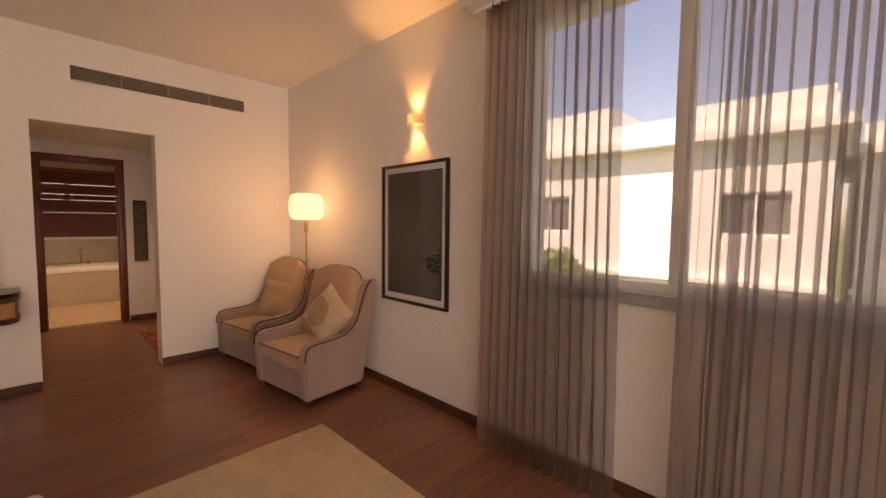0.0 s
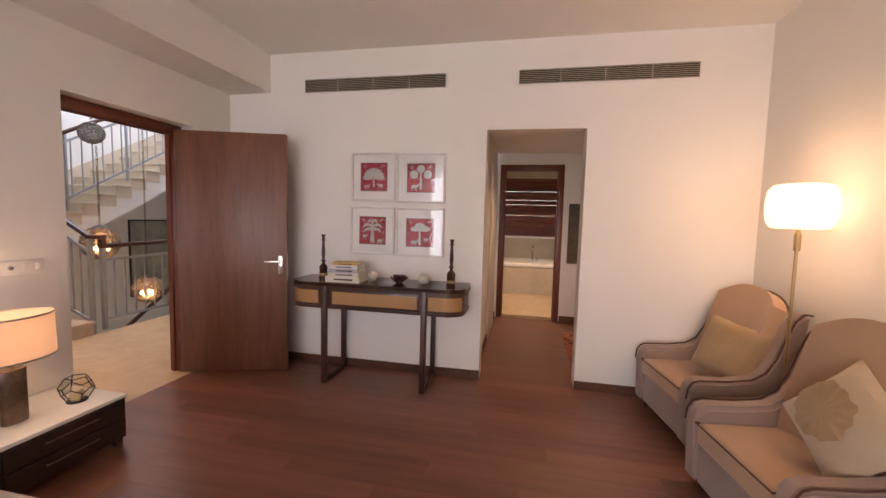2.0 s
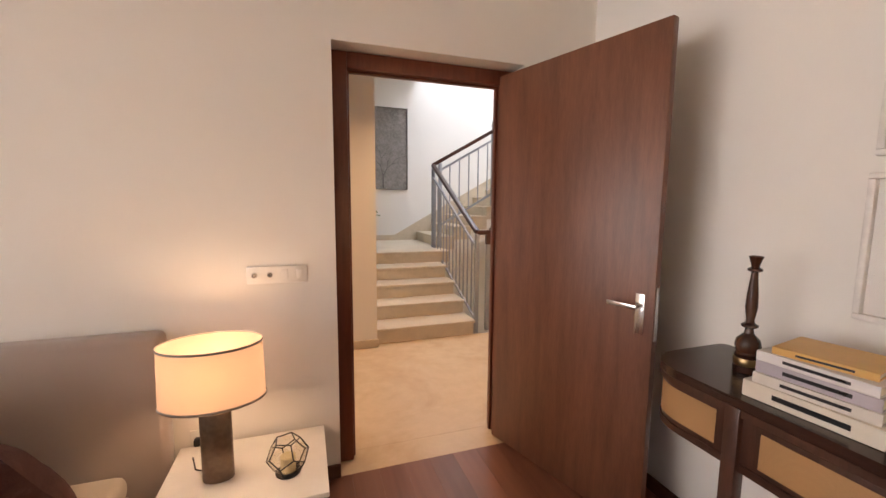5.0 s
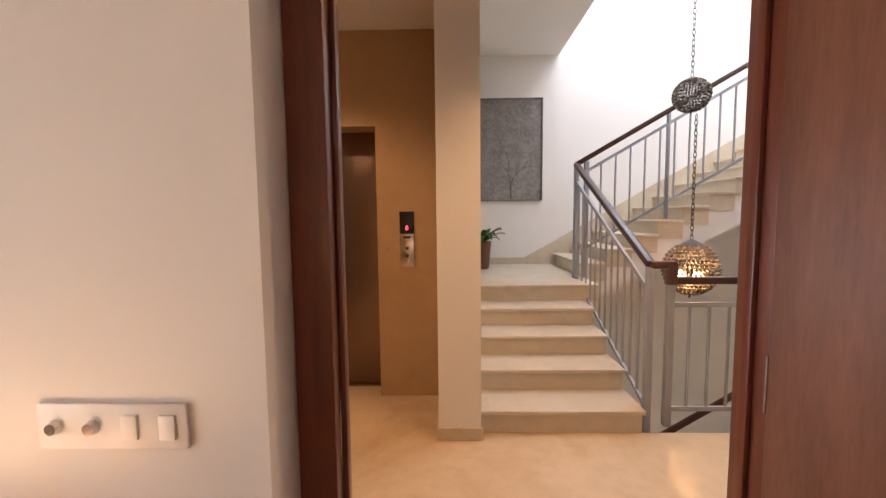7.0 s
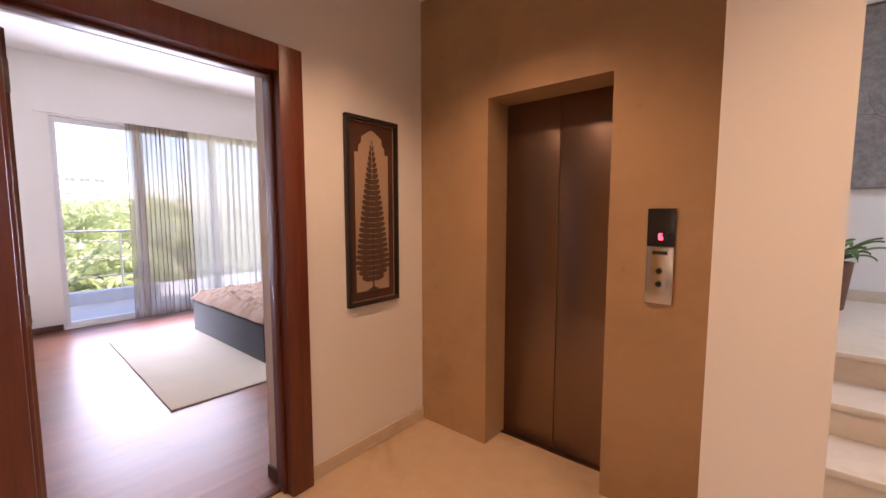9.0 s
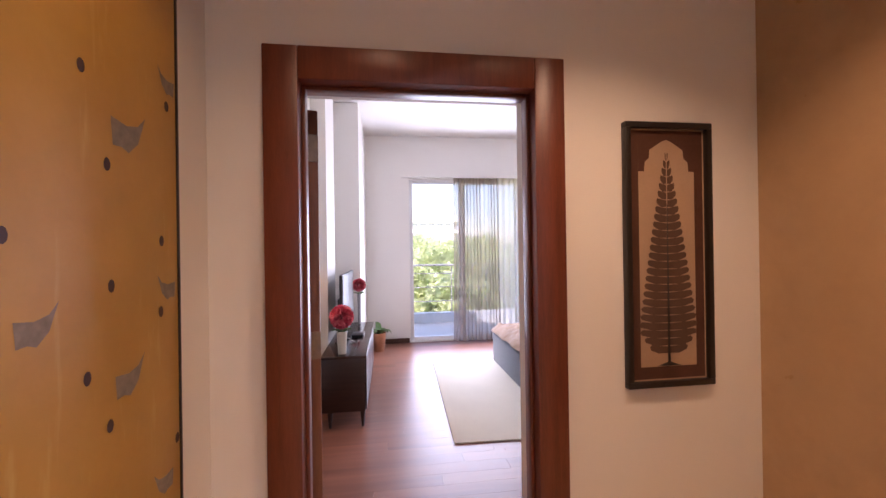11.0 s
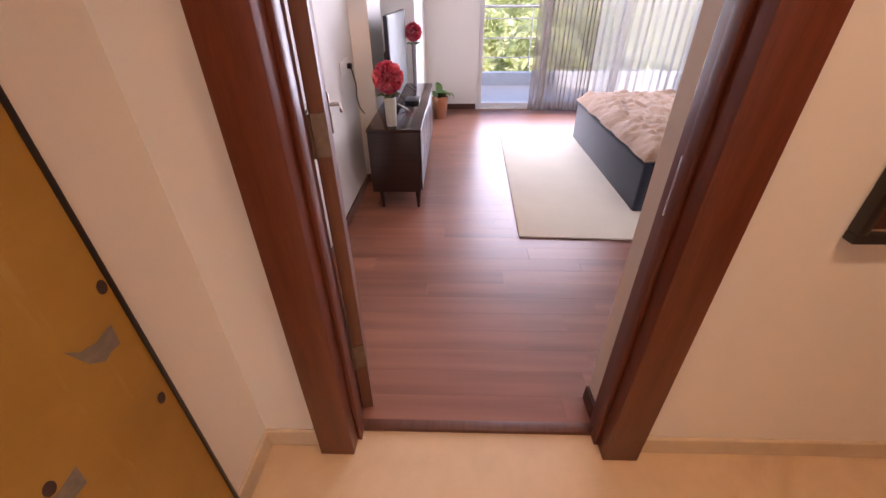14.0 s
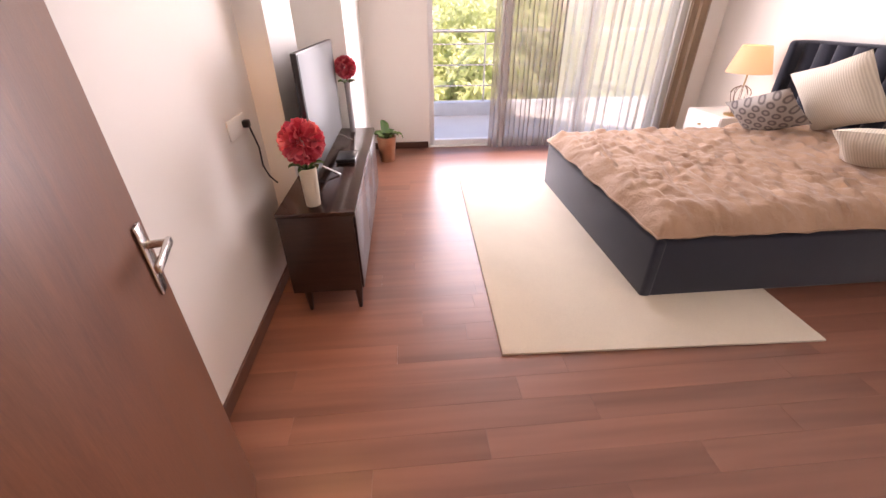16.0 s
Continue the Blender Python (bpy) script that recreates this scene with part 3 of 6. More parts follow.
def stadium(bm, hx, hy, r, z0, z1, seg=12):
    """A slab with two rounded corners at each end on the +x side and small ones at the back."""
    pts = []
    for cx, cy, a0, rr in ((hx - r, hy - r, 0, r), (-hx + 0.03, hy - 0.03, 90, 0.03), (-hx + 0.03, -hy + 0.03, 180, 0.03), (hx - r, -hy + r, 270, r)):
        for k in range(seg + 1):
            a = radians(a0 + 90 * k / seg)
            pts.append((cx + rr * math.cos(a), cy + rr * math.sin(a)))
    lo = [bm.verts.new((x, y, z0)) for x, y in pts]
    hi = [bm.verts.new((x, y, z1)) for x, y in pts]
    bm.faces.new(hi)
    bm.faces.new(lo[::-1])
    for k in range(len(pts)):
        bm.faces.new((lo[k], lo[(k + 1) % len(pts)], hi[(k + 1) % len(pts)], hi[k]))
    return bm


GLOSSWOOD = wood("polished_dark_top", (0.02, 0.009, 0.007), (0.05, 0.022, 0.015), 0.12, 1, 14, 3.0, 0.03)
part("tabletop", stadium(bmesh.new(), 0.235, 0.76, 0.16, 0.828, 0.858), GLOSSWOOD, con)
part("edge_lip", stadium(bmesh.new(), 0.237, 0.762, 0.162, 0.806, 0.828), CONSOLEWOOD, con)
part("carcass", stadium(bmesh.new(), 0.222, 0.747, 0.15, 0.655, 0.806), CONSOLEWOOD, con)
part("bottom_rail", stadium(bmesh.new(), 0.228, 0.753, 0.155, 0.64, 0.662), CONSOLEWOOD, con)
part("drawer", slab(0.222, 0.2285, -0.36, 0.40, 0.668, 0.802, 0.002), CONSOLEWOOD, con)
part("drawer_front", slab(0.2285, 0.2315, -0.345, 0.385, 0.682, 0.786, 0.001), CANE, con, "woven cane drawer front")


def end_cane(sign):
    def f(u, v):
        s = u * 0.295
        straight = 0.747 - 0.15 - 0.475
        if s < straight:
            return Vector((0.2245, sign * (0.475 + s), 0.68 + 0.11 * v))
        a = (s - straight) / 0.15
        return Vector((0.222 - 0.15 + 0.1525 * math.cos(a), sign * (0.747 - 0.15 + 0.1525 * math.sin(a)), 0.68 + 0.11 * v))
    bm = sheet(bmesh.new(), 16, 1, f)
    bmesh.ops.recalc_face_normals(bm, faces=bm.faces)
    return bm


part("end_panel", end_cane(1), CANE, con, "woven cane rounded end panel")
part("end_panel", end_cane(-1), CANE, con, "woven cane rounded end panel")
for y in (-0.42, 0.44):
    bm = slab(0.195, 0.243, y - 0.022, y + 0.022, 0, 0.832, 0.005)
    part("leg", bm, CONSOLEWOOD, con)
    part("leg", slab(-0.215, -0.175, y - 0.02, y + 0.02, 0, 0.645, 0.005), CONSOLEWOOD, con)
    part("foot_rail", slab(-0.175, 0.195, y - 0.02, y + 0.02, 0.0, 0.038, 0.006), CONSOLEWOOD, con)

TURNED = wood("turned_dark_wood", (0.03, 0.01, 0.006), (0.085, 0.03, 0.017), 0.22, 2)


def candlestick(m, label):
    e = thing("candlestick", label, "candlestick", m, "candlesticks on the console")
    part("base", lathe(bmesh.new(), [(0.046, 0), (0.046, 0.016), (0.043, 0.02), (0.043, 0.052), (0.046, 0.058), (0.04, 0.066)], 12), TURNED, e)
    part("band", lathe(bmesh.new(), [(0.0445, 0.022), (0.0465, 0.026), (0.0465, 0.042), (0.0445, 0.046)], 24), BRASS, e, "brass band")
    part("stem", lathe(bmesh.new(), [(0.04, 0.066), (0.047, 0.085), (0.042, 0.104), (0.018, 0.125), (0.015, 0.14), (0.030, 0.147), (0.030, 0.153), (0.016, 0.16), (0.015, 0.17), (0.022, 0.21), (0.020, 0.25), (0.014, 0.30), (0.012, 0.32)], 16), TURNED, e)
    part("cup", lathe(bmesh.new(), [(0.012, 0.32), (0.026, 0.327), (0.026, 0.333), (0.014, 0.338), (0.017, 0.35), (0.026, 0.372), (0.020, 0.373), (0.012, 0.355), (0.0, 0.355)], 16), TURNED, e)
    return e


TOPZ = 0.859
SLIM = Matrix.Diagonal((0.8, 0.8, 1.04, 1))
candlestick(pose(-4.40, -1.205, TOPZ) @ SLIM, "dark turned wooden candlestick with brass band beside the books")
candlestick(pose(-4.385, -0.045, TOPZ, 0, 0, 20) @ SLIM, "dark turned wooden candlestick with brass band on the console")

PAGES = plain("book_pages", (0.72, 0.68, 0.58), 0.9, 0, 0.08, 90)


def book(m, w, d, t, cover, label):
    e = thing("book", label, "book", m, "stacked books on the console")
    part("page_block", slab(-w / 2 + 0.006, w / 2 - 0.004, -d / 2 + 0.004, d / 2 - 0.004, 0.003, t - 0.003), PAGES, e)
    bm = slab(-w / 2, w / 2, -d / 2, d / 2, 0, 0.0028, 0.0008, 1)
    box(bm, -w / 2, w / 2, -d / 2, d / 2, t - 0.0028, t, 0.0008, 1)
    box(bm, -w / 2, -w / 2 + 0.003, -d / 2, d / 2, 0.0028, t - 0.0028)
    part("cover", bm, cover, e)
    part("spine_title", slab(-w / 2 - 0.0006, -w / 2, -d * 0.3, d * 0.25, t * 0.35, t * 0.65), BLACK, e)
    return e


z = TOPZ
for w, d, t, col, dx, a, lab in ((0.235, 0.30, 0.048, (0.66, 0.60, 0.50), 0.0, 4, "thick cream hardback book at the bottom of the stack"), (0.22, 0.265, 0.030, (0.62, 0.58, 0.52), 0.0, 6, "grey white hardback book in the stack"), (0.215, 0.26, 0.034, (0.42, 0.38, 0.42), -0.004, 5, "grey lilac hardback book in the stack"), (0.215, 0.255, 0.028, (0.66, 0.64, 0.62), 0.0, 4, "white hardback book in the stack"), (0.18, 0.21, 0.02, (0.60, 0.36, 0.11), 0.0, 10, "ochre paperback book on top of the stack")):
    book(pose(-4.345 + dx, -0.95, z, 0, 0, 180 + a), w, d, t, plain("cover_" + lab.split()[0] + str(int(t * 1000)), col, 0.45, 0, 0.06), lab)
    z += t + 0.0005

CREAM = plain("cream_ceramic", (0.62, 0.57, 0.47), 0.6, 0, 0.1, 40, 0.2)
rnd = random.Random(11)
bm = bmesh.new()
bmesh.ops.create_icosphere(bm, subdivisions=3, radius=0.036)
for v in list(bm.verts):
    v.co *= 1 + (0.22 if rnd.random() < 0.5 else -0.02)
bmesh.ops.transform(bm, matrix=Matrix.Translation((0, 0, 0.040)), verts=bm.verts)
single("coral_ball", bm, CREAM, "spiky cream coral ball ornament on the console", "ornament", pose(-4.42, -0.745, TOPZ))
bm = lathe(bmesh.new(), [(0.02, 0), (0.038, 0.008), (0.052, 0.03), (0.055, 0.048), (0.05, 0.066), (0.035, 0.082), (0.012, 0.09), (0.0, 0.086)], 28)
for v in bm.verts:
    a = math.atan2(v.co.y, v.co.x)
    k = 1 + 0.045 * math.cos(10 * a)
    v.co.x *= k
    v.co.y *= k
single("sea_urchin", bm, CREAM, "ribbed cream sea urchin ornament on the console", "ornament", pose(-4.42, -0.285, TOPZ))
lotus = thing("lotus_flower", "dark red brown carved lotus flower ornament", "ornament", pose(-4.375, -0.49, TOPZ))
PETAL = plain("dark_red_wood", (0.10, 0.025, 0.02), 0.35, 0, 0.2)
part("core", lathe(bmesh.new(), [(0.03, 0), (0.035, 0.012), (0.02, 0.03), (0.0, 0.035)], 14), PETAL, lotus)
for ring, (n, lean, length) in enumerate(((8, 62, 0.075), (8, 38, 0.07), (5, 16, 0.06))):
    for k in range(n):
        bm = bmesh.new()

        def pf(u, v, length=length):
            w = 0.021 * math.sin(math.pi * min(1, 0.12 + 0.88 * v)) ** 0.8
            return Vector(((2 * u - 1) * w, 0.012 * (2 * u - 1) ** 2 - 0.012 * v * v, v * length))
        sheet(bm, 4, 6, pf)
        bmesh.ops.solidify(bm, geom=bm.faces, thickness=0.003)
        bmesh.ops.transform(bm, matrix=pose(0, 0, 0.012, 0, 0, 360 * (k + 0.5 * ring) / n) @ pose(0, 0.012, 0, -lean), verts=bm.verts)
        part("petal", bm, PETAL, lotus)

# four framed prints
RED = fabric("red_print_paper", (0.34, 0.022, 0.036), 200, 0.12, 0.1, 0)
SILVER = plain("silver_grey_ink", (0.48, 0.46, 0.44), 0.55, 0, 0.2, 60)
MOUNT = plain("white_mount_board", (0.78, 0.76, 0.73), 0.8, 0, 0.02)
FRAMEWHITE = plain("whitewashed_frame", (0.70, 0.67, 0.63), 0.5, 0, 0.08, 30)


def flat(bm, pts, y, cx, cz):
    bm.faces.new([bm.verts.new((cx + x, y, cz + zz)) for x, zz in pts])


def disc(bm, cx, cz, rx, rz, y, n=20, a0=0, a1=360, jag=0.0):
    pts = []
    for k in range(n):
        a = radians(a0 + (a1 - a0) * k / (n if a1 - a0 == 360 else n - 1))
        q = 1 + (jag if k % 2 else 0)
        pts.append((q * rx * math.cos(a), q * rz * math.sin(a)))
    flat(bm, pts, y, cx, cz)


def animal(bm, cx, cz, s, y, flip=1):
    disc(bm, cx, cz, 0.022 * s, 0.011 * s, y, 14)
    flat(bm, [(0.014 * s * flip, 0.002 * s), (0.03 * s * flip, 0.02 * s), (0.038 * s * flip, 0.016 * s), (0.022 * s * flip, -0.004 * s)][::flip], y, cx, cz)
    for dx in (-0.016, -0.009, 0.009, 0.016):
        flat(bm, [(dx * s - 0.0018, -0.026 * s), (dx * s + 0.0018, -0.026 * s), (dx * s + 0.002, -0.004 * s), (dx * s - 0.002, -0.004 * s)], y, cx, cz)


def print_frame(m, w, h, motif, label):
    """A white framed print in x and z that faces -y, its lower left corner at the origin."""
    e = thing("framed_print", label, "picture", m, "red prints over the console")
    f, d = 0.018, 0.028
    bm = slab(0, w, -d, 0, 0, f, 0.003)
    box(bm, 0, w, -d, 0, h - f, h, 0.003)
    box(bm, 0, f, -d, 0, f, h - f, 0.003)
    box(bm, w - f, w, -d, 0, f, h - f, 0.003)
    part("frame", bm, FRAMEWHITE, e)
    part("mount", slab(f, w - f, -0.008, -0.004, f, h - f), MOUNT, e)
    c, b = w / 2, h / 2
    r = 0.122
    part("print", slab(c - r, c + r, -0.0092, -0.008, b - r, b + r), RED, e, "red block print")
    bm = slab(c - r - 0.005, c + r + 0.005, -0.0086, -0.008, b + r, b + r + 0.005)
    box(bm, c - r - 0.005, c + r + 0.005, -0.0086, -0.008, b - r - 0.005, b - r)
    box(bm, c - r - 0.005, c - r, -0.0086, -0.008, b - r, b + r)
    box(bm, c + r, c + r + 0.005, -0.0086, -0.008, b - r, b + r)
    part("bevel", bm, BLACK, e)
    bm = bmesh.new()
    y = -0.0098
    if motif == "fan":
        for k in range(9):
            a = radians(8 + 164 * k / 8)
            p = Vector((math.cos(a), math.sin(a)))
            q = Vector((-p.y, p.x))
            pts = [p * 0.012, p * 0.06 + q * 0.017, p * 0.092 + q * 0.016, p * 0.108, p * 0.092 - q * 0.016, p * 0.06 - q * 0.017]
            flat(bm, [(v.x, v.y) for v in pts[::-1]], y - 0.0001 * k, c, b - 0.02)
        flat(bm, [(-0.008, -0.09), (0.008, -0.09), (0.006, 0), (-0.006, 0)], y, c, b)
        animal(bm, c - 0.07, b - 0.085, 1, y)
        animal(bm, c + 0.065, b - 0.075, 1.1, y, -1)
    elif motif == "round":
        for dx, dz, r2 in ((-0.062, 0.03, 0.038), (0.0, 0.078, 0.037), (0.062, 0.03, 0.038)):
            disc(bm, c + dx, b + dz, r2, r2, y, 28, 0, 360, -0.06)
        flat(bm, [(-0.01, -0.1), (0.01, -0.1), (0.006, 0.04), (-0.006, 0.04)], y, c, b)
        flat(bm, [(-0.006, -0.02), (0.0, -0.03), (-0.05, 0.02), (-0.055, 0.016)][::-1], y, c, b)
        flat(bm, [(0.006, -0.02), (0.0, -0.03), (0.05, 0.02), (0.055, 0.016)], y, c, b)
        animal(bm, c - 0.06, b - 0.075, 1.4, y)
    elif motif == "palm":
        flat(bm, [(-0.022, -0.11), (0.022, -0.11), (0.013, -0.03), (0.010, 0.05), (-0.010, 0.05), (-0.013, -0.03)], y, c, b)
        for s in (-1, 1):
            for k, (x1, z1) in enumerate(((0.05, 0.1), (0.095, 0.06), (0.085, 0.02))):
                pts = [(0, 0.052), (s * x1 * 0.35, z1 + 0.006), (s * x1 * 0.75, z1 + 0.002), (s * x1 * 1.02, z1 - 0.034), (s * x1 * 0.92, z1 - 0.038), (s * x1 * 0.6, z1 - 0.018), (s * x1 * 0.25, z1 - 0.022)]
                flat(bm, pts[::-1] if s > 0 else pts, y - 0.0001 * k, c, b)
        disc(bm, c, b + 0.082, 0.009, 0.03, y)
        animal(bm, c - 0.075, b - 0.05, 1, y)
        animal(bm, c + 0.07, b - 0.09, 1.1, y)
    else:
        for dx, dz, rx, rz in ((-0.04, 0.03, 0.05, 0.022), (0.0, 0.055, 0.05, 0.034), (0.045, 0.035, 0.055, 0.026)):
            disc(bm, c + dx, b + dz, rx, rz, y - 0.0001 * (dx > 0), 22, 0, 360, -0.05)
        flat(bm, [(-0.012, -0.11), (0.012, -0.11), (0.006, 0.03), (-0.006, 0.03)], y, c, b)
        animal(bm, c - 0.055, b - 0.085, 1.3, y)
        animal(bm, c + 0.06, b - 0.06, 1, y)
    for dx, dz in ((-0.09, 0.1), (0.09, 0.1), (-0.08, 0.085), (0.075, 0.09), (-0.1, -0.01), (0.1, -0.02)):
        flat(bm, [(-0.012, 0), (0.0, -0.004), (0.014, 0.004), (0.0, 0.006)], y, c + dx, b + dz)
    part("motif", bm, SILVER, e, "silver grey tree and animals")
    pane = part("glass", slab(f, w - f, -0.019, -0.017, f, h - f), PICGLASS, e)
    return e


for y0, z0, mo, lab in ((-1.028, 1.555, "fan", "white framed red print of a fan shaped tree"), (-0.60, 1.548, "round", "white framed red print of a tree with round crowns"), (-1.036, 1.072, "palm", "white framed red print of a palm tree"), (-0.60, 1.066, "umbrella", "white framed red print of an umbrella shaped tree")):
    print_frame(pose(W + 0.002, y0, z0, 0, 0, 90), 0.425 if y0 < -0.7 else 0.445, 0.435, mo, lab)


# armchairs
SHALLOW = Matrix.Diagonal((1, 0.84, 1, 1))


def armchair(m, label):
    e = thing("armchair", label, "armchair", m, "armchairs below the sconce")
    w = 0.37
    part("seat_base", slab(-w + 0.09, w - 0.09, -0.35, 0.30, 0.055, 0.27, 0.02), CHAIRCLOTH, e)
    part("seat_cushion", slab(-w + 0.095, w - 0.095, -0.38, 0.26, 0.27, 0.395, 0.035, 4), LITCLOTH, e, "seat cushion in the lit tone of the mauve fabric")
    pts = [(-w + 0.1, -0.382, 0.385), (w - 0.1, -0.382, 0.385), (w - 0.1, 0.2, 0.388)]
    part("piping", tube(bmesh.new(), [(-w + 0.1, 0.2, 0.388), *pts], 0.0055, 6), PIPING, e, "dark brown piping")
    for s in (-1, 1):
        out = [(-0.375, 0.055), (-0.385, 0.36), (-0.375, 0.425), (-0.345, 0.462), (-0.30, 0.475), (-0.10, 0.478), (0.06, 0.495), (0.15, 0.54), (0.215, 0.63), (0.265, 0.75), (0.32, 0.86), (0.375, 0.905), (0.43, 0.90), (0.41, 0.70), (0.33, 0.30), (0.28, 0.055)]
        mm = Matrix.Translation((s * w - (0.105 if s > 0 else 0), 0, 0)) @ Matrix.Rotation(radians(90), 4, "Z") @ Matrix.Diagonal((1, -1, 1, 1))
        bm = bmesh.new()
        prism(bm, out, 0.105, mm)
        bmesh.ops.recalc_face_normals(bm, faces=bm.faces)
        es = [ed for ed in bm.edges if len(ed.link_faces) == 2 and ed.calc_face_angle() > 0.8]
        bmesh.ops.bevel(bm, geom=es, offset=0.022, segments=3, affect="EDGES")
        side = part("side_panel", bm, CHAIRCLOTH, e)
        x = s * (w - 0.002)
        part("piping", tube(bmesh.new(), [(x, a, b + 0.002) for a, b in out[1:13]], 0.006, 6), PIPING, e, "dark brown piping")

    def back(u, v, off=0.0):
        a = 2 * u - 1
        top = 0.985 - 0.085 * abs(a) ** 2.2
        zz = 0.30 + (top - 0.30) * v
        y = 0.20 + 0.20 * ((zz - 0.3) / 0.68) - 0.05 * abs(a) ** 3 - 0.03 * math.sin(math.pi * v) + off
        return Vector((a * (w - 0.075), y, zz))
    bm = bmesh.new()
    sheet(bm, 18, 10, lambda u, v: back(u, v))
    bmesh.ops.reverse_faces(bm, faces=bm.faces)
    bmesh.ops.solidify(bm, geom=bm.faces, thickness=0.09)
    bmesh.ops.recalc_face_normals(bm, faces=bm.faces)
    part("backrest", bm, LITCLOTH, e, "curved backrest in the lit tone of the mauve fabric")
    part("piping", tube(bmesh.new(), [back(k / 20, 1.0, 0.01) + Vector((0, 0, 0.004)) for k in range(21)], 0.007, 6), PIPING, e, "dark brown piping")
    for x in (-0.3, 0.3):
        for y in (-0.3, 0.22):
            part("leg", rod(bmesh.new(), (x, y, 0), (x, y, 0.06), 0.018, 0.024, 10), CONSOLEWOOD, e)
    return e


armchair(pose(-3.175, 1.81, 0, 0, 0, 7) @ SHALLOW, "mauve fabric wing armchair with brown piping beside the picture")
armchair(pose(-4.17, 1.81, 0, 0, 0, 8) @ SHALLOW, "mauve fabric wing armchair with brown piping in the corner")
cush = thing("cushion", "beige cushion with gold embroidered flower on the armchair", "cushion", pose(-3.10, 1.81, 0.385) @ pose(0.07, 0.05, 0.235, -18, 0, 14) @ pose(0, 0, 0, 0, 36, 0))
part("cover", pillow(bmesh.new(), 0.40, 0.40, 0.15), CUSHION, cush)


def emb(u, v):
    a, r = 2 * math.pi * u, v * 0.125
    k = 1 + 0.05 * math.cos(11 * a) + 0.04 * math.cos(5 * a + 1)
    x, zz = -0.05 + r * k * math.cos(a), -0.01 + r * k * math.sin(a)
    q = max(0.0, 1 - abs(x / 0.2) ** 2.6) * max(0.0, 1 - abs(zz / 0.2) ** 2.6)
    return Vector((x, -0.075 * q ** 0.5 - 0.009 - 0.003 * math.cos(14 * a) * v, zz))


part("embroidery", sheet(bmesh.new(), 42, 8, emb), EMBROIDERY, cush, "raised gold embroidery")
cush2 = thing("cushion", "plain gold beige cushion on the corner armchair", "cushion", pose(-4.15, 1.82, 0.385) @ pose(0.10, 0.06, 0.22, -20, 0, 34) @ pose(0, 0, 0, 0, 8, 0))
part("cover", pillow(bmesh.new(), 0.38, 0.38, 0.14, seed=4), EMBROIDERY, cush2)

# floor lamp
lamp = thing("floor_lamp", "lit floor lamp with a rounded white drum shade", "floor lamp", pose(-3.80, 2.07, 0.005))
SHADE = Mat("lit_opal_shade", (0.85, 0.78, 0.66), 0.6)
SHADE.b.inputs["Emission Color"].default_value = (1.0, 0.74, 0.44, 1)
SHADE.b.inputs["Emission Strength"].default_value = 0.75
SHADE = SHADE.m
part("base", lathe(bmesh.new(), [(0.13, 0), (0.13, 0.012), (0.12, 0.018), (0.015, 0.024)], 28), BRASS, lamp)
part("pole", rod(bmesh.new(), (0, 0, 0.02), (0, 0, 1.40), 0.009, None, 12), BRASS, lamp)
part("collar", lathe(bmesh.new(), [(0.014, 1.28), (0.017, 1.29), (0.017, 1.37), (0.012, 1.385)], 14), BRASS, lamp)
shade = part("shade", lathe(bmesh.new(), [(0.10, 1.405), (0.132, 1.412), (0.152, 1.44), (0.161, 1.49), (0.163, 1.53), (0.161, 1.57), (0.152, 1.625), (0.132, 1.652), (0.10, 1.66)], 36), SHADE, lamp, "glowing opal drum shade")
shade.visible_shadow = False

# sconce
def sconce(m, label):
    e = thing("wall_sconce", label, "wall lamp", m, "up and down sconces")
    part("back_plate", slab(-0.045, 0.045, -0.006, 0, -0.045, 0.045, 0.003), SCONCE, e)
    bm = bmesh.new()
    for a, b in ((0.03, 0.034), (-0.034, -0.03)):
        sheet(bm, 14, 1, lambda u, v, a=a, b=b: Vector((0.075 * math.cos(math.pi * (1 + u)), 0.09 * math.sin(math.pi * (1 + u)), a + (b - a) * v)))
    sheet(bm, 14, 4, lambda u, v: Vector((0.072 * math.cos(math.pi * (1 + u)), 0.088 * math.sin(math.pi * (1 + u)), -0.03 + 0.06 * v)))
    bmesh.ops.solidify(bm, geom=bm.faces, thickness=0.003)
    part("shade", bm, SCONCE, e, "half round shade open above and below")
    part("lens", slab(-0.025, 0.025, -0.07, -0.035, -0.006, 0.006, 0.003), GLOWBULB, e, "glowing bulb")
    return e


SCONCE = plain("white_sconce_metal", (0.72, 0.66, 0.55), 0.45)
GLOWBULB = glow("warm_bulb_glow", (1.0, 0.6, 0.25), 14)
sconce(pose(-2.38, N - 0.001, 2.165), "lit half round up and down wall sconce above the picture")

# dark textured picture
INKCLOTH = Mat("dark_woven_print", (0.05, 0.045, 0.05), 0.7)
iv = INKCLOTH.coords((1, 1, 1))
wv = INKCLOTH.node("TexWave", Scale=11, Distortion=9, Detail=4)
wv.bands_direction = "Z"
wv.inputs["Detail Scale"].default_value = 2.2
INKCLOTH.link(iv, wv.inputs["Vector"])
vo = INKCLOTH.node("TexVoronoi", Scale=34)
INKCLOTH.link(iv, vo.inputs["Vector"])
ink = INKCLOTH.ramp(wv.outputs["Fac"], [(0.45, (0.018, 0.016, 0.02)), (0.95, (0.17, 0.15, 0.15))])
INKCLOTH.colour(INKCLOTH.mix(INKCLOTH.ramp(vo.outputs["Distance"], [(0.1, (0, 0, 0)), (0.55, (1, 1, 1))]), (0.02, 0.018, 0.022), ink))
INKCLOTH = INKCLOTH.m
BLACKFRAME = plain("black_frame_wood", (0.018, 0.014, 0.013), 0.35)


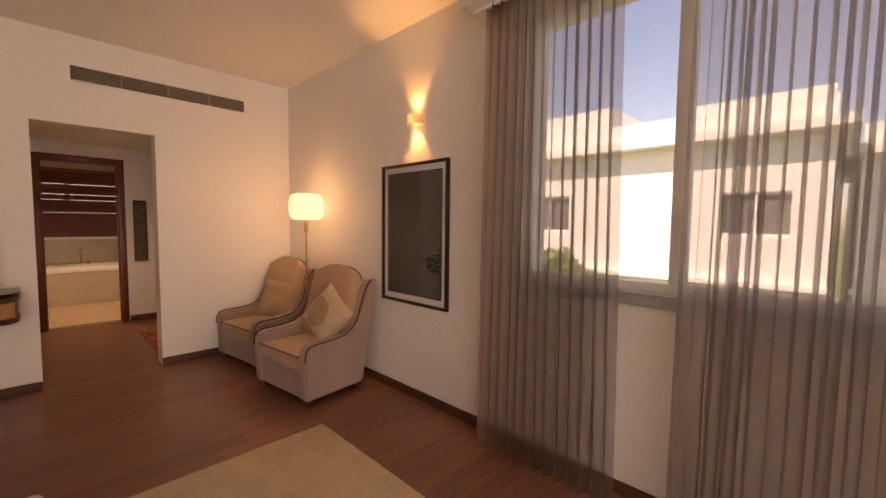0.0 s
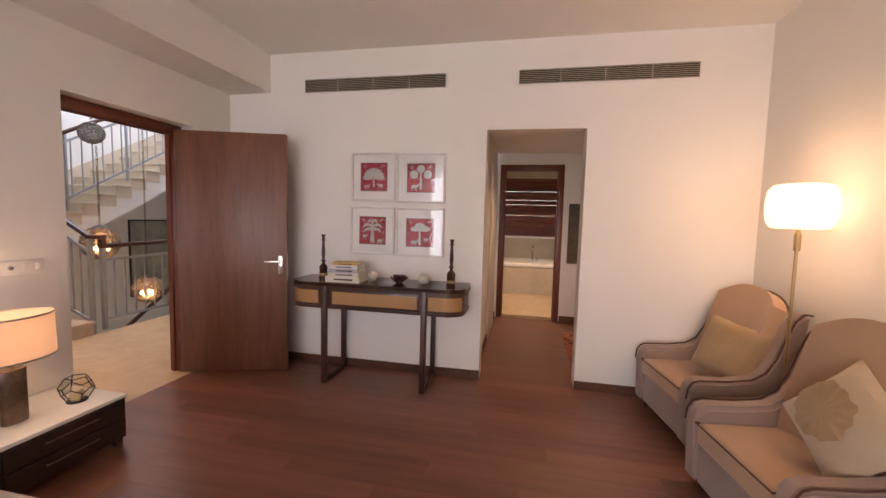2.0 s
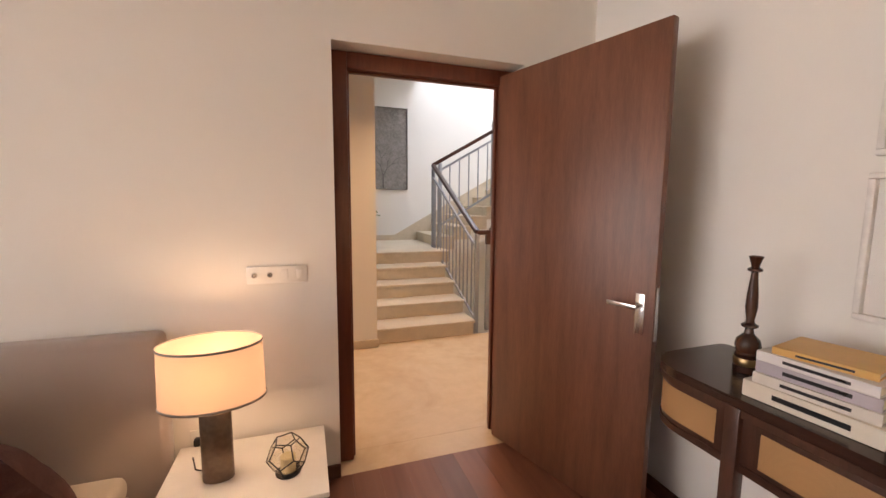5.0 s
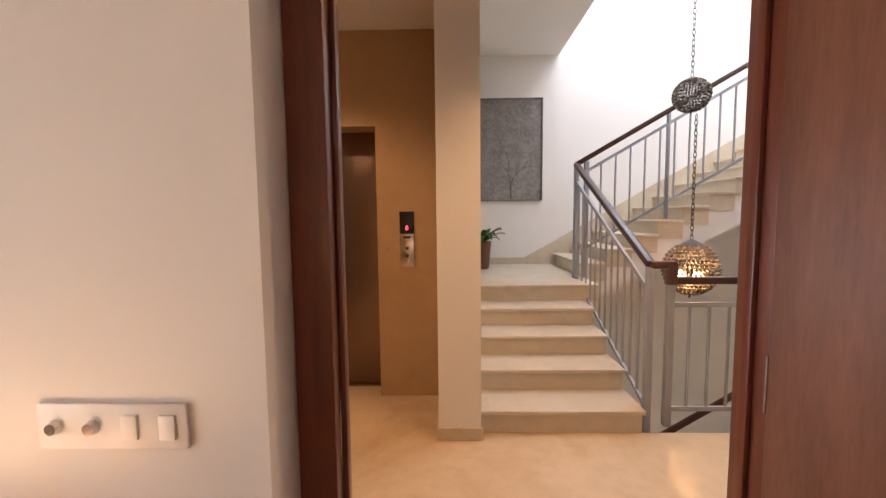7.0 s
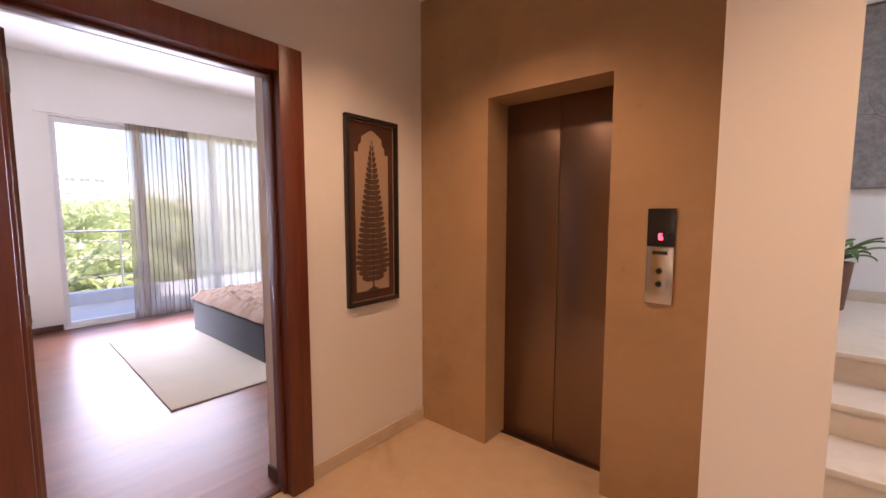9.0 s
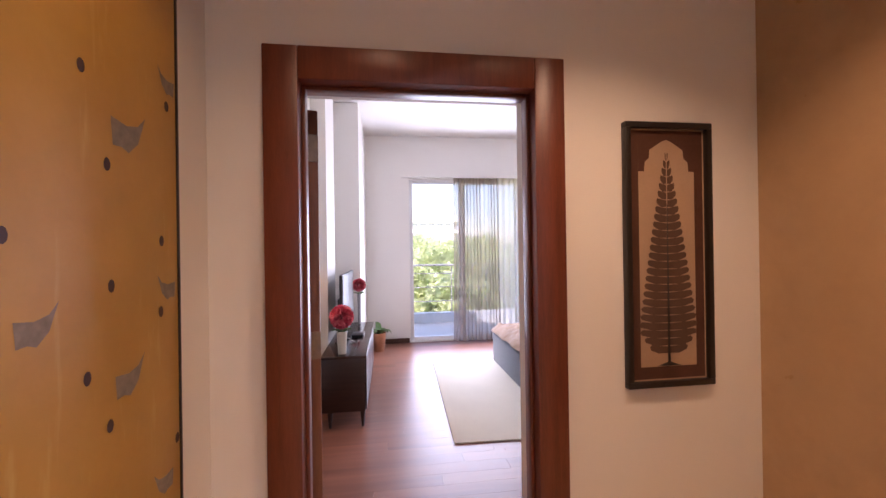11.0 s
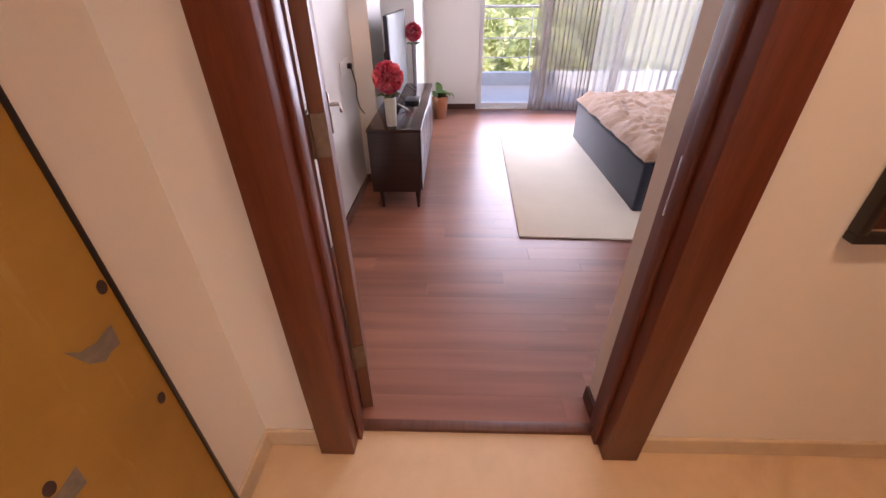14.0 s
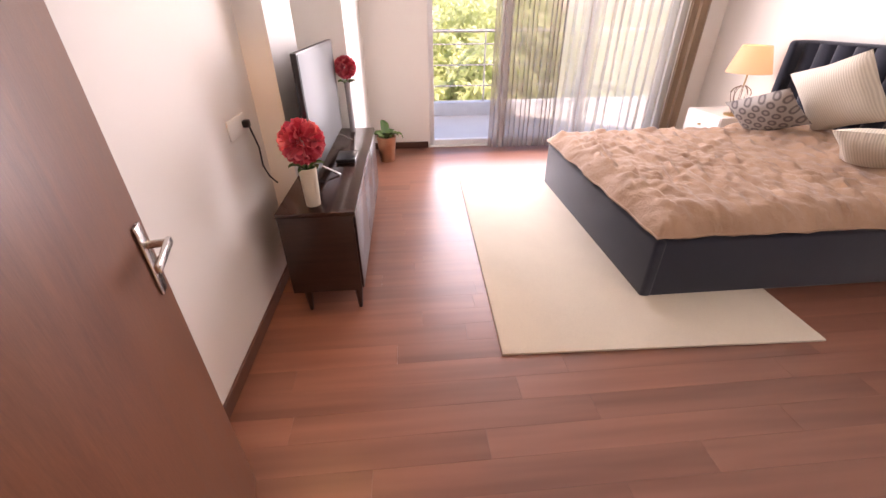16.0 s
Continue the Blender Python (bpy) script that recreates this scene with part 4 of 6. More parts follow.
def big_picture(name, m, w, h, f, mount, canvas, label, framemat, mountmat):
    e = thing(name, label, "picture", m)
    bm = slab(0, w, -0.03, 0, 0, f, 0.003)
    box(bm, 0, w, -0.03, 0, h - f, h, 0.003)
    box(bm, 0, f, -0.03, 0, f, h - f, 0.003)
    box(bm, w - f, w, -0.03, 0, f, h - f, 0.003)
    part("frame", bm, framemat, e)
    if mount:
        part("mount", slab(f, w - f, -0.010, -0.004, f, h - f), mountmat, e)
    k = f + mount
    part("canvas", slab(k, w - k, -0.013, -0.010, k, h - k), canvas, e)
    return e


art = big_picture("framed_picture", pose(-2.795, N, 0.753), 0.765, 1.10, 0.022, 0.045, INKCLOTH, "black framed dark patterned textile picture below the sconce", BLACKFRAME, MOUNT)
part("glass", slab(0.022, 0.743, -0.020, -0.018, 0.022, 1.078), PICGLASS, art)


# curtains
def curtain(name, p, q, z0, z1, folds, depth, material, label, seed=0, gather=0.0, group=""):
    """Hanging cloth from p to q, with folds that open out towards the hem."""
    p, q = Vector(p), Vector(q)
    d = (q - p)
    nrm = Vector((-d.y, d.x)).normalized()
    nu = folds * 16

    def f(u, v):
        wob = noise.noise(Vector((u * folds * 0.35, v * 0.9, seed)))
        ph = 2 * math.pi * folds * u + 2.8 * noise.noise(Vector((u * folds * 0.45, 0.3 * v, seed + 7)))
        amp = depth * (0.7 + 0.3 * (1 - v)) * (1 + 0.5 * wob)
        uu = u + gather * (u - 0.5) * (1 - v) ** 1.3
        uu += 0.31 / folds * math.sin(2 * ph + 0.6) * (0.55 + 0.45 * wob)
        c = p + d * uu + nrm * (amp * math.sin(ph) + 0.02 * wob * (1 - v))
        return Vector((c.x, c.y, z0 + (z1 - z0) * v))
    bm = sheet(bmesh.new(), nu, 14, f)
    e = thing(name, label, "curtain", None, group)
    part("cloth", bm, material, e)
    part("heading_tape", sheet(bmesh.new(), nu, 1, lambda u, v: f(u, 1 - 0.03 * v) + Vector((0, 0, 0.001))), material, e)
    return e


NY = N - 0.16
curtain("sheer_curtain", (-1.59, NY), (-0.82, NY), 0.03, 2.66, 13, 0.04, SHEER1, "pale grey sheer curtain drawn beside the window", 1, 0.10, "sheer curtains at the window")
curtain("sheer_curtain", (-0.53, NY), (1.2, NY), 0.03, 2.66, 22, 0.035, SHEER1, "pale grey sheer curtain hanging over the window", 2, 0.03, "sheer curtains at the window")
single("curtain_track", slab(-1.68, 1.3, NY - 0.02, NY + 0.02, 2.642, 2.66), WHITE, "white curtain track under the pelmet", "curtain track")


def window_frame(name, label, holes, plane, axis, depth, fw, panes, sill=True):
    """A white frame in an opening; axis is the way it runs; panes are the places of the mullions."""
    a0, a1, z0, z1 = holes
    e = thing(name, label, "window", None, "", "structure")

    def piece(nm, p0, p1, lo, hi, d0=0.0, d1=depth, mat=UPVC):
        if axis == "x":
            return part(nm, slab(p0, p1, plane + d0, plane + d1, lo, hi, 0.003), mat, e)
        return part(nm, slab(plane + d0, plane + d1, p0, p1, lo, hi, 0.003), mat, e)
    piece("frame", a0, a0 + fw, z0, z1)
    piece("frame", a1 - fw, a1, z0, z1)
    piece("frame", a0 + fw, a1 - fw, z0, z0 + fw)
    piece("frame", a0 + fw, a1 - fw, z1 - fw, z1)
    edges = [a0 + fw]
    for c in panes:
        piece("mullion", c - fw * 0.8, c + fw * 0.8, z0 + fw, z1 - fw)
        edges += [c - fw * 0.8, c + fw * 0.8]
    edges.append(a1 - fw)
    for k in range(0, len(edges), 2):
        pane = piece("pane", edges[k], edges[k + 1], z0 + fw, z1 - fw, depth * 0.45, depth * 0.55, GLASS)
        pane.visible_shadow = False
    return e


window_frame("window_1", "white framed sliding window facing the neighbour", (-1.45, 0.9, 1.06, 2.62), N + 0.07, "x", 0.06, 0.045, (-0.60,))
setting("window_sill", slab(-1.5, 0.95, N - 0.03, N + 0.07, 1.0, 1.058, 0.004), plain("grey_sill_stone", (0.36, 0.35, 0.34), 0.4), "dark grey stone window sill", "window sill")
window_frame("window_2", "wide white framed balcony window", (-2.2, 1.6, 0.05, 2.75), E + 0.07, "y", 0.06, 0.05, (-1.5, 0.1))
curtain("sheer_curtain", (E - 0.15, -1.5), (E - 0.15, 1.7), 0.03, 2.72, 24, 0.04, SHEER2, "white sheer curtain over the balcony window", 3)

# rug, bed, bedside
RUGPAT = Mat("mottled_cream_rug", (0.58, 0.47, 0.33), 0.95, spec=0.1)
rv = RUGPAT.coords()
RUGPAT.colour(RUGPAT.mix(RUGPAT.noise(260, 2, rv), RUGPAT.ramp(RUGPAT.noise(3.2, 6, rv, 0.65), [(0.35, (0.46, 0.36, 0.24)), (0.6, (0.60, 0.50, 0.36))]), RUGPAT.ramp(RUGPAT.noise(9, 4, rv), [(0.3, (0.52, 0.42, 0.29)), (0.7, (0.64, 0.54, 0.40))])))
RUGPAT.bump(RUGPAT.noise(300, 2, rv), 0.6, 0.004)
RUGPAT = RUGPAT.m
single("rug", slab(-2.51, 0.3, -1.4, 1.53, 0, 0.012, 0.004), RUGPAT, "cream mottled rug under the bed", "rug")

BEDCLOTH = fabric("grey_mauve_bed_fabric", (0.42, 0.35, 0.31), 420, 0.05)
bed = thing("bed", "low bed with a pale grey upholstered headboard and cream sheets", "bed", pose(-1.30, -2.28, 0))
part("headboard", slab(-1.14, 1.08, 0.0, 0.10, 0.12, 0.868, 0.03, 4), BEDCLOTH, bed, "pale grey mauve padded headboard")
part("base", slab(-1.0, 1.0, 0.10, 2.46, 0.06, 0.20, 0.02), fabric("cream_bed_base", (0.60, 0.51, 0.41), 400, 0.05), bed, "cream upholstered base")
SHEETS = fabric("cream_bed_linen", (0.66, 0.57, 0.46), 600, 0.04, 0.15)
part("mattress", slab(-1.0, 1.0, 0.105, 2.47, 0.20, 0.305, 0.04, 4), SHEETS, bed, "mattress in cream sheet")
for x in (-0.82, 0.82):
    for y in (0.2, 2.36):
        part("foot", slab(x - 0.03, x + 0.03, y - 0.03, y + 0.03, 0, 0.06), BLACK, bed)

GREYPILLOW = fabric("grey_mauve_pillow", (0.40, 0.335, 0.31), 500, 0.06)
single("pillow", pillow(bmesh.new(), 0.66, 0.50, 0.17, seed=2), SHEETS, "large cream pillow against the headboard", "pillow", pose(-1.62, -2.05, 0.57, -14, 0, 0))
single("pillow", pillow(bmesh.new(), 0.66, 0.46, 0.17, seed=5), SHEETS, "cream pillow leaning on the headboard", "pillow", pose(-1.0, -1.98, 0.55, -20, 0, 4))
BROWN = Mat("mottled_brown_throw", (0.10, 0.05, 0.045), 0.9, spec=0.15)
tv = BROWN.coords()
BROWN.colour(BROWN.ramp(BROWN.noise(7, 6, tv, 0.7), [(0.35, (0.085, 0.042, 0.04)), (0.58, (0.13, 0.068, 0.06)), (0.72, (0.22, 0.13, 0.11))]))
BROWN.bump(BROWN.noise(220, 2, tv), 0.4, 0.003)
BROWN = BROWN.m
single("cushion", pillow(bmesh.new(), 0.62, 0.46, 0.24, seed=9), BROWN, "plum brown velvet cushion lying on the bed", "cushion", pose(-1.97, -1.82, 0.54, -34, 0, -14))


def throwf(u, v):
    x, y = -2.16 + 1.6 * u, -1.62 + 1.25 * v
    n1 = noise.noise(Vector((x * 3, y * 3, 1))) * 0.03 + noise.noise(Vector((x * 8, y * 8, 5))) * 0.012
    edge = min(1.0, 6 * min(u, 1 - u, v, 1 - v))
    return Vector((x + 0.03 * noise.noise(Vector((v * 4, 2, 3))), y + 0.03 * noise.noise(Vector((u * 4, 8, 3))), 0.322 + (0.035 + n1) * edge))


bm = sheet(bmesh.new(), 40, 34, throwf)
bmesh.ops.solidify(bm, geom=bm.faces, thickness=-0.006)
single("throw", bm, BROWN, "crumpled plum brown throw across the bed", "throw")
LACE = Mat("grey_floral_lace", (0.3, 0.28, 0.24), 0.9)
lv = LACE.coords()
LACE.colour(LACE.ramp(LACE.noise(16, 3, lv, 0.5, 1.2), [(0.50, (0.12, 0.105, 0.09)), (0.56, (0.60, 0.56, 0.48))]))
LACE = LACE.m
single("cushion", pillow(bmesh.new(), 0.40, 0.40, 0.14, seed=3), LACE, "grey cushion with pale floral print on the bed", "cushion", pose(-1.84, -1.60, 0.52, -48, 0, 14))


def nightstand(m, label):
    e = thing("nightstand", label, "nightstand", m, "nightstands by the bed")
    part("carcass", slab(-0.30, 0.30, -0.235, 0.235, 0.045, 0.29, 0.004), DARKWOOD, e)
    part("top", slab(-0.308, 0.308, -0.243, 0.243, 0.29, 0.313, 0.004), WHITE, e, "white lacquered top")
    for k, z0 in enumerate((0.055, 0.172)):
        d = part("drawer", slab(-0.285, 0.285, 0.235, 0.246, z0, z0 + 0.108, 0.003), DARKWOOD, e)
        hb = rod(bmesh.new(), (-0.13, 0.262, z0 + 0.07), (0.13, 0.262, z0 + 0.07), 0.004)
        rod(hb, (-0.12, 0.246, z0 + 0.07), (-0.12, 0.262, z0 + 0.07), 0.003)
        rod(hb, (0.12, 0.246, z0 + 0.07), (0.12, 0.262, z0 + 0.07), 0.003)
        part("handle", hb, PEWTER, d, "thin metal bar handle")
    for x in (-0.27, 0.27):
        for y in (-0.2, 0.2):
            part("leg", slab(x - 0.02, x + 0.02, y - 0.02, y + 0.02, 0, 0.045, 0.003), DARKWOOD, e)
    return e


nightstand(pose(-2.765, S + 0.272, 0), "low dark wood nightstand with a white top")
tl = thing("table_lamp", "lit table lamp with an oval cream drum shade", "table lamp", pose(-2.66, -2.0, 0.314))
part("base", lathe(bmesh.new(), [(0.055, 0), (0.057, 0.004), (0.057, 0.275), (0.053, 0.28), (0.0, 0.28)], 28, (0, 0, 0), 1.0, 0.62), PEWTER, tl)
part("neck", lathe(bmesh.new(), [(0.012, 0.28), (0.012, 0.33), (0.007, 0.36)], 12), BRASS, tl)
LITSHADE = Mat("lit_cream_shade", (0.44, 0.33, 0.24), 0.9)
LITSHADE.b.inputs["Emission Color"].default_value = (1.0, 0.62, 0.36, 1)
LITSHADE.b.inputs["Emission Strength"].default_value = 0.14
LITSHADE.bump(LITSHADE.noise(400, 2, LITSHADE.coords()), 0.2, 0.001)
LITSHADE = LITSHADE.m
bm = lathe(bmesh.new(), [(0.186, 0.335), (0.180, 0.558)], 40, (0, 0, 0), 1.0, 0.72)
for f in [f for f in bm.faces if len(f.verts) > 4]:
    bm.faces.remove(f)
bmesh.ops.solidify(bm, geom=bm.faces, thickness=0.003)
sh = part("shade", bm, LITSHADE, tl, "glowing cream oval shade")
sh.visible_shadow = True
for zz, r in ((0.335, 0.1875), (0.555, 0.1815)):
    bm = lathe(bmesh.new(), [(r, zz - 0.003), (r + 0.002, zz), (r, zz + 0.007)], 40, (0, 0, 0), 1.0, 0.72)
    for f in [f for f in bm.faces if len(f.verts) > 4]:
        bm.faces.remove(f)
    part("trim", bm, plain("grey_trim", (0.25, 0.22, 0.2), 0.7), tl, "grey edging tape")
part("cable", tube(bmesh.new(), [(0.03, -0.04, 0.004), (0.1, -0.08, 0.004), (0.13, -0.17, 0.004)], 0.003, 6), BLACK, tl)

ch = thing("candle_holder", "faceted glass and black wire candle holder with a candle", "candle holder", pose(-2.92, -1.955, 0.314))
bm = bmesh.new()
bmesh.ops.create_icosphere(bm, subdivisions=1, radius=0.088)
bmesh.ops.dissolve_limit(bm, angle_limit=0.01, verts=bm.verts, edges=bm.edges)
hexes = bmesh.new()
bmesh.ops.create_icosphere(hexes, subdivisions=2, radius=0.088)
dual = [(f.calc_center_median().normalized() * 0.088) for f in bm.faces]
wire = bmesh.new()
fl = list(bm.faces)
for ed in bm.edges:
    if len(ed.link_faces) == 2:
        a, b = (f.calc_center_median().normalized() * 0.082 for f in ed.link_faces)
        if max(a.z, b.z) < 0.078:
            rod(wire, a + Vector((0, 0, 0.075)), b + Vector((0, 0, 0.075)), 0.0028, None, 5)
bm.free()
bmesh.ops.transform(hexes, matrix=Matrix.Translation((0, 0, 0.075)) @ Matrix.Diagonal((0.88, 0.88, 0.85, 1)), verts=hexes.verts)
bmesh.ops.delete(hexes, geom=[f for f in hexes.faces if f.calc_center_median().z > 0.13], context="FACES")
part("wire_cage", wire, BLACK, ch, "black wire cage")
gl = part("glass", hexes, glass("tea_glass", (0.93, 0.9, 0.84)), ch)
gl.visible_shadow = False
part("foot", lathe(bmesh.new(), [(0.05, 0), (0.05, 0.004), (0.04, 0.008), (0.0, 0.008)], 16), BLACK, ch)
part("candle", lathe(bmesh.new(), [(0.03, 0.008), (0.03, 0.07), (0.025, 0.074), (0.0, 0.07)], 18), plain("ivory_wax", (0.62, 0.55, 0.35), 0.5), ch, "ivory pillar candle")


def switch_plate(m, w, h, n, label, group="switch plates"):
    """A plate in x and z facing -y."""
    e = thing("switch_plate", label, "light switch", m, group)
    part("plate", slab(0, w, -0.009, 0, 0, h, 0.003), WHITE, e)
    for k in range(n):
        x = w * (k + 0.5) / n
        if k < n // 2 and n > 2:
            part("knob", rod(bmesh.new(), (x, -0.009, h / 2), (x, -0.02, h / 2), 0.013, 0.010, 14), CHROME, e)
        else:
            part("rocker", slab(x - 0.014, x + 0.014, -0.014, -0.009, h / 2 - 0.022, h / 2 + 0.022, 0.002), WHITE, e)
    return e


switch_plate(pose(-2.755, S, 1.035, 0, 0, 180), 0.26, 0.08, 4, "white switch plate with dimmer knobs by the door")
sock = thing("wall_socket", "white wall socket with a black plug behind the lamp", "socket", pose(-2.49, S, 0.29, 0, 0, 180))
part("plate", slab(0, 0.085, -0.008, 0, 0, 0.085, 0.003), WHITE, sock)
part("plug", slab(0.02, 0.06, -0.04, -0.008, 0.02, 0.055, 0.006), BLACK, sock)
single("ceiling_spot", lathe(bmesh.new(), [(0.045, 0), (0.045, -0.004), (0.035, -0.006), (0.03, 0.0), (0.0, 0.0)], 20), WHITE, "small round recessed spotlight in the beam", "ceiling light", pose(-4.25, -2.05, 2.549))

# corridor and bathroom things
bath = thing("bathtub", "white built-in bathtub with a tiled beige front", "bathtub", pose(-9.35, 0.6, 0))
part("tiled_front", slab(0.40, 0.45, -1.35, 1.55, 0, 0.52), TILE, bath, "beige tiled apron")
bm = slab(-0.55, 0.47, -1.35, 1.55, 0.52, 0.60, 0.02)
part("rim", bm, WHITE, bath)
part("side", slab(-0.55, 0.40, -1.35, -1.2, 0, 0.52), TILE, bath)
tap = thing("bath_tap", "chrome swan neck tap on the bathtub rim", "tap", pose(-9.5, 0.72, 0.60))
part("spout", tube(bmesh.new(), [(0, 0, 0), (0, 0, 0.2), (0.02, 0, 0.26), (0.07, 0, 0.28), (0.12, 0, 0.25)], 0.014, 10), CHROME, tap)
part("knob", rod(bmesh.new(), (0, 0.09, 0), (0, 0.09, 0.07), 0.018, 0.014, 12), CHROME, tap)
blind = thing("venetian_blind", "closed red brown wooden venetian blind over the bathroom window", "window blind", pose(-9.88, 0.6, 0))
BLINDWOOD = wood("red_blind_wood", (0.10, 0.02, 0.01), (0.20, 0.05, 0.025), 0.35, 1)
rb = random.Random(5)
for k in range(26):
    mm = pose(0.03, 0, 1.10 + k * 0.0428 + 0.011 * sum(k > g for g in (9, 14, 16, 20)), 0, 80 + rb.uniform(-3, 3), 0)
    part("slat", slab(-0.025, 0.025, -0.88, 0.9, -0.0015, 0.0015, 0, 1, mm), BLINDWOOD, blind)
part("head_rail", slab(0.0, 0.06, -0.9, 0.92, 2.24, 2.29, 0.004), BLINDWOOD, blind)
setting("bath_window_sill", slab(-10.0, -9.85, -0.32, 1.55, 1.03, 1.09), WHITE, "white bathroom window sill", "window sill")
window_frame("window_3", "white framed bathroom window", (-0.3, 1.5, 1.15, 2.2), -10.05, "y", 0.05, 0.05, (0.6,))
big_picture("corridor_picture", pose(-6.948, 1.13, 0.83, 0, 0, 90), 0.15, 0.83, 0.006, 0, plain("dark_olive_panel", (0.10, 0.075, 0.05), 0.6, 0, 0.35, 14), "narrow dark olive textile panel on the corridor wall", BLACKFRAME, MOUNT)
big_picture("corridor_picture", pose(-6.948, 1.37, 0.90, 0, 0, 90), 0.14, 0.81, 0.006, 0, plain("dark_olive_panel_b", (0.10, 0.075, 0.05), 0.6, 0, 0.35, 14), "narrow dark olive textile panel in the corridor corner", BLACKFRAME, MOUNT)
RUGRED = Mat("red_patterned_rug", (0.2, 0.03, 0.02), 0.95)
kv = RUGRED.coords()
RUGRED.colour(RUGRED.ramp(RUGRED.noise(11, 3, kv, 0.5, 1.5), [(0.4, (0.05, 0.012, 0.01)), (0.48, (0.30, 0.05, 0.03)), (0.62, (0.36, 0.16, 0.07)), (0.66, (0.16, 0.02, 0.02))]))
RUGRED = RUGRED.m
single("runner_rug", slab(-6.3, -5.1, 1.045, 1.6, 0, 0.012, 0.003), RUGRED, "red patterned rug on the corridor floor", "rug")
single("door_architrave", slab(-6.55, -5.75, 0.14, 0.165, 0, 2.05, 0.004), WALL, "flush white corridor cupboard door", "cupboard door")


# ---- landing: lift ----
lift = thing("lift_door", "closed two leaf brushed steel lift door in a stone recess", "lift", pose(-2.53, -4.735, 0), "", "structure")
part("leaf", slab(-0.355, -0.0015, -0.25, -0.225, 0.0, 2.118, 0.002), STEEL, lift)
part("leaf", slab(0.0015, 0.35, -0.25, -0.225, 0.0, 2.118, 0.002), STEEL, lift)
part("sill", slab(-0.35, 0.35, -0.225, -0.185, 0.0, 0.006), STEEL, lift)
setting("lift_shaft", slab(-2.9, -2.16, -5.05, -5.0, 0, 2.3), BLACK, "dark lift shaft behind the doors", "lift shaft")
call = thing("lift_call_panel", "steel lift call panel with a black display reading 6", "lift panel", pose(-3.116, -4.735, 1.037))
part("plate", slab(-0.056, 0.056, 0, 0.012, 0, 0.26, 0.003), CHROME, call, "brushed steel plate")
part("display", slab(-0.056, 0.056, 0, 0.013, 0.262, 0.432, 0.003), BLACK, call, "black glass display")
for z in (0.09, 0.15):
    part("button", rod(bmesh.new(), (0, 0.012, z), (0, 0.017, z), 0.013, None, 16), BLACK, call)
part("name_strip", slab(-0.03, 0.03, 0.012, 0.0132, 0.225, 0.24), BLACK, call)
REDLED = glow("red_led", (1.0, 0.05, 0.08), 3.0, (0.3, 0.02, 0.02))
bm = bmesh.new()
for x0, x1, z0, z1 in ((-0.007, 0.007, 0.024, 0.0275), (-0.007, 0.007, 0.012, 0.0155), (-0.007, 0.007, 0.0, 0.0035), (0.0045, 0.008, 0.001, 0.0265), (-0.008, -0.0045, 0.001, 0.0145)):
    box(bm, x0, x1, 0.013, 0.0142, z0 + 0.292, z1 + 0.292)
part("digit", bm, REDLED, call, "red lit digit")

# fern picture
PARCH = fabric("tan_printed_cloth", (0.42, 0.29, 0.19), 300, 0.1, 0.2, 0)
BROWNPRINT = fabric("brown_block_print", (0.085, 0.038, 0.026), 90, 0.3, 0.2, 0)
FERNINK = fabric("grey_brown_print", (0.105, 0.062, 0.045), 120, 0.2, 0.2, 0)
fern = thing("framed_textile", "dark framed textile print of a tall cypress tree", "picture", pose(LE - 0.001, -4.097, 0.907, 0, 0, -90))
fw, fh, ff = 0.39, 1.09, 0.024
bm = slab(0, fw, -0.032, 0, 0, ff, 0.003)
box(bm, 0, fw, -0.032, 0, fh - ff, fh, 0.003)
box(bm, 0, ff, -0.032, 0, ff, fh - ff, 0.003)
box(bm, fw - ff, fw, -0.032, 0, ff, fh - ff, 0.003)
part("frame", bm, BLACKFRAME, fern)
part("cloth", slab(ff, fw - ff, -0.008, -0.004, ff, fh - ff), PARCH, fern)
bm = bmesh.new()
y = -0.0085
bo, bw = ff + 0.006, 0.038
for x0, x1, z0, z1 in ((bo, bo + bw, bo, fh - bo), (fw - bo - bw, fw - bo, bo, fh - bo), (bo + bw, fw - bo - bw, bo, bo + 0.05)):
    box(bm, x0, x1, y - 0.001, y, z0, z1)
cx = fw / 2
arch = [(bo + bw, fh - bo), (bo + bw, fh - 0.20), (bo + bw + 0.026, fh - 0.20), (bo + bw + 0.03, fh - 0.16), (bo + bw + 0.048, fh - 0.145), (bo + bw + 0.052, fh - 0.11), (bo + bw + 0.075, fh - 0.095), (cx - 0.02, fh - 0.075), (cx, fh - 0.068)]
outline = arch + [(2 * cx - x, z) for x, z in arch[-2::-1]]
for (xa, za), (xb, zb) in zip(outline, outline[1:]):
    if abs(xb - xa) > 1e-4 and min(za, zb) < fh - bo - 1e-4:
        bm.faces.new([bm.verts.new((x, y - 0.0012, z)) for x, z in ((xa, za), (xb, zb), (xb, fh - bo), (xa, fh - bo))])
part("border", bm, BROWNPRINT, fern, "brown printed border with a scalloped arch")
bm = bmesh.new()
n = 26
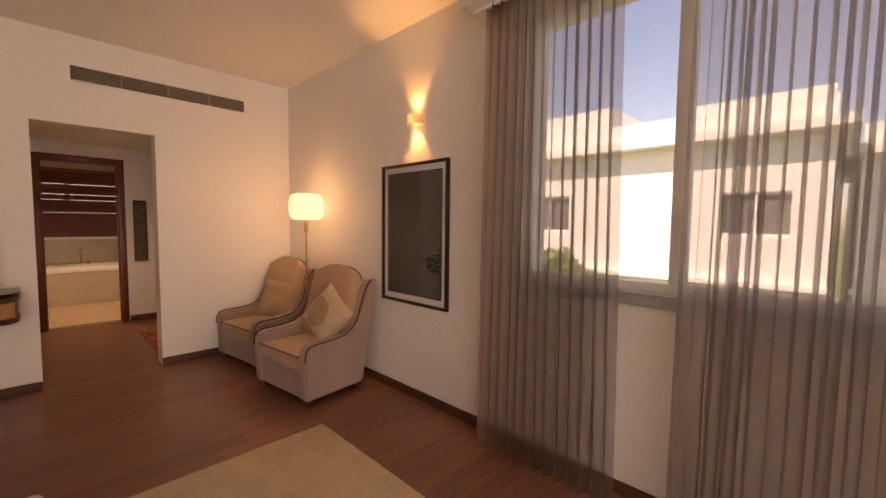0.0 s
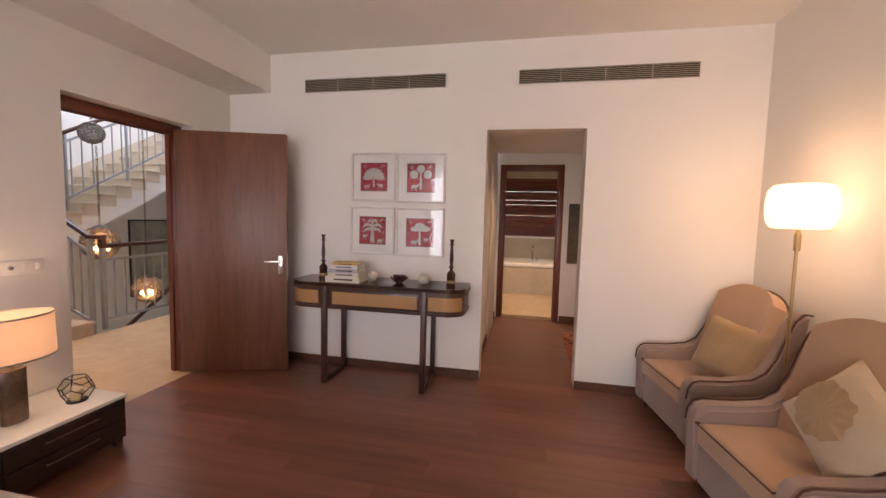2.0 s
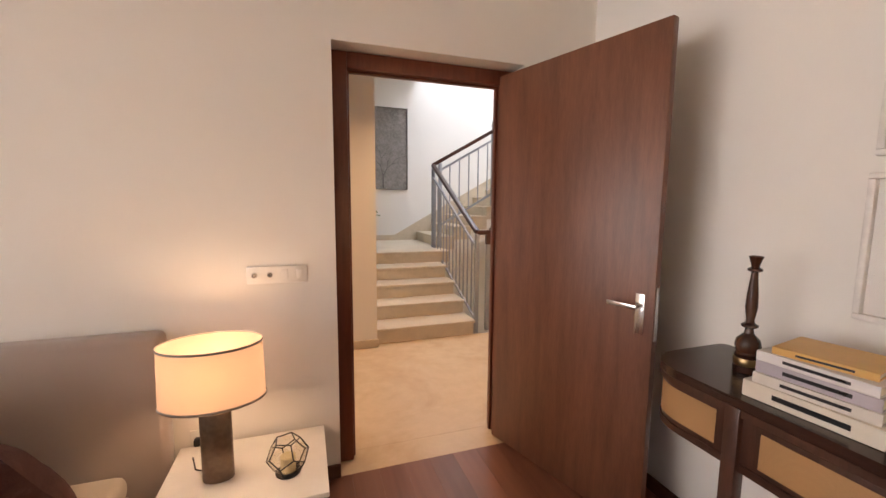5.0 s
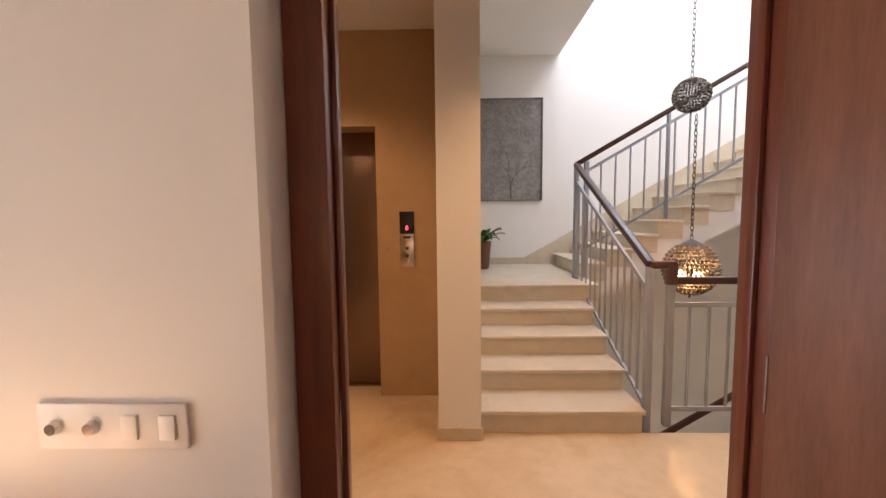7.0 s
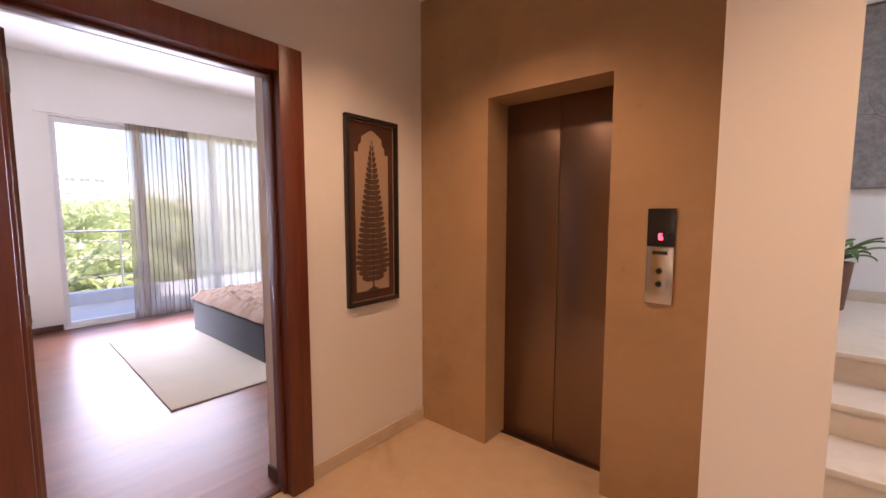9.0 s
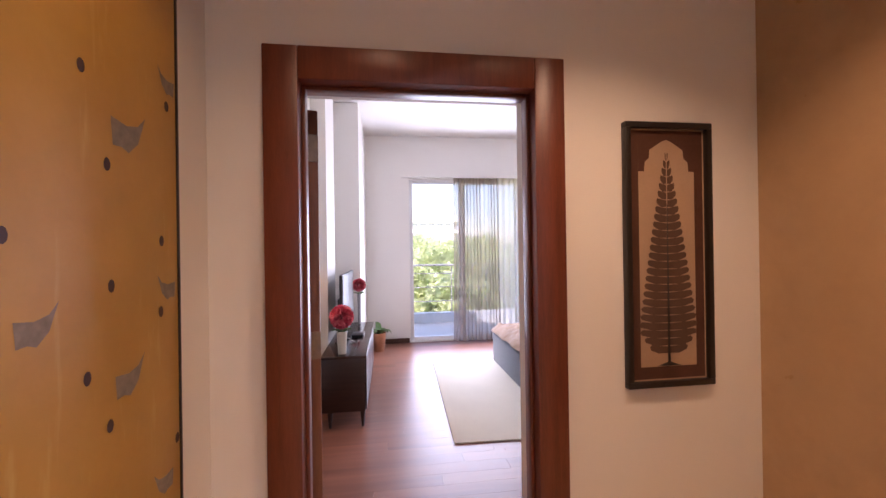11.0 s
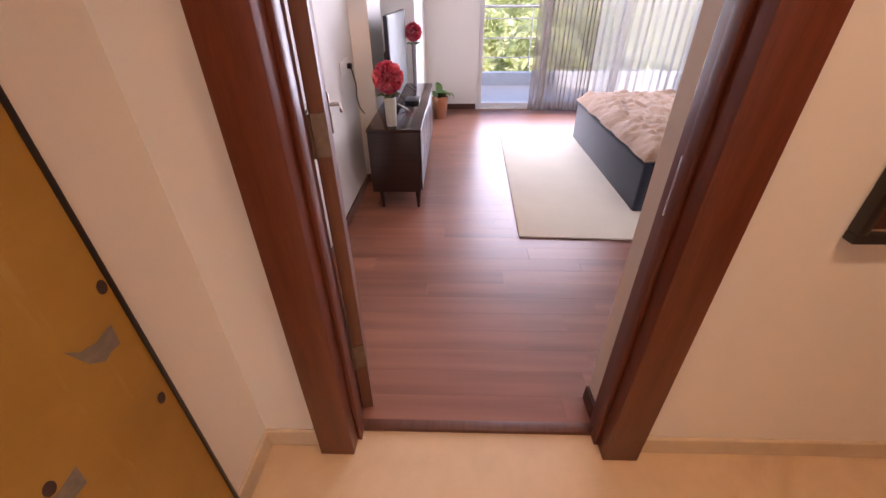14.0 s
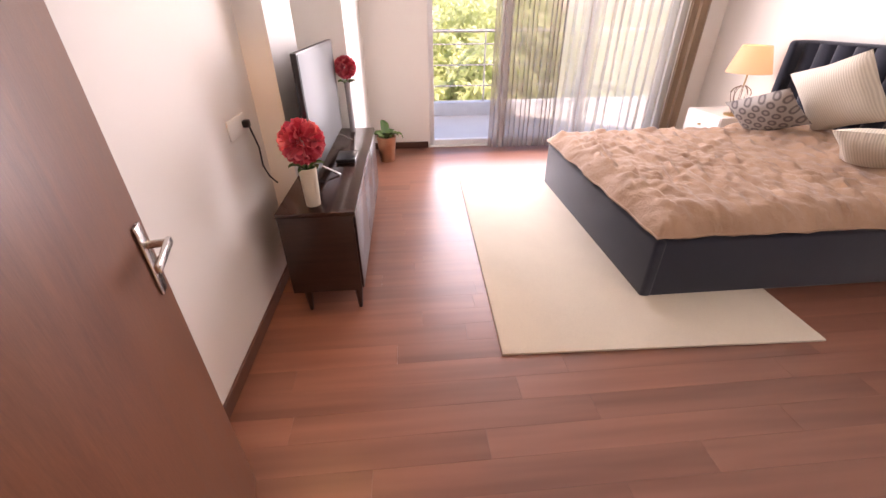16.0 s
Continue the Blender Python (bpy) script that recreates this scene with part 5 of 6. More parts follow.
for side in (-1, 1):
    for k in range(n):
        v = k / (n - 1)
        z = 0.155 + 0.80 * v
        half = 0.134 * (min(1, (v + 0.06) / 0.16) ** 0.5) * (1 - max(0, v - 0.08) / 0.93) ** 0.85 + 0.004
        dz = 0.020
        pts = [(0.002 * side, z - dz), (side * half * 0.55, z - dz * 1.05), (side * half * 0.95, z - dz * 0.3), (side * half, z + dz * 0.35), (side * half * 0.9, z + dz * 0.8), (side * half * 0.5, z + dz * 0.55), (0.002 * side, z + dz * 0.35)]
        fc = bm.faces.new([bm.verts.new((cx + a, y - 0.0012 - 0.00002 * (k % 2), b)) for a, b in (pts if side > 0 else pts[::-1])])
part("leaves", bm, FERNINK, fern, "grey brown feathered leaves")
bm = bmesh.new()
bm.faces.new([bm.verts.new((cx + a, y - 0.0022, b)) for a, b in ((-0.006, 0.085), (0.006, 0.085), (0.0015, 0.75), (-0.0015, 0.75))])
bm.faces.new([bm.verts.new((cx + a, y - 0.0024, b)) for a, b in ((-0.055, 0.083), (0.055, 0.083), (0.02, 0.094), (0.0, 0.102), (-0.02, 0.094))])
part("stem", bm, BLACKFRAME, fern, "black stem")
bm = bmesh.new()
for x0, x1, z0, z1 in ((ff, ff + 0.005, ff, fh - ff), (fw - ff - 0.005, fw - ff, ff, fh - ff), (ff + 0.005, fw - ff - 0.005, ff, ff + 0.005), (ff + 0.005, fw - ff - 0.005, fh - ff - 0.005, fh - ff)):
    box(bm, x0, x1, -0.0095, -0.008, z0, z1)
part("inner_line", bm, PARCH, fern)

# painted ochre panel
OCHRE = Mat("ochre_painted_board", (0.42, 0.22, 0.035), 0.5)
ov = OCHRE.coords()
OCHRE.colour(OCHRE.mix(OCHRE.ramp(OCHRE.noise(26, 4, OCHRE.coords((1, 1, 0.12)), 0.6), [(0.62, (0, 0, 0)), (0.80, (0.5, 0.5, 0.5))]), OCHRE.ramp(OCHRE.noise(2.5, 6, ov, 0.6), [(0.3, (0.36, 0.185, 0.022)), (0.7, (0.48, 0.265, 0.045))]), (0.58, 0.42, 0.14)))
OCHRE.bump(OCHRE.noise(40, 4, ov), 0.15, 0.003)
OCHRE = OCHRE.m
panel = thing("painted_panel", "tall ochre painted panel with scattered grey petals", "painting", pose(-1.905, LY, 0.02, 0, 0, 180) @ pose(0, 0, 0, 0, 0, 180) @ pose(-0.98, 0, 0))
part("board", slab(0, 0.98, -0.022, -0.002, 0, 2.6, 0.002), OCHRE, panel)
part("edge", slab(0.98, 0.99, -0.026, -0.002, 0, 2.6, 0.002), BLACKFRAME, panel, "dark brown edge strip")
PETALGREY = plain("grey_petal_paint", (0.20, 0.16, 0.12), 0.6, 0, 0.2, 40)
SEED = plain("dark_seed_paint", (0.05, 0.022, 0.02), 0.6, 0, 0.2, 40)
panel_marks = ((0.74, 1.753, -1, 1.25), (0.91, 1.945, 1, 0.8), (0.90, 1.366, 1, 0.85), (0.735, 1.165, -1, 1.05), (0.48, 1.335, -1, 0.9), (0.875, 0.838, 1, 0.9), (0.69, 0.68, 1, 0.9), (0.35, 1.0, 1, 1.1), (0.28, 1.62, -1, 1.0), (0.5, 2.15, 1, 1.0), (0.3, 0.45, -1, 1.0), (0.62, 0.35, 1, 1.0))
for px, pz, s, k in panel_marks:
    bm = bmesh.new()
    pts = [(-0.055, 0.05), (-0.03, 0.025), (0.005, 0.016), (0.05, 0.022), (0.045, -0.03), (0.02, -0.028), (0.0, -0.035), (-0.03, -0.01)]
    bm.faces.new([bm.verts.new((px + 0.022 + s * a * k, -0.0226, pz + b * k)) for a, b in (pts[::s])])
    bmesh.ops.recalc_face_normals(bm, faces=bm.faces)
    part("petal", bm, PETALGREY, panel, "grey painted petal")
for px, pz in ((0.593, 1.854), (0.91, 1.882), (0.666, 1.667), (0.877, 1.501), (0.675, 1.395), (0.87, 1.308), (0.60, 1.21), (0.666, 1.085), (0.945, 0.93), (0.692, 0.714), (0.93, 0.625), (0.42, 1.5), (0.3, 1.3), (0.5, 0.8)):
    bm = bmesh.new()
    disc(bm, px + 0.02, pz, 0.011, 0.015, -0.0228, 14)
    bmesh.ops.recalc_face_normals(bm, faces=bm.faces)
    part("seed", bm, SEED, panel, "dark painted seed")

# stairs
RISE, GO = 0.153, 0.319
stair = thing("staircase", "beige stone staircase turning up round an open well", "staircase", None, "", "structure")
X0, X1 = -4.70, STX
for k in range(4):
    y1 = -4.19 - GO * k
    part("step", slab(X0, X1, y1 - GO, y1, -0.1 if k == 0 else RISE * k - 0.05, RISE * (k + 1) - 0.03), STEPSTONE, stair)
    part("tread", slab(X0 - 0.015, X1, y1 - GO - 0.01, y1 + 0.018, RISE * (k + 1) - 0.03, RISE * (k + 1), 0.006), STEPSTONE, stair)
LZ = RISE * 5
YL = -4.19 - 4 * GO
YR = -5.95
part("half_landing", slab(-4.86, X1, -7.15, YL, LZ - 0.16, LZ - 0.03), STEPSTONE, stair)
part("tread", slab(-4.87, X1, -7.15, YL + 0.018, LZ - 0.03, LZ, 0.006), STEPSTONE, stair)
bm = bmesh.new()
prism(bm, [(-4.19, -0.25), (-4.19, 0.0), (YL, LZ - 0.2), (-7.0, LZ - 0.2), (-7.0, LZ - 0.42), (YL + 0.1, LZ - 0.42)], 1.03, Matrix.Translation((X0 + 0.01, 0, 0)) @ Matrix.Rotation(radians(90), 4, "Z") @ Matrix.Diagonal((1, -1, 1, 1)))
bmesh.ops.recalc_face_normals(bm, faces=bm.faces)
part("soffit", bm, WALL, stair, "white plastered underside")
R2, G2 = 0.150, 0.265
for k in range(14):
    x1 = -4.86 - G2 * k
    zt = LZ + R2 * (k + 1)
    part("step", slab(x1 - G2, x1, -7.15, YR, zt - R2 - 0.05, zt - 0.03), STEPSTONE, stair)
    part("tread", slab(x1 - G2 - 0.01, x1 + 0.018, -7.15, YR + 0.015, zt - 0.03, zt, 0.006), STEPSTONE, stair)
bm = bmesh.new()
xe = -4.86 - G2 * 14
prism(bm, [(-4.70, LZ - 0.42), (-4.86, LZ), (xe, LZ + R2 * 14 - 0.04), (xe, LZ + R2 * 14 - 0.45)], 1.17, Matrix.Translation((0, -7.13, 0)))
bmesh.ops.recalc_face_normals(bm, faces=bm.faces)
part("soffit", bm, WALL, stair, "white plastered underside")
bm = bmesh.new()
prism(bm, [(-4.45, LZ + 0.002), (-4.45, LZ + 0.09), (xe, LZ + R2 * 14 + 0.30), (xe, LZ + R2 * 14), (-4.86, LZ + 0.002)], 0.022, Matrix.Translation((0, -7.146, 0)))
bmesh.ops.recalc_face_normals(bm, faces=bm.faces)
part("wall_stringer", bm, STEPSTONE, stair, "stone skirting rising with the steps")
part("wall_skirting", slab(-4.45, X1, -7.149, -7.137, LZ, LZ + 0.09), STEPSTONE, stair)
# handrail of the lower flight in the well
low = thing("lower_railing", "dark wooden handrail of the lower flight down the well", "railing", None, "", "structure")
part("handrail", bar(bmesh.new(), (-5.3, -5.96, -1.32), (-7.9, -5.96, 0.266), 0.05, 0.06, 0.01), RAILWOOD, low, "dark wooden handrail")

# balustrade
rail = thing("stair_railing", "grey metal balustrade with a dark wooden handrail", "railing")


def post(x, y, z0, z1, w=0.045):
    part("post", slab(x - w / 2, x + w / 2, y - w / 2, y + w / 2, z0, z1, 0.004), RAILPAINT, rail)


RX = -4.765
YT = -5.90
zlo, zhi = 1.10, 1.955
part("handrail", bar(bmesh.new(), (RX, -4.28, zlo), (RX, YT, zhi), 0.055, 0.05, 0.012), RAILWOOD, rail, "dark wooden handrail")
part("handrail", bar(bmesh.new(), (RX, YT, zhi), (-8.7, YT, zhi + (8.7 + RX) * 0.57), 0.055, 0.05, 0.012), RAILWOOD, rail, "dark wooden handrail")
part("handrail", bar(bmesh.new(), (RX - 0.0, -4.28, zlo - 0.004), (-4.90, -4.28, zlo - 0.004), 0.055, 0.05, 0.012), RAILWOOD, rail, "dark wooden handrail")
part("handrail_block", slab(-4.93, -4.87, -4.31, -4.25, 0.965, zlo + 0.022, 0.008), RAILWOOD, rail, "dark wooden handrail turn")
part("handrail", bar(bmesh.new(), (-4.93, -4.28, 0.992), (-8.75, -4.28, 0.992), 0.055, 0.05, 0.012), RAILWOOD, rail, "dark wooden handrail")
post(RX, -4.28, -0.05, zlo - 0.02)
post(-4.90, -4.28, 0.0, 0.97)
post(RX, YT + 0.02, 0.5, zhi - 0.02)
post(RX - 0.11, YT, 0.6, zhi + 0.03)
part("rail", bar(bmesh.new(), (RX, -4.30, zlo - 0.17), (RX, YT, zhi - 0.17), 0.018, 0.03), RAILPAINT, rail)
part("rail", bar(bmesh.new(), (RX, -4.30, 0.13), (RX, YT, 0.80), 0.018, 0.03), RAILPAINT, rail)
nb = 13
for k in range(1, nb):
    v = k / nb
    yy = -4.30 + (YT + 4.30) * v
    part("baluster", slab(RX - 0.007, RX + 0.007, yy - 0.007, yy + 0.007, 0.13 + 0.67 * v, zlo - 0.17 + (zhi - zlo) * v), RAILPAINT, rail)
for off, zz in ((-0.13, 0), (-0.93, 0)):
    part("rail", bar(bmesh.new(), (RX - 0.11, YT, zhi + 0.06 + off), (-8.7, YT, zhi + (8.7 + RX) * 0.57 + off), 0.018, 0.03), RAILPAINT, rail)
for k in range(1, 26):
    xx = RX - 0.11 - 0.15 * k
    zt = zhi + 0.06 + (k * 0.15) / (8.7 + RX - 0.11) * ((8.7 + RX) * 0.57 - 0.06)
    part("baluster", slab(xx - 0.007, xx + 0.007, YT - 0.007, YT + 0.007, zt - 0.93, zt - 0.13), RAILPAINT, rail)
    if k % 6 == 0:
        post(xx + 0.07, YT, zt - 1.15, zt - 0.02, 0.032)
part("rail", bar(bmesh.new(), (-4.90, -4.28, 0.12), (-8.75, -4.28, 0.12), 0.018, 0.03), RAILPAINT, rail)
part("rail", bar(bmesh.new(), (-4.90, -4.28, 0.83), (-8.75, -4.28, 0.83), 0.018, 0.03), RAILPAINT, rail)
for k in range(1, 30):
    xx = -4.90 - 0.13 * k
    part("baluster", slab(xx - 0.007, xx + 0.007, -4.287, -4.273, 0.12, 0.83), RAILPAINT, rail)


# beaded globe pendants
BEAD = Mat("smoked_glass_beads", (0.30, 0.26, 0.22), 0.12, 0.35)
bead_info = BEAD.node("NewGeometry")
BEAD.colour(BEAD.ramp(bead_info.outputs["Random Per Island"], [(0.0, (0.07, 0.052, 0.04)), (0.6, (0.20, 0.155, 0.12)), (1.0, (0.46, 0.40, 0.34))]))
BEAD = BEAD.m
BEADFRAME = plain("dark_bronze_metal", (0.07, 0.05, 0.04), 0.45, 0.7)


def chain(bm, x, y, z0, z1, s=0.028):
    n = int((z1 - z0) / (s * 1.5))
    for k in range(n):
        z = z0 + (k + 0.5) * (z1 - z0) / n
        pts = []
        for j in range(9):
            a = 2 * math.pi * j / 8
            p = Vector((0.45 * s * math.cos(a), 0, s * math.sin(a)))
            if k % 2:
                p = Vector((0, p.x, p.z))
            pts.append(p + Vector((x, y, z)))
        tube(bm, pts, s * 0.13, 4)
    return bm


ball = bmesh.new()
bmesh.ops.create_icosphere(ball, subdivisions=1, radius=1)
BALL = ([v.co.copy() for v in ball.verts], [tuple(v.index for v in f.verts) for f in ball.faces])
ball.free()


def globe_pendant(m, r, squash, rows, label, lit, top):
    e = thing("beaded_pendant", label, "pendant lamp", m, "beaded pendants in the stairwell")
    verts, faces = [], []
    for k in range(rows):
        a = radians(-72 + 140 * k / (rows - 1))
        rr, zz = r * math.cos(a), r * squash * math.sin(a)
        n = max(8, int(2 * math.pi * rr / (r * 0.15)))
        for j in range(n):
            t = 2 * math.pi * j / n
            i = len(verts)
            verts += [(rr * math.cos(t) + r * 0.076 * p.x, rr * math.sin(t) + r * 0.076 * p.y, zz + r * 0.066 * p.z) for p in BALL[0]]
            faces += [tuple(i + q for q in f) for f in BALL[1]]
    me = bpy.data.meshes.new("bead_net")
    me.from_pydata(verts, [], faces)
    me.shade_smooth()
    me.materials.append(BEAD)
    net = new("bead_net", me)
    net.parent = e
    net["label"] = "rows of smoked glass beads"
    for k in range(rows - 1):
        a = radians(-72 + 140 * (k + 0.5) / (rows - 1))
        rr, zz = r * 0.985 * math.cos(a), r * squash * 0.985 * math.sin(a)
        part("hoop", tube(bmesh.new(), [(rr * math.cos(2 * math.pi * j / 24), rr * math.sin(2 * math.pi * j / 24), zz) for j in range(25)], r * 0.014, 4), BEADFRAME, e)
    part("cap", lathe(bmesh.new(), [(r * 0.42, r * squash * 0.86), (r * 0.44, r * squash * 0.93), (r * 0.3, r * squash * 1.02), (r * 0.1, r * squash * 1.12), (0.0, r * squash * 1.13)], 20), BEADFRAME, e, "bronze cap")
    part("finial", lathe(bmesh.new(), [(0.0, -r * squash * 1.17), (r * 0.05, -r * squash * 1.12), (r * 0.03, -r * squash * 1.04), (r * 0.25, -r * squash * 0.97), (r * 0.3, -r * squash * 0.93)], 14), BEADFRAME, e)
    part("chain", chain(bmesh.new(), 0, 0, r * squash * 1.1, top), BEADFRAME, e, "bronze link chain")
    if lit:
        for j in range(4):
            a = 2 * math.pi * j / 4 + 0.5
            part("candle_bulb", lathe(bmesh.new(), [(0.0, -0.10), (0.018, -0.09), (0.022, -0.06), (0.01, -0.03), (0.0, -0.02)], 10, (r * 0.4 * math.cos(a), r * 0.4 * math.sin(a), 0)), GLOWBULB, e, "warm glowing bulb")
    return e


PX, PY = -5.475, -5.12
globe_pendant(pose(PX, PY, 2.415), 0.140, 0.96, 13, "beaded smoked glass globe pendant hanging high in the stairwell", False, 3.9)
globe_pendant(pose(PX - 0.03, PY + 0.03, 0.96), 0.212, 1.04, 16, "lit beaded globe pendant on a long chain", True, 1.29)
globe_pendant(pose(-6.40, -5.35, 0.16), 0.20, 1.02, 16, "lit beaded globe pendant low in the stairwell", True, 5.5)
bulb("pendant_bulb_a", (PX - 0.03, PY + 0.03, 0.93), 4, 0.06, (1.0, 0.55, 0.22))
bulb("pendant_bulb_b", (-6.40, -5.35, 0.10), 6, 0.06, (1.0, 0.55, 0.22))

# grey tree picture on the stair wall
GREYTREE = Mat("grey_wash_canvas", (0.24, 0.22, 0.20), 0.8)
gv = GREYTREE.coords()
GREYTREE.colour(GREYTREE.mix(0.5, GREYTREE.ramp(GREYTREE.noise(5, 8, gv, 0.7), [(0.35, (0.15, 0.135, 0.125)), (0.65, (0.32, 0.29, 0.27))]), GREYTREE.ramp(GREYTREE.noise(26, 5, gv, 0.7), [(0.4, (0.17, 0.15, 0.14)), (0.62, (0.33, 0.31, 0.29))])))
GREYTREE = GREYTREE.m
tp = big_picture("tree_picture", pose(-3.745, -7.149, 1.635, 0, 0, 180), 0.945, 1.36, 0.014, 0, GREYTREE, "large grey picture of a bare tree on the stair wall", plain("grey_frame", (0.16, 0.14, 0.12), 0.5), MOUNT)
bm = bmesh.new()
rt = random.Random(21)


def branch(p, a, length, w, depth):
    q = (p[0] + length * math.sin(a), p[1] + length * math.cos(a))
    nx, nz = math.cos(a) * w / 2, -math.sin(a) * w / 2
    k = 0.62
    bm.faces.new([bm.verts.new((x, -0.0145, z)) for x, z in ((p[0] - nx, p[1] - nz), (p[0] + nx, p[1] + nz), (q[0] + nx * k, q[1] + nz * k), (q[0] - nx * k, q[1] - nz * k))])
    if depth > 0:
        for s in (-1, 1):
            branch(q, a + s * rt.uniform(0.2, 0.55), length * rt.uniform(0.65, 0.9), w * 0.62, depth - 1)


branch((0.52, 0.03), 0.0, 0.2, 0.022, 6)
bm.faces.ensure_lookup_table()
keep = [v for v in bm.verts if not (0.02 < v.co.x < 0.92 and 0.02 < v.co.z < 1.34)]
bmesh.ops.delete(bm, geom=keep, context="VERTS")
part("tree", bm, plain("dark_grey_ink", (0.08, 0.07, 0.065), 0.8), tp, "dark bare branches")

# potted plant on the half landing
LEAF = Mat("green_leaf", (0.06, 0.14, 0.03), 0.4)
lo2 = LEAF.node("ObjectInfo")
LEAF.colour(LEAF.mix(0.5, LEAF.ramp(LEAF.noise(18, 3, LEAF.coords((1, 1, 0.3))), [(0.3, (0.025, 0.085, 0.015)), (0.7, (0.12, 0.22, 0.05))]), LEAF.ramp(lo2.outputs["Random"], [(0.0, (0.03, 0.09, 0.02)), (1.0, (0.15, 0.24, 0.06))])))
LEAF = LEAF.m


def leaf_mesh(length, width, droop, seed):
    bm = bmesh.new()

    def f(u, v):
        w = width * math.sin(math.pi * min(1.0, 0.06 + 0.94 * v)) ** 0.7 * (1 if v < 0.97 else 0.3)
        r = length * v
        return Vector(((2 * u - 1) * w + 0.01 * math.sin(5 * v + seed), r * math.cos(droop * v * 0.6), r * math.sin(radians(68)) * (1 - 0.9 * droop * v * v) + 0.012 * abs(2 * u - 1)))
    return sheet(bm, 4, 9, f)


def pot_plant(m, pot, rt_, ht, n, length, width, label, seed):
    e = thing("potted_plant", label, "potted plant", m)
    part("pot", lathe(bmesh.new(), [(rt_ * 0.72, 0), (rt_ * 0.74, 0.004), (rt_, ht), (rt_ * 0.9, ht), (rt_ * 0.86, ht - 0.03), (0.0, ht - 0.03)], 24), pot, e, "tapered plant pot")
    r = random.Random(seed)
    for k in range(n):
        bm = leaf_mesh(length * r.uniform(0.6, 1.1), width * r.uniform(0.8, 1.2), r.uniform(0.35, 1.0), k)
        bmesh.ops.transform(bm, matrix=pose(0, 0, ht - 0.03, r.uniform(-12, 8), 0, 360 * k / n * 2.4 + r.uniform(-15, 15)), verts=bm.verts)
        part("leaf", bm, LEAF, e)
    return e


COPPERPOT = plain("brown_clay_pot", (0.16, 0.075, 0.04), 0.5)
pot_plant(pose(-3.83, -6.70, LZ), COPPERPOT, 0.13, 0.34, 22, 0.36, 0.035, "leafy green plant in a brown pot on the half landing", 8)
well = big_picture("well_picture", pose(-7.63, -7.149, -0.33, 0, 0, 180), 1.0, 1.55, 0.03, 0.0, plain("greenish_canvas", (0.30, 0.30, 0.24), 0.5, 0, 0.25, 4), "large framed pale picture low on the stairwell wall", BLACKFRAME, MOUNT)
single("wall_light", slab(-5.98, -5.92, -7.149, -7.12, 0.2, 0.3, 0.006), WHITE, "small white switch on the stairwell wall", "switch")
# all out of view; the third only goes with the added fill lamp
for x, y in ((-2.5, -3.95), (-4.2, -3.4), (-2.45, -3.05)):
    single("ceiling_spot", lathe(bmesh.new(), [(0.05, 0), (0.05, -0.004), (0.04, -0.006), (0.036, 0.0), (0.0, 0.0)], 20), WHITE, "unseen small round recessed ceiling spotlight", "ceiling light", pose(x, y, HL - 0.0005), "recessed landing spots")


# ---- second bedroom: things ----
tvu = thing("tv_cabinet", "long dark glossy wood television cabinet on tapered legs", "tv cabinet", pose(1.02, -2.755, 0.01))
part("carcass", slab(-0.79, 0.79, -0.175, 0.185, 0.13, 0.575, 0.004), DARKWOOD, tvu)
part("top", slab(-0.80, 0.80, -0.19, 0.188, 0.575, 0.598, 0.004), GLOSSWOOD, tvu, "polished dark top")
for k in range(3):
    part("door", slab(-0.78 + 0.522 * k, -0.78 + 0.522 * k + 0.516, -0.188, -0.175, 0.14, 0.57, 0.003), DARKWOOD, tvu)
for x in (-0.75, 0.75):
    for y in (-0.15, 0.12):
        part("leg", rod(bmesh.new(), (x, y, -0.01), (x, y, 0.13), 0.011, 0.024, 10), DARKWOOD, tvu)
tvs = thing("television", "flat black television on two thin feet on the cabinet", "television", pose(1.09, -2.712, 0.608))
SCREEN = Mat("black_tv_glass", (0.05, 0.048, 0.048), 0.42, spec=0.5)
SCREEN.b.inputs["IOR"].default_value = 1.35
SCREEN = SCREEN.m
part("bezel", slab(-0.53, 0.53, -0.008, 0.022, 0.06, 0.655, 0.004), BLACK, tvs)
part("screen", slab(-0.522, 0.522, -0.0115, -0.008, 0.068, 0.647, 0.001), SCREEN, tvs, "dark glossy screen")
part("back_shell", slab(-0.38, 0.38, 0.022, 0.06, 0.09, 0.42, 0.012), BLACK, tvs)
for x in (-0.36, 0.36):
    bm = bar(bmesh.new(), (x, 0.0, 0.06), (x, -0.10, 0.004), 0.016, 0.008)
    bar(bm, (x, 0.0, 0.06), (x, 0.09, 0.004), 0.016, 0.008)
    part("foot", bm, CHROME, tvs, "thin metal foot")

FLOWERRED = Mat("coral_red_petals", (0.62, 0.05, 0.07), 0.6)
FLOWERRED.b.inputs["Subsurface Weight"].default_value = 0.0
fi = FLOWERRED.node("NewGeometry")
FLOWERRED.colour(FLOWERRED.ramp(fi.outputs["Random Per Island"], [(0.0, (0.55, 0.04, 0.075)), (0.5, (0.76, 0.11, 0.15)), (1.0, (0.86, 0.26, 0.28))]))
FLOWERRED = FLOWERRED.m
VASE = plain("ivory_ceramic_vase", (0.62, 0.55, 0.42), 0.35, 0, 0.05)
VASE2 = plain("grey_glass_vase", (0.42, 0.40, 0.40), 0.2, 0, 0.05)


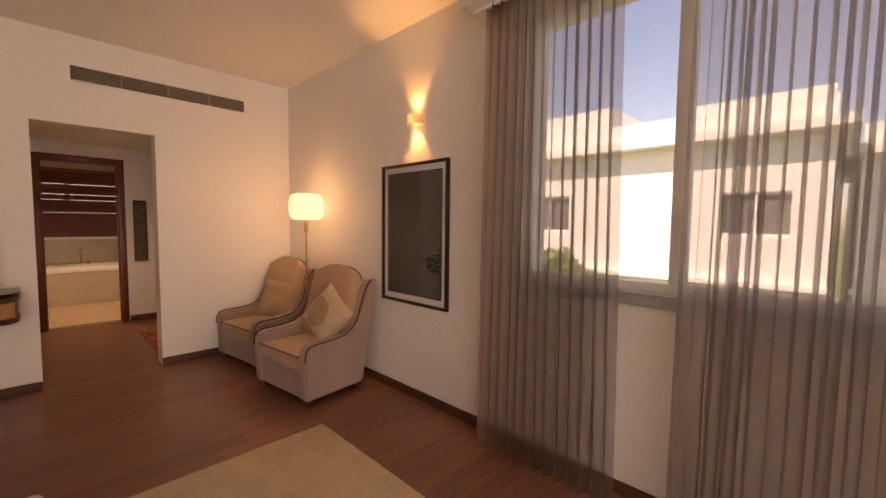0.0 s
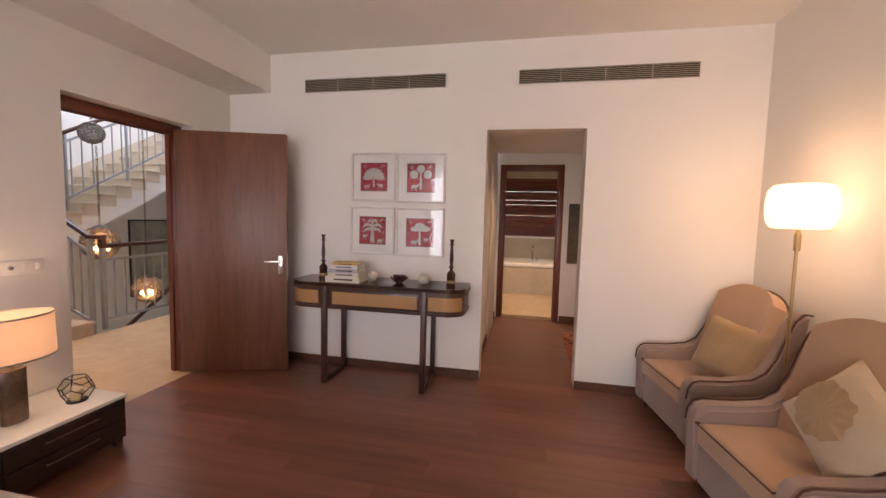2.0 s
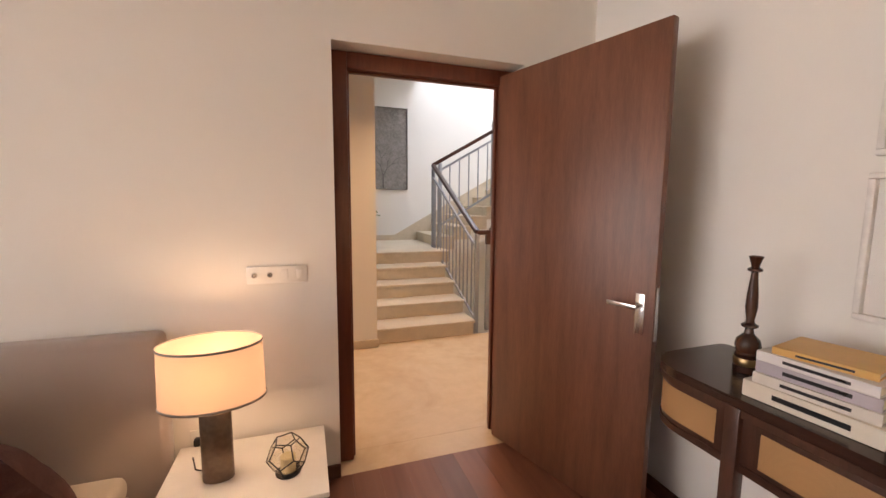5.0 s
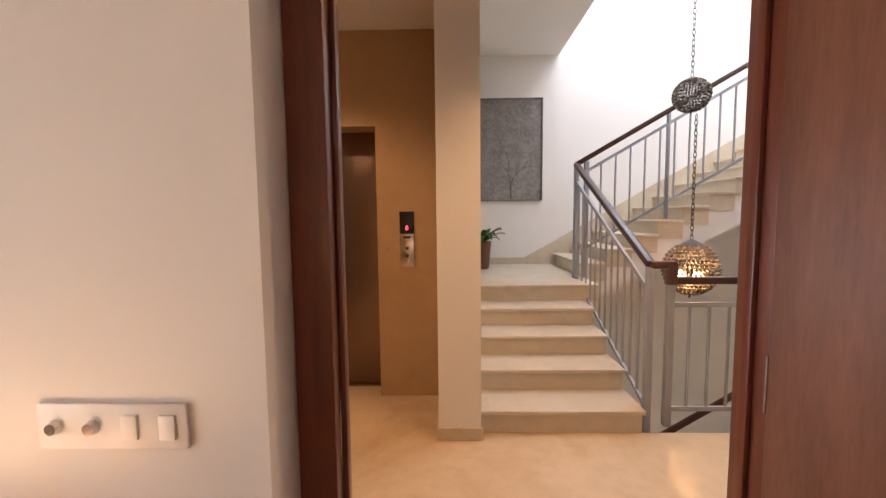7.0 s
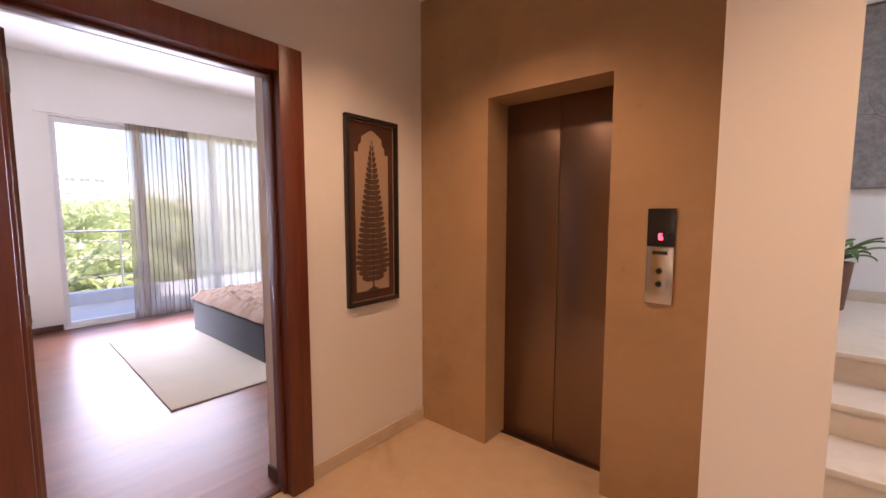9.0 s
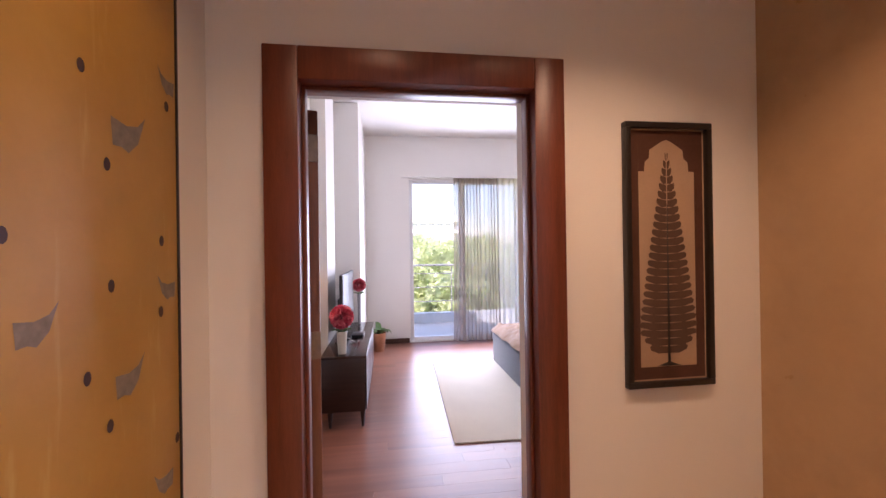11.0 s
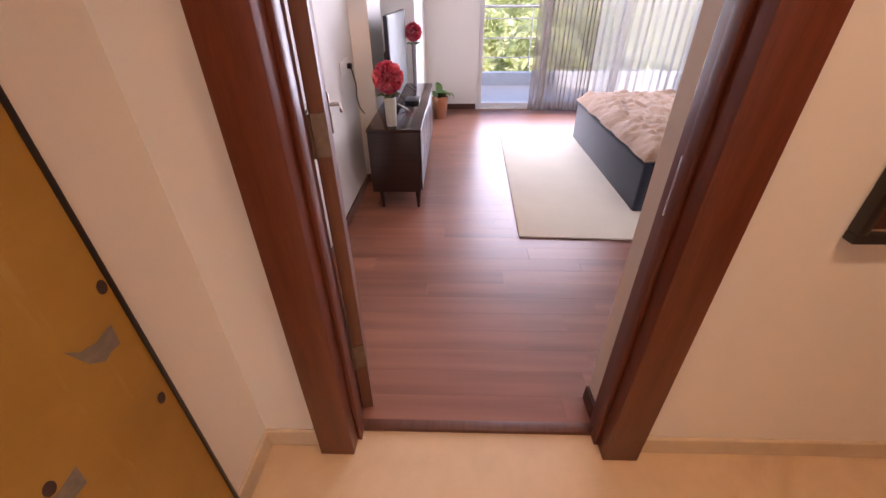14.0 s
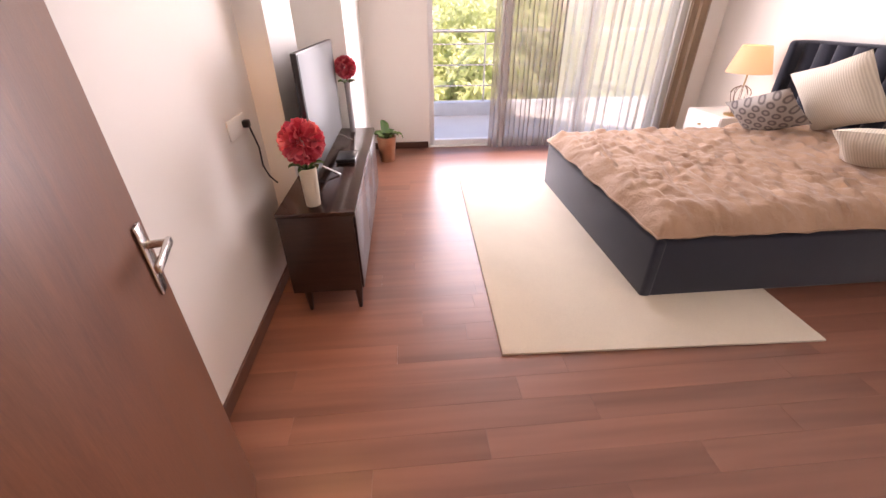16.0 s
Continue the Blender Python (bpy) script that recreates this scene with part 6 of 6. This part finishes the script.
def ruffle_ball(r, n, seed):
    bm = bmesh.new()
    rr = random.Random(seed)
    for k in range(n):
        z = 1 - 2 * (k + 0.5) / n
        a = k * 2.39996
        d = Vector((math.sqrt(1 - z * z) * math.cos(a), math.sqrt(1 - z * z) * math.sin(a), z))
        q = d.to_track_quat("Z", "Y").to_matrix().to_4x4() @ pose(0, 0, 0, 0, 0, rr.uniform(0, 360))
        ph = rr.uniform(0, 6)

        def f(u, v):
            x = (2 * u - 1) * r * 0.36 * (0.4 + 0.6 * v)
            return q @ Vector((x, r * 0.10 * math.sin(7 * u + ph) * v, r * (0.42 + 0.62 * v * (1 - 0.3 * (2 * u - 1) ** 2)) + 0.05 * r * math.sin(15 * u + ph) * v))
        sheet(bm, 7, 3, f)
    return bm


def flower_vase(m, vase, label, vh, vr, square, fr, seed):
    e = thing("flower_vase", label, "vase", m, "vases on the television cabinet")
    prof = [(vr * 0.82, 0), (vr * 0.84, 0.004), (vr, vh * 0.95), (vr, vh), (vr * 0.85, vh), (vr * 0.8, vh - 0.03), (0.0, vh - 0.03)]
    part("vase", lathe(bmesh.new(), prof, 20), vase, e)
    for k in range(5):
        a = 2 * math.pi * k / 5
        bm = leaf_mesh(fr * 0.9, 0.016, 0.7, k)
        bmesh.ops.transform(bm, matrix=pose(0, 0, vh - 0.03, 0, 0, math.degrees(a)), verts=bm.verts)
        part("leaf", bm, LEAF, e)
    part("stem", rod(bmesh.new(), (0, 0, 0.02), (0, 0, vh + fr * 1.1), 0.004), LEAF, e)
    bm = ruffle_ball(fr, 110, seed)
    bmesh.ops.transform(bm, matrix=Matrix.Translation((-0.01, 0, vh + fr * 1.25)), verts=bm.verts)
    part("blossom", bm, FLOWERRED, e, "ruffled coral red blossom")
    return e


flower_vase(pose(0.325, -2.735, 0.609), VASE, "ivory ceramic vase with a ruffled coral red flower", 0.19, 0.042, True, 0.1, 1)
flower_vase(pose(1.70, -2.785, 0.609), VASE2, "tall slim grey vase with a coral red flower", 0.37, 0.022, False, 0.078, 2)
single("set_top_box", slab(0.93, 1.12, -2.88, -2.76, 0.609, 0.635, 0.004), BLACK, "small flat black box under the television", "media box")
sock2 = thing("wall_socket", "white double wall socket with a black cable", "socket", pose(0.33, S - 0.12, 0.925))
part("plate", slab(0, 0.21, -0.009, 0, 0, 0.088, 0.003), WHITE, sock2)
part("plug", slab(0.15, 0.19, -0.04, -0.009, 0.025, 0.06, 0.008), BLACK, sock2)
part("cable", tube(bmesh.new(), [(0.17, -0.035, 0.03), (0.19, -0.05, -0.08), (0.21, -0.04, -0.18), (0.27, -0.04, -0.26), (0.31, -0.06, -0.315)], 0.0045, 6), BLACK, sock2)
sconce(pose(0.18, S - 0.121, 2.165), "lit half round up and down wall sconce by the door")
COPPER = plain("copper_pot_metal", (0.45, 0.24, 0.14), 0.35, 0.8, 0.1)
pot_plant(pose(2.81, -2.985, 0), COPPER, 0.105, 0.27, 16, 0.20, 0.045, "small leafy green plant in a copper pot", 12)

RUG2 = fabric("ivory_rug_pile", (0.62, 0.55, 0.44), 260, 0.05, 0.8)
single("rug", slab(0, 2.36, -1.63, 0, 0, 0.014, 0.005), RUG2, "ivory rug under the upholstered bed", "rug", pose(-0.18, -3.617, 0, 0, 0, -2))

# upholstered bed
NAVY = fabric("charcoal_blue_velvet", (0.022, 0.025, 0.038), 500, 0.10, 0.3, 0.35)
bed2 = thing("bed", "charcoal velvet bed with a channelled headboard and rumpled blush duvet", "bed", pose(1.095, -4.50, 0))
BX, BL = 0.91, 2.12


def bed_rail(x0, x1, y0, y1):
    return slab(x0, x1, y0, y1, 0.0, 0.375, 0.022, 3)


part("foot_rail", bed_rail(-BX, BX, -0.07, 0.0), NAVY, bed2, "charcoal velvet foot rail")
part("side_rail", bed_rail(-BX + 0.003, -BX + 0.07, -BL, -0.03), NAVY, bed2)
part("side_rail", bed_rail(BX - 0.07, BX - 0.003, -BL, -0.03), NAVY, bed2)
part("mattress", slab(-BX + 0.075, BX - 0.075, -BL, -0.075, 0.12, 0.43, 0.05, 3), SHEETS, bed2)
part("headboard_frame", slab(-BX - 0.02, BX + 0.02, -BL - 0.10, -BL - 0.02, 0.0, 1.20, 0.03, 3), NAVY, bed2, "charcoal velvet headboard")
for k in range(12):
    w = (2 * BX) / 12
    x0 = -BX + w * k
    bm = bmesh.new()
    sheet(bm, 8, 2, lambda u, v, x0=x0, w=w: Vector((x0 + w * u, -BL - 0.02 + 0.045 * math.sin(math.pi * u) ** 0.6, 0.36 + 0.82 * v)))
    bmesh.ops.recalc_face_normals(bm, faces=bm.faces)
    part("channel", bm, NAVY, bed2, "padded vertical channel")
for s in (-1, 1):
    mm = pose(s * (BX + 0.0), -BL - 0.03, 0.2, 0, 0, s * 12)
    part("wing", slab(-0.035, 0.035, -0.02, 0.16, 0, 1.0, 0.03, 3, mm), NAVY, bed2)
BLUSH = Mat("blush_duvet_cotton", (0.55, 0.36, 0.27), 0.85, spec=0.2)
bv = BLUSH.coords()
BLUSH.colour(BLUSH.ramp(BLUSH.noise(4, 4, bv), [(0.3, (0.31, 0.185, 0.115)), (0.7, (0.40, 0.25, 0.16))]))
BLUSH.bump(BLUSH.noise(16, 5, bv, 0.6, 0.8), 0.5, 0.02)
BLUSH.b.inputs["Sheen Weight"].default_value = 0.25
BLUSH = BLUSH.m


def duvet(u, v):
    sway = 0.018 * noise.noise(Vector((v * 9, u * 9, 3)))
    a = (-BX - 0.012 + (2 * BX + 0.024) * u) + sway * (1 if u > 0.5 else -1) * (abs(u - 0.5) * 2) ** 6
    b = 0.014 - (BL + 0.0) * v + 0.02 * noise.noise(Vector((u * 9, v * 3, 6))) * (1 - v) ** 8
    eu = min(u, 1 - u) * 2 * BX
    ev = v * BL
    edge = min(1.0, min(eu / 0.16, (ev + 0.001) / 0.16))
    drop = (1 - edge) ** 2
    puff = 0.085 * max(0.0, min(1.0, (-b - 1.55) / 0.3)) * edge * (0.75 + 0.25 * abs(math.sin(3.2 * a)))
    w1 = noise.noise(Vector((a * 4.2, b * 9, 0))) * 0.022 + noise.noise(Vector((a * 13, b * 22, 4))) * 0.016
    w2 = abs(noise.noise(Vector((a * 6 + 2 * noise.noise(Vector((b * 3, a * 2, 1))), b * 14, 9)))) * 0.042
    return Vector((a, b, max(0.392, 0.505 - 0.105 * drop + (w1 + w2) * (0.3 + 0.7 * edge) + puff)))


bm = sheet(bmesh.new(), 130, 130, duvet)
bmesh.ops.reverse_faces(bm, faces=bm.faces)
bmesh.ops.solidify(bm, geom=bm.faces, thickness=0.012)
bmesh.ops.recalc_face_normals(bm, faces=bm.faces)
dv = thing("duvet", "rumpled blush pink duvet spread over the bed", "duvet", pose(1.095, -4.50, 0))
part("cover", bm, BLUSH, dv)
for edge in ([duvet(k / 60, 0.0) for k in range(61)], [duvet(0.0, k / 60) for k in range(61)], [duvet(1.0, k / 60) for k in range(61)]):
    part("seam", tube(bmesh.new(), edge, 0.006, 6), BLUSH, dv, "stitched edge seam")
CREAMRIB = Mat("cream_ribbed_cloth", (0.60, 0.52, 0.40), 0.9)
cw = CREAMRIB.node("TexWave", Scale=22)
CREAMRIB.link(CREAMRIB.coords(), cw.inputs["Vector"])
CREAMRIB.colour(CREAMRIB.ramp(cw.outputs["Fac"], [(0.2, (0.60, 0.54, 0.44)), (0.8, (0.72, 0.66, 0.55))]))
CREAMRIB.bump(cw.outputs["Fac"], 0.4, 0.004)
CREAMRIB = CREAMRIB.m
single("cushion", pillow(bmesh.new(), 0.52, 0.52, 0.18, seed=15), CREAMRIB, "cream ribbed square cushion against the headboard", "cushion", pose(1.28, -6.38, 0.88, -26, 24, 8))
single("cushion", pillow(bmesh.new(), 0.52, 0.42, 0.16, seed=16), CREAMRIB, "cream cushion lying on the duvet", "cushion", pose(0.60, -6.14, 0.69, -54, 8, 28))
TRELLIS = Mat("grey_trellis_print", (0.2, 0.18, 0.17), 0.85)
tvo = TRELLIS.node("TexVoronoi", Scale=13, Randomness=0.0)
tmap = TRELLIS.node("Mapping")
tmap.inputs["Rotation"].default_value, tmap.inputs["Scale"].default_value = (0, radians(45), 0), (1, 0.02, 1)
TRELLIS.link(TRELLIS.node("TexCoord").outputs["Object"], tmap.inputs["Vector"])
TRELLIS.link(tmap.outputs[0], tvo.inputs["Vector"])
TRELLIS.colour(TRELLIS.ramp(tvo.outputs["Distance"], [(0.16, (0.30, 0.27, 0.25)), (0.24, (0.13, 0.115, 0.11)), (0.36, (0.15, 0.13, 0.125)), (0.44, (0.36, 0.33, 0.30))]))
TRELLIS.bump(TRELLIS.noise(300, 2, TRELLIS.coords()), 0.3, 0.002)
TRELLIS = TRELLIS.m
single("cushion", pillow(bmesh.new(), 0.50, 0.38, 0.15, seed=17), TRELLIS, "grey trellis patterned cushion on the bed", "cushion", pose(1.58, -6.14, 0.70, -42, 22, 14))
ns2 = thing("nightstand", "white bedside table beside the upholstered bed", "nightstand", pose(2.43, -6.48, 0))
part("body", slab(-0.26, 0.26, -0.24, 0.22, 0.08, 0.52, 0.006), WHITE, ns2)
part("drawer", slab(-0.25, 0.25, 0.22, 0.234, 0.30, 0.51, 0.004), WHITE, ns2)
part("knob", rod(bmesh.new(), (0, 0.234, 0.405), (0, 0.256, 0.405), 0.012, None, 12), BRASS, ns2)
for x in (-0.22, 0.22):
    for y in (-0.2, 0.18):
        part("leg", rod(bmesh.new(), (x, y, 0), (x, y, 0.08), 0.012, 0.016), BRASS, ns2)
tl2 = thing("table_lamp", "lit bedside lamp with a wire cage base and cream shade", "table lamp", pose(2.28, -6.45, 0.521))
part("foot", lathe(bmesh.new(), [(0.085, 0), (0.085, 0.012), (0.07, 0.018), (0.0, 0.02)], 24), BRASS, tl2)
for k in range(10):
    a = 2 * math.pi * k / 10
    part("cage_wire", tube(bmesh.new(), [(r * math.cos(a), r * math.sin(a), z) for r, z in ((0.02, 0.018), (0.035, 0.05), (0.075, 0.16), (0.088, 0.21), (0.07, 0.245), (0.02, 0.275))], 0.0035, 5), PEWTER, tl2)
part("stem", rod(bmesh.new(), (0, 0, 0.27), (0, 0, 0.46), 0.007), BRASS, tl2)
bm = lathe(bmesh.new(), [(0.19, 0.39), (0.12, 0.62)], 32)
for f in [f for f in bm.faces if len(f.verts) > 4]:
    bm.faces.remove(f)
bmesh.ops.solidify(bm, geom=bm.faces, thickness=0.003)
part("shade", bm, LITSHADE, tl2, "glowing cream tapered shade")

# curtains and balcony window
window_frame("window_4", "white framed sliding balcony door", (-6.25, -3.48, 0.01, 2.63), E + 0.06, "y", 0.07, 0.06, (-4.35, -5.3))
CX = E - 0.13
curtain("sheer_curtain", (CX, -4.18), (CX, -4.92), 0.02, 2.63, 13, 0.045, SHEER3, "taupe sheer curtain gathered beside the balcony door", 21, 0.06, "bedroom curtains")
curtain("sheer_curtain", (CX - 0.02, -4.90), (CX - 0.02, -6.22), 0.02, 2.63, 13, 0.045, SHEER2, "white sheer curtain over the balcony door", 22, 0.02, "bedroom curtains")
curtain("drape", (CX, -6.20), (CX, -6.46), 0.02, 2.63, 3, 0.04, DRAPE, "taupe drape gathered at the window corner", 23, 0.0, "bedroom curtains")
single("curtain_track", slab(CX - 0.03, CX + 0.02, -6.5, -3.35, 2.63, 2.645), WHITE, "white curtain track over the balcony door", "curtain track")

# ---- balcony and outside ----
BALC = plain("pale_blue_grey_paint", (0.42, 0.47, 0.52), 0.6, 0, 0.08)
setting("balcony_floor", slab(E + 0.2, 5.0, -7.2, 2.4, -0.15, 0.0), stone("pale_balcony_tile", (0.50, 0.50, 0.48), (0.42, 0.42, 0.41), 0.45, 3), "pale tiled balcony floor", "floor")
setting("balcony_parapet", slab(4.88, 5.05, -7.2, 2.4, -0.15, 0.20, 0.01), BALC, "low grey blue balcony kerb", "parapet")
br = thing("balcony_railing", "steel balcony railing with thin horizontal bars", "railing")
for z, r in ((1.17, 0.022), (1.0, 0.010), (0.72, 0.010), (0.43, 0.010)):
    part("bar", rod(bmesh.new(), (4.95, -7.15, z), (4.95, 2.35, z), r, None, 8), CHROME, br)
for k in range(8):
    part("post", rod(bmesh.new(), (4.95, -7.1 + 1.34 * k, 0.20), (4.95, -7.1 + 1.34 * k, 1.17), 0.016, None, 8), CHROME, br)
GRASS = plain("dry_green_ground", (0.17, 0.20, 0.08), 0.95, 0, 0.35, 0.4)
setting("ground", slab(-700, 700, -700, 700, -3.9, -3.5), GRASS, "grassy ground below the house", "ground")
FOLIAGE = Mat("bright_foliage", (0.08, 0.12, 0.03), 0.6)
fg = FOLIAGE.node("NewGeometry")
FOLIAGE.colour(FOLIAGE.ramp(fg.outputs["Random Per Island"], [(0.0, (0.15, 0.20, 0.09)), (0.5, (0.28, 0.33, 0.16)), (1.0, (0.46, 0.47, 0.28))]))
ft, fmx = FOLIAGE.node("BsdfTranslucent"), FOLIAGE.node("MixShader")
ft.inputs["Color"].default_value, fmx.inputs[0].default_value = (0.66, 0.72, 0.40, 1), 0.6
FOLIAGE.link(FOLIAGE.b.outputs[0], fmx.inputs[1])
FOLIAGE.link(ft.outputs[0], fmx.inputs[2])
FOLIAGE.link(fmx.outputs[0], FOLIAGE.t.nodes["Material Output"].inputs["Surface"])
FOLIAGE = FOLIAGE.m
BARK = plain("grey_bark", (0.14, 0.10, 0.07), 0.9, 0, 0.3, 20)


def crown_mesh(r, h, n, size, seed):
    rr = random.Random(seed)
    verts, faces = [], []
    for k in range(n):
        d = Vector((rr.gauss(0, 1), rr.gauss(0, 1), rr.gauss(0, 1))).normalized()
        lump = 0.75 + 0.35 * noise.noise(d * 2.2 + Vector((seed, 0, 0)))
        p = Vector((d.x * r, d.y * r, d.z * h)) * lump * rr.uniform(0.55, 1.0) ** 0.5
        q = Euler((rr.uniform(0, 6.3), rr.uniform(0, 6.3), rr.uniform(0, 6.3))).to_matrix()
        s = size * rr.uniform(0.6, 1.3)
        i = len(verts)
        for c in ((-0.35, -0.9, 0), (0.35, -0.9, 0), (0.45, 0.1, 0.1), (0.0, 1.0, 0), (-0.45, 0.1, 0.1)):
            verts.append(p + q @ (Vector(c) * s))
        faces.append((i, i + 1, i + 2, i + 3, i + 4))
    me = bpy.data.meshes.new("crown")
    me.from_pydata(verts, [], faces)
    me.materials.append(FOLIAGE)
    return me


def tree(x, y, trunk, r, h, seed, label):
    e = thing("tree", label, "tree", pose(x, y, -3.5), "garden trees")
    bm = tube(bmesh.new(), [(0, 0, 0), (0.05, 0.02, trunk * 0.5), (0.0, 0.05, trunk + h * 0.3)], 0.14, 8, 0.45)
    for k in range(5):
        a = k * 1.3 + seed
        tube(bm, [(0.02, 0.03, trunk * (0.6 + 0.06 * k)), (0.5 * r * math.cos(a), 0.5 * r * math.sin(a), trunk + h * 0.35), (0.8 * r * math.cos(a), 0.8 * r * math.sin(a), trunk + h * 0.7)], 0.06, 6, 0.4)
    part("trunk", bm, BARK, e)
    c = new("crown", crown_mesh(r, h, 2600, 0.15, seed))
    c.parent = e
    c.location = (0, 0, trunk + h * 0.75)
    return e


rg = random.Random(31)
for k, (x, y, tr, r, h) in enumerate(((9.5, -3.0, 1.6, 1.5, 1.5), (10.5, -5.6, 1.7, 1.7, 1.5), (9.0, -8.0, 1.4, 1.6, 1.4), (13.5, -4.0, 1.9, 2.0, 1.6), (14, -8.5, 2.0, 2.2, 1.7), (19, -3.2, 2.2, 2.6, 1.9), (20, -7.0, 2.3, 2.8, 2.0), (26, -10.5, 2.6, 3.0, 2.2), (10.0, -0.4, 1.6, 1.7, 1.5), (11.0, 2.6, 1.8, 1.8, 1.6), (16, 0.5, 2.0, 2.4, 1.8), (30, -5, 2.8, 3.4, 2.2), (36, -9, 2.8, 3.4, 2.2), (42, -4, 3.0, 3.6, 2.4), (45, -13, 3.0, 3.6, 2.4), (55, -8, 3.2, 4.0, 2.6))):
    tree(x, y, tr, r, h, k + 1, "sunlit leafy green garden tree")
tree(-4.6, 8.6, 2.4, 1.1, 1.2, 40, "small green tree beside the white house")

# houses
HOUSEWHITE = paint("sunlit_house_paint", (0.86, 0.83, 0.78))
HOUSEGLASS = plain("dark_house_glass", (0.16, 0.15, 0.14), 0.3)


# house glass for distant buildings, the haze of distance put into its paler colour
FARGLASS = plain("haze_faded_glass", (0.42, 0.43, 0.42), 0.4)


def house(name, label, m, w, d, h, windows, storeys, extra=()):
    """A flat roofed house whose front faces -y; windows are (x0, x1, z0, z1)."""
    e = thing(name, label, "house", m)
    front, cols, at = bmesh.new(), sorted({(a, b) for a, b, lo, hi in windows}), 0.0
    for a, b in cols:
        box(front, at, a, 0, 0.25, 0, h)
        zz = 0.0
        for lo, hi in sorted((lo, hi) for a2, b2, lo, hi in windows if a2 == a):
            box(front, a, b, 0, 0.25, zz, lo)
            zz = hi
        box(front, a, b, 0, 0.25, zz, h)
        at = b
    box(front, at, w, 0, 0.25, 0, h)
    part("wall", front, HOUSEWHITE, e)
    part("wall", slab(0, w, 0.25, d, 0, h), HOUSEWHITE, e)
    part("roof", slab(-0.35, w + 0.35, -0.45, d + 0.3, h, h + 0.22), HOUSEWHITE, e, "flat roof slab with overhang")
    part("parapet", slab(0, w, 0, 0.15, h + 0.22, h + 0.75), HOUSEWHITE, e)
    for x0, x1, z0, z1 in windows:
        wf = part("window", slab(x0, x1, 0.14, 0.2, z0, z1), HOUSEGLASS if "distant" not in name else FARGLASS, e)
        bm = slab(x0, x1, 0.05, 0.13, z0, z0 + 0.07)
        box(bm, x0, x1, 0.05, 0.13, z1 - 0.07, z1)
        box(bm, (x0 + x1) / 2 - 0.04, (x0 + x1) / 2 + 0.04, 0.05, 0.13, z0 + 0.07, z1 - 0.07)
        part("window_frame", bm, HOUSEWHITE, wf)
    for k in range(1, storeys):
        part("ledge", slab(-0.1, w + 0.1, -0.25, 0.0, h * k / storeys, h * k / storeys + 0.12), HOUSEWHITE, e)
    for x0, x1, y0, y1, z0, z1 in extra:
        part("roof_block", slab(x0, x1, y0, y1, z0, z1), HOUSEWHITE, e)
    return e


house("neighbour_house", "sunlit white flat roofed house next door", pose(-9.5, 12, -3.5), 9.35, 8, 6.95, [(7.4, 8.7, 4.65, 5.7), (2.0, 3.4, 4.65, 5.8), (7.4, 8.7, 1.2, 2.6), (2.0, 3.4, 1.2, 2.6)], 2, ((6.6, 9.3, 0.2, 5.0, 7.17, 7.95), (0.3, 4.5, 0.4, 5.0, 7.17, 8.4)))
house("neighbour_house", "sunlit white flat roofed house next door", pose(0.3, 14, -3.5), 9, 8, 6.6, [(2.0, 3.4, 4.3, 5.6), (5.5, 7, 4.3, 5.6), (2.0, 3.4, 1.0, 2.4)], 2)
wins = [(1.2 + 2.4 * a, 2.9 + 2.4 * a, 1.0 + 3.2 * b, 2.9 + 3.2 * b) for a in range(6) for b in range(4)]
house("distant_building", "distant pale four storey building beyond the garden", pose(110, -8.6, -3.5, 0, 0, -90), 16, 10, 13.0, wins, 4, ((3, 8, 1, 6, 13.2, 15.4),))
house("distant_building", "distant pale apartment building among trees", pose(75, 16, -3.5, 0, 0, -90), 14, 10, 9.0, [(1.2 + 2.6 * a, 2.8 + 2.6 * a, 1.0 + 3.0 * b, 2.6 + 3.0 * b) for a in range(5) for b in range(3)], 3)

# ---- floor pieces ----
planks(floor1, W, E, S, N, 0.14, 1.3, 3)
planks(floor3, -1.557, E, RS, S - 0.12, 0.125, 1.25, 5)
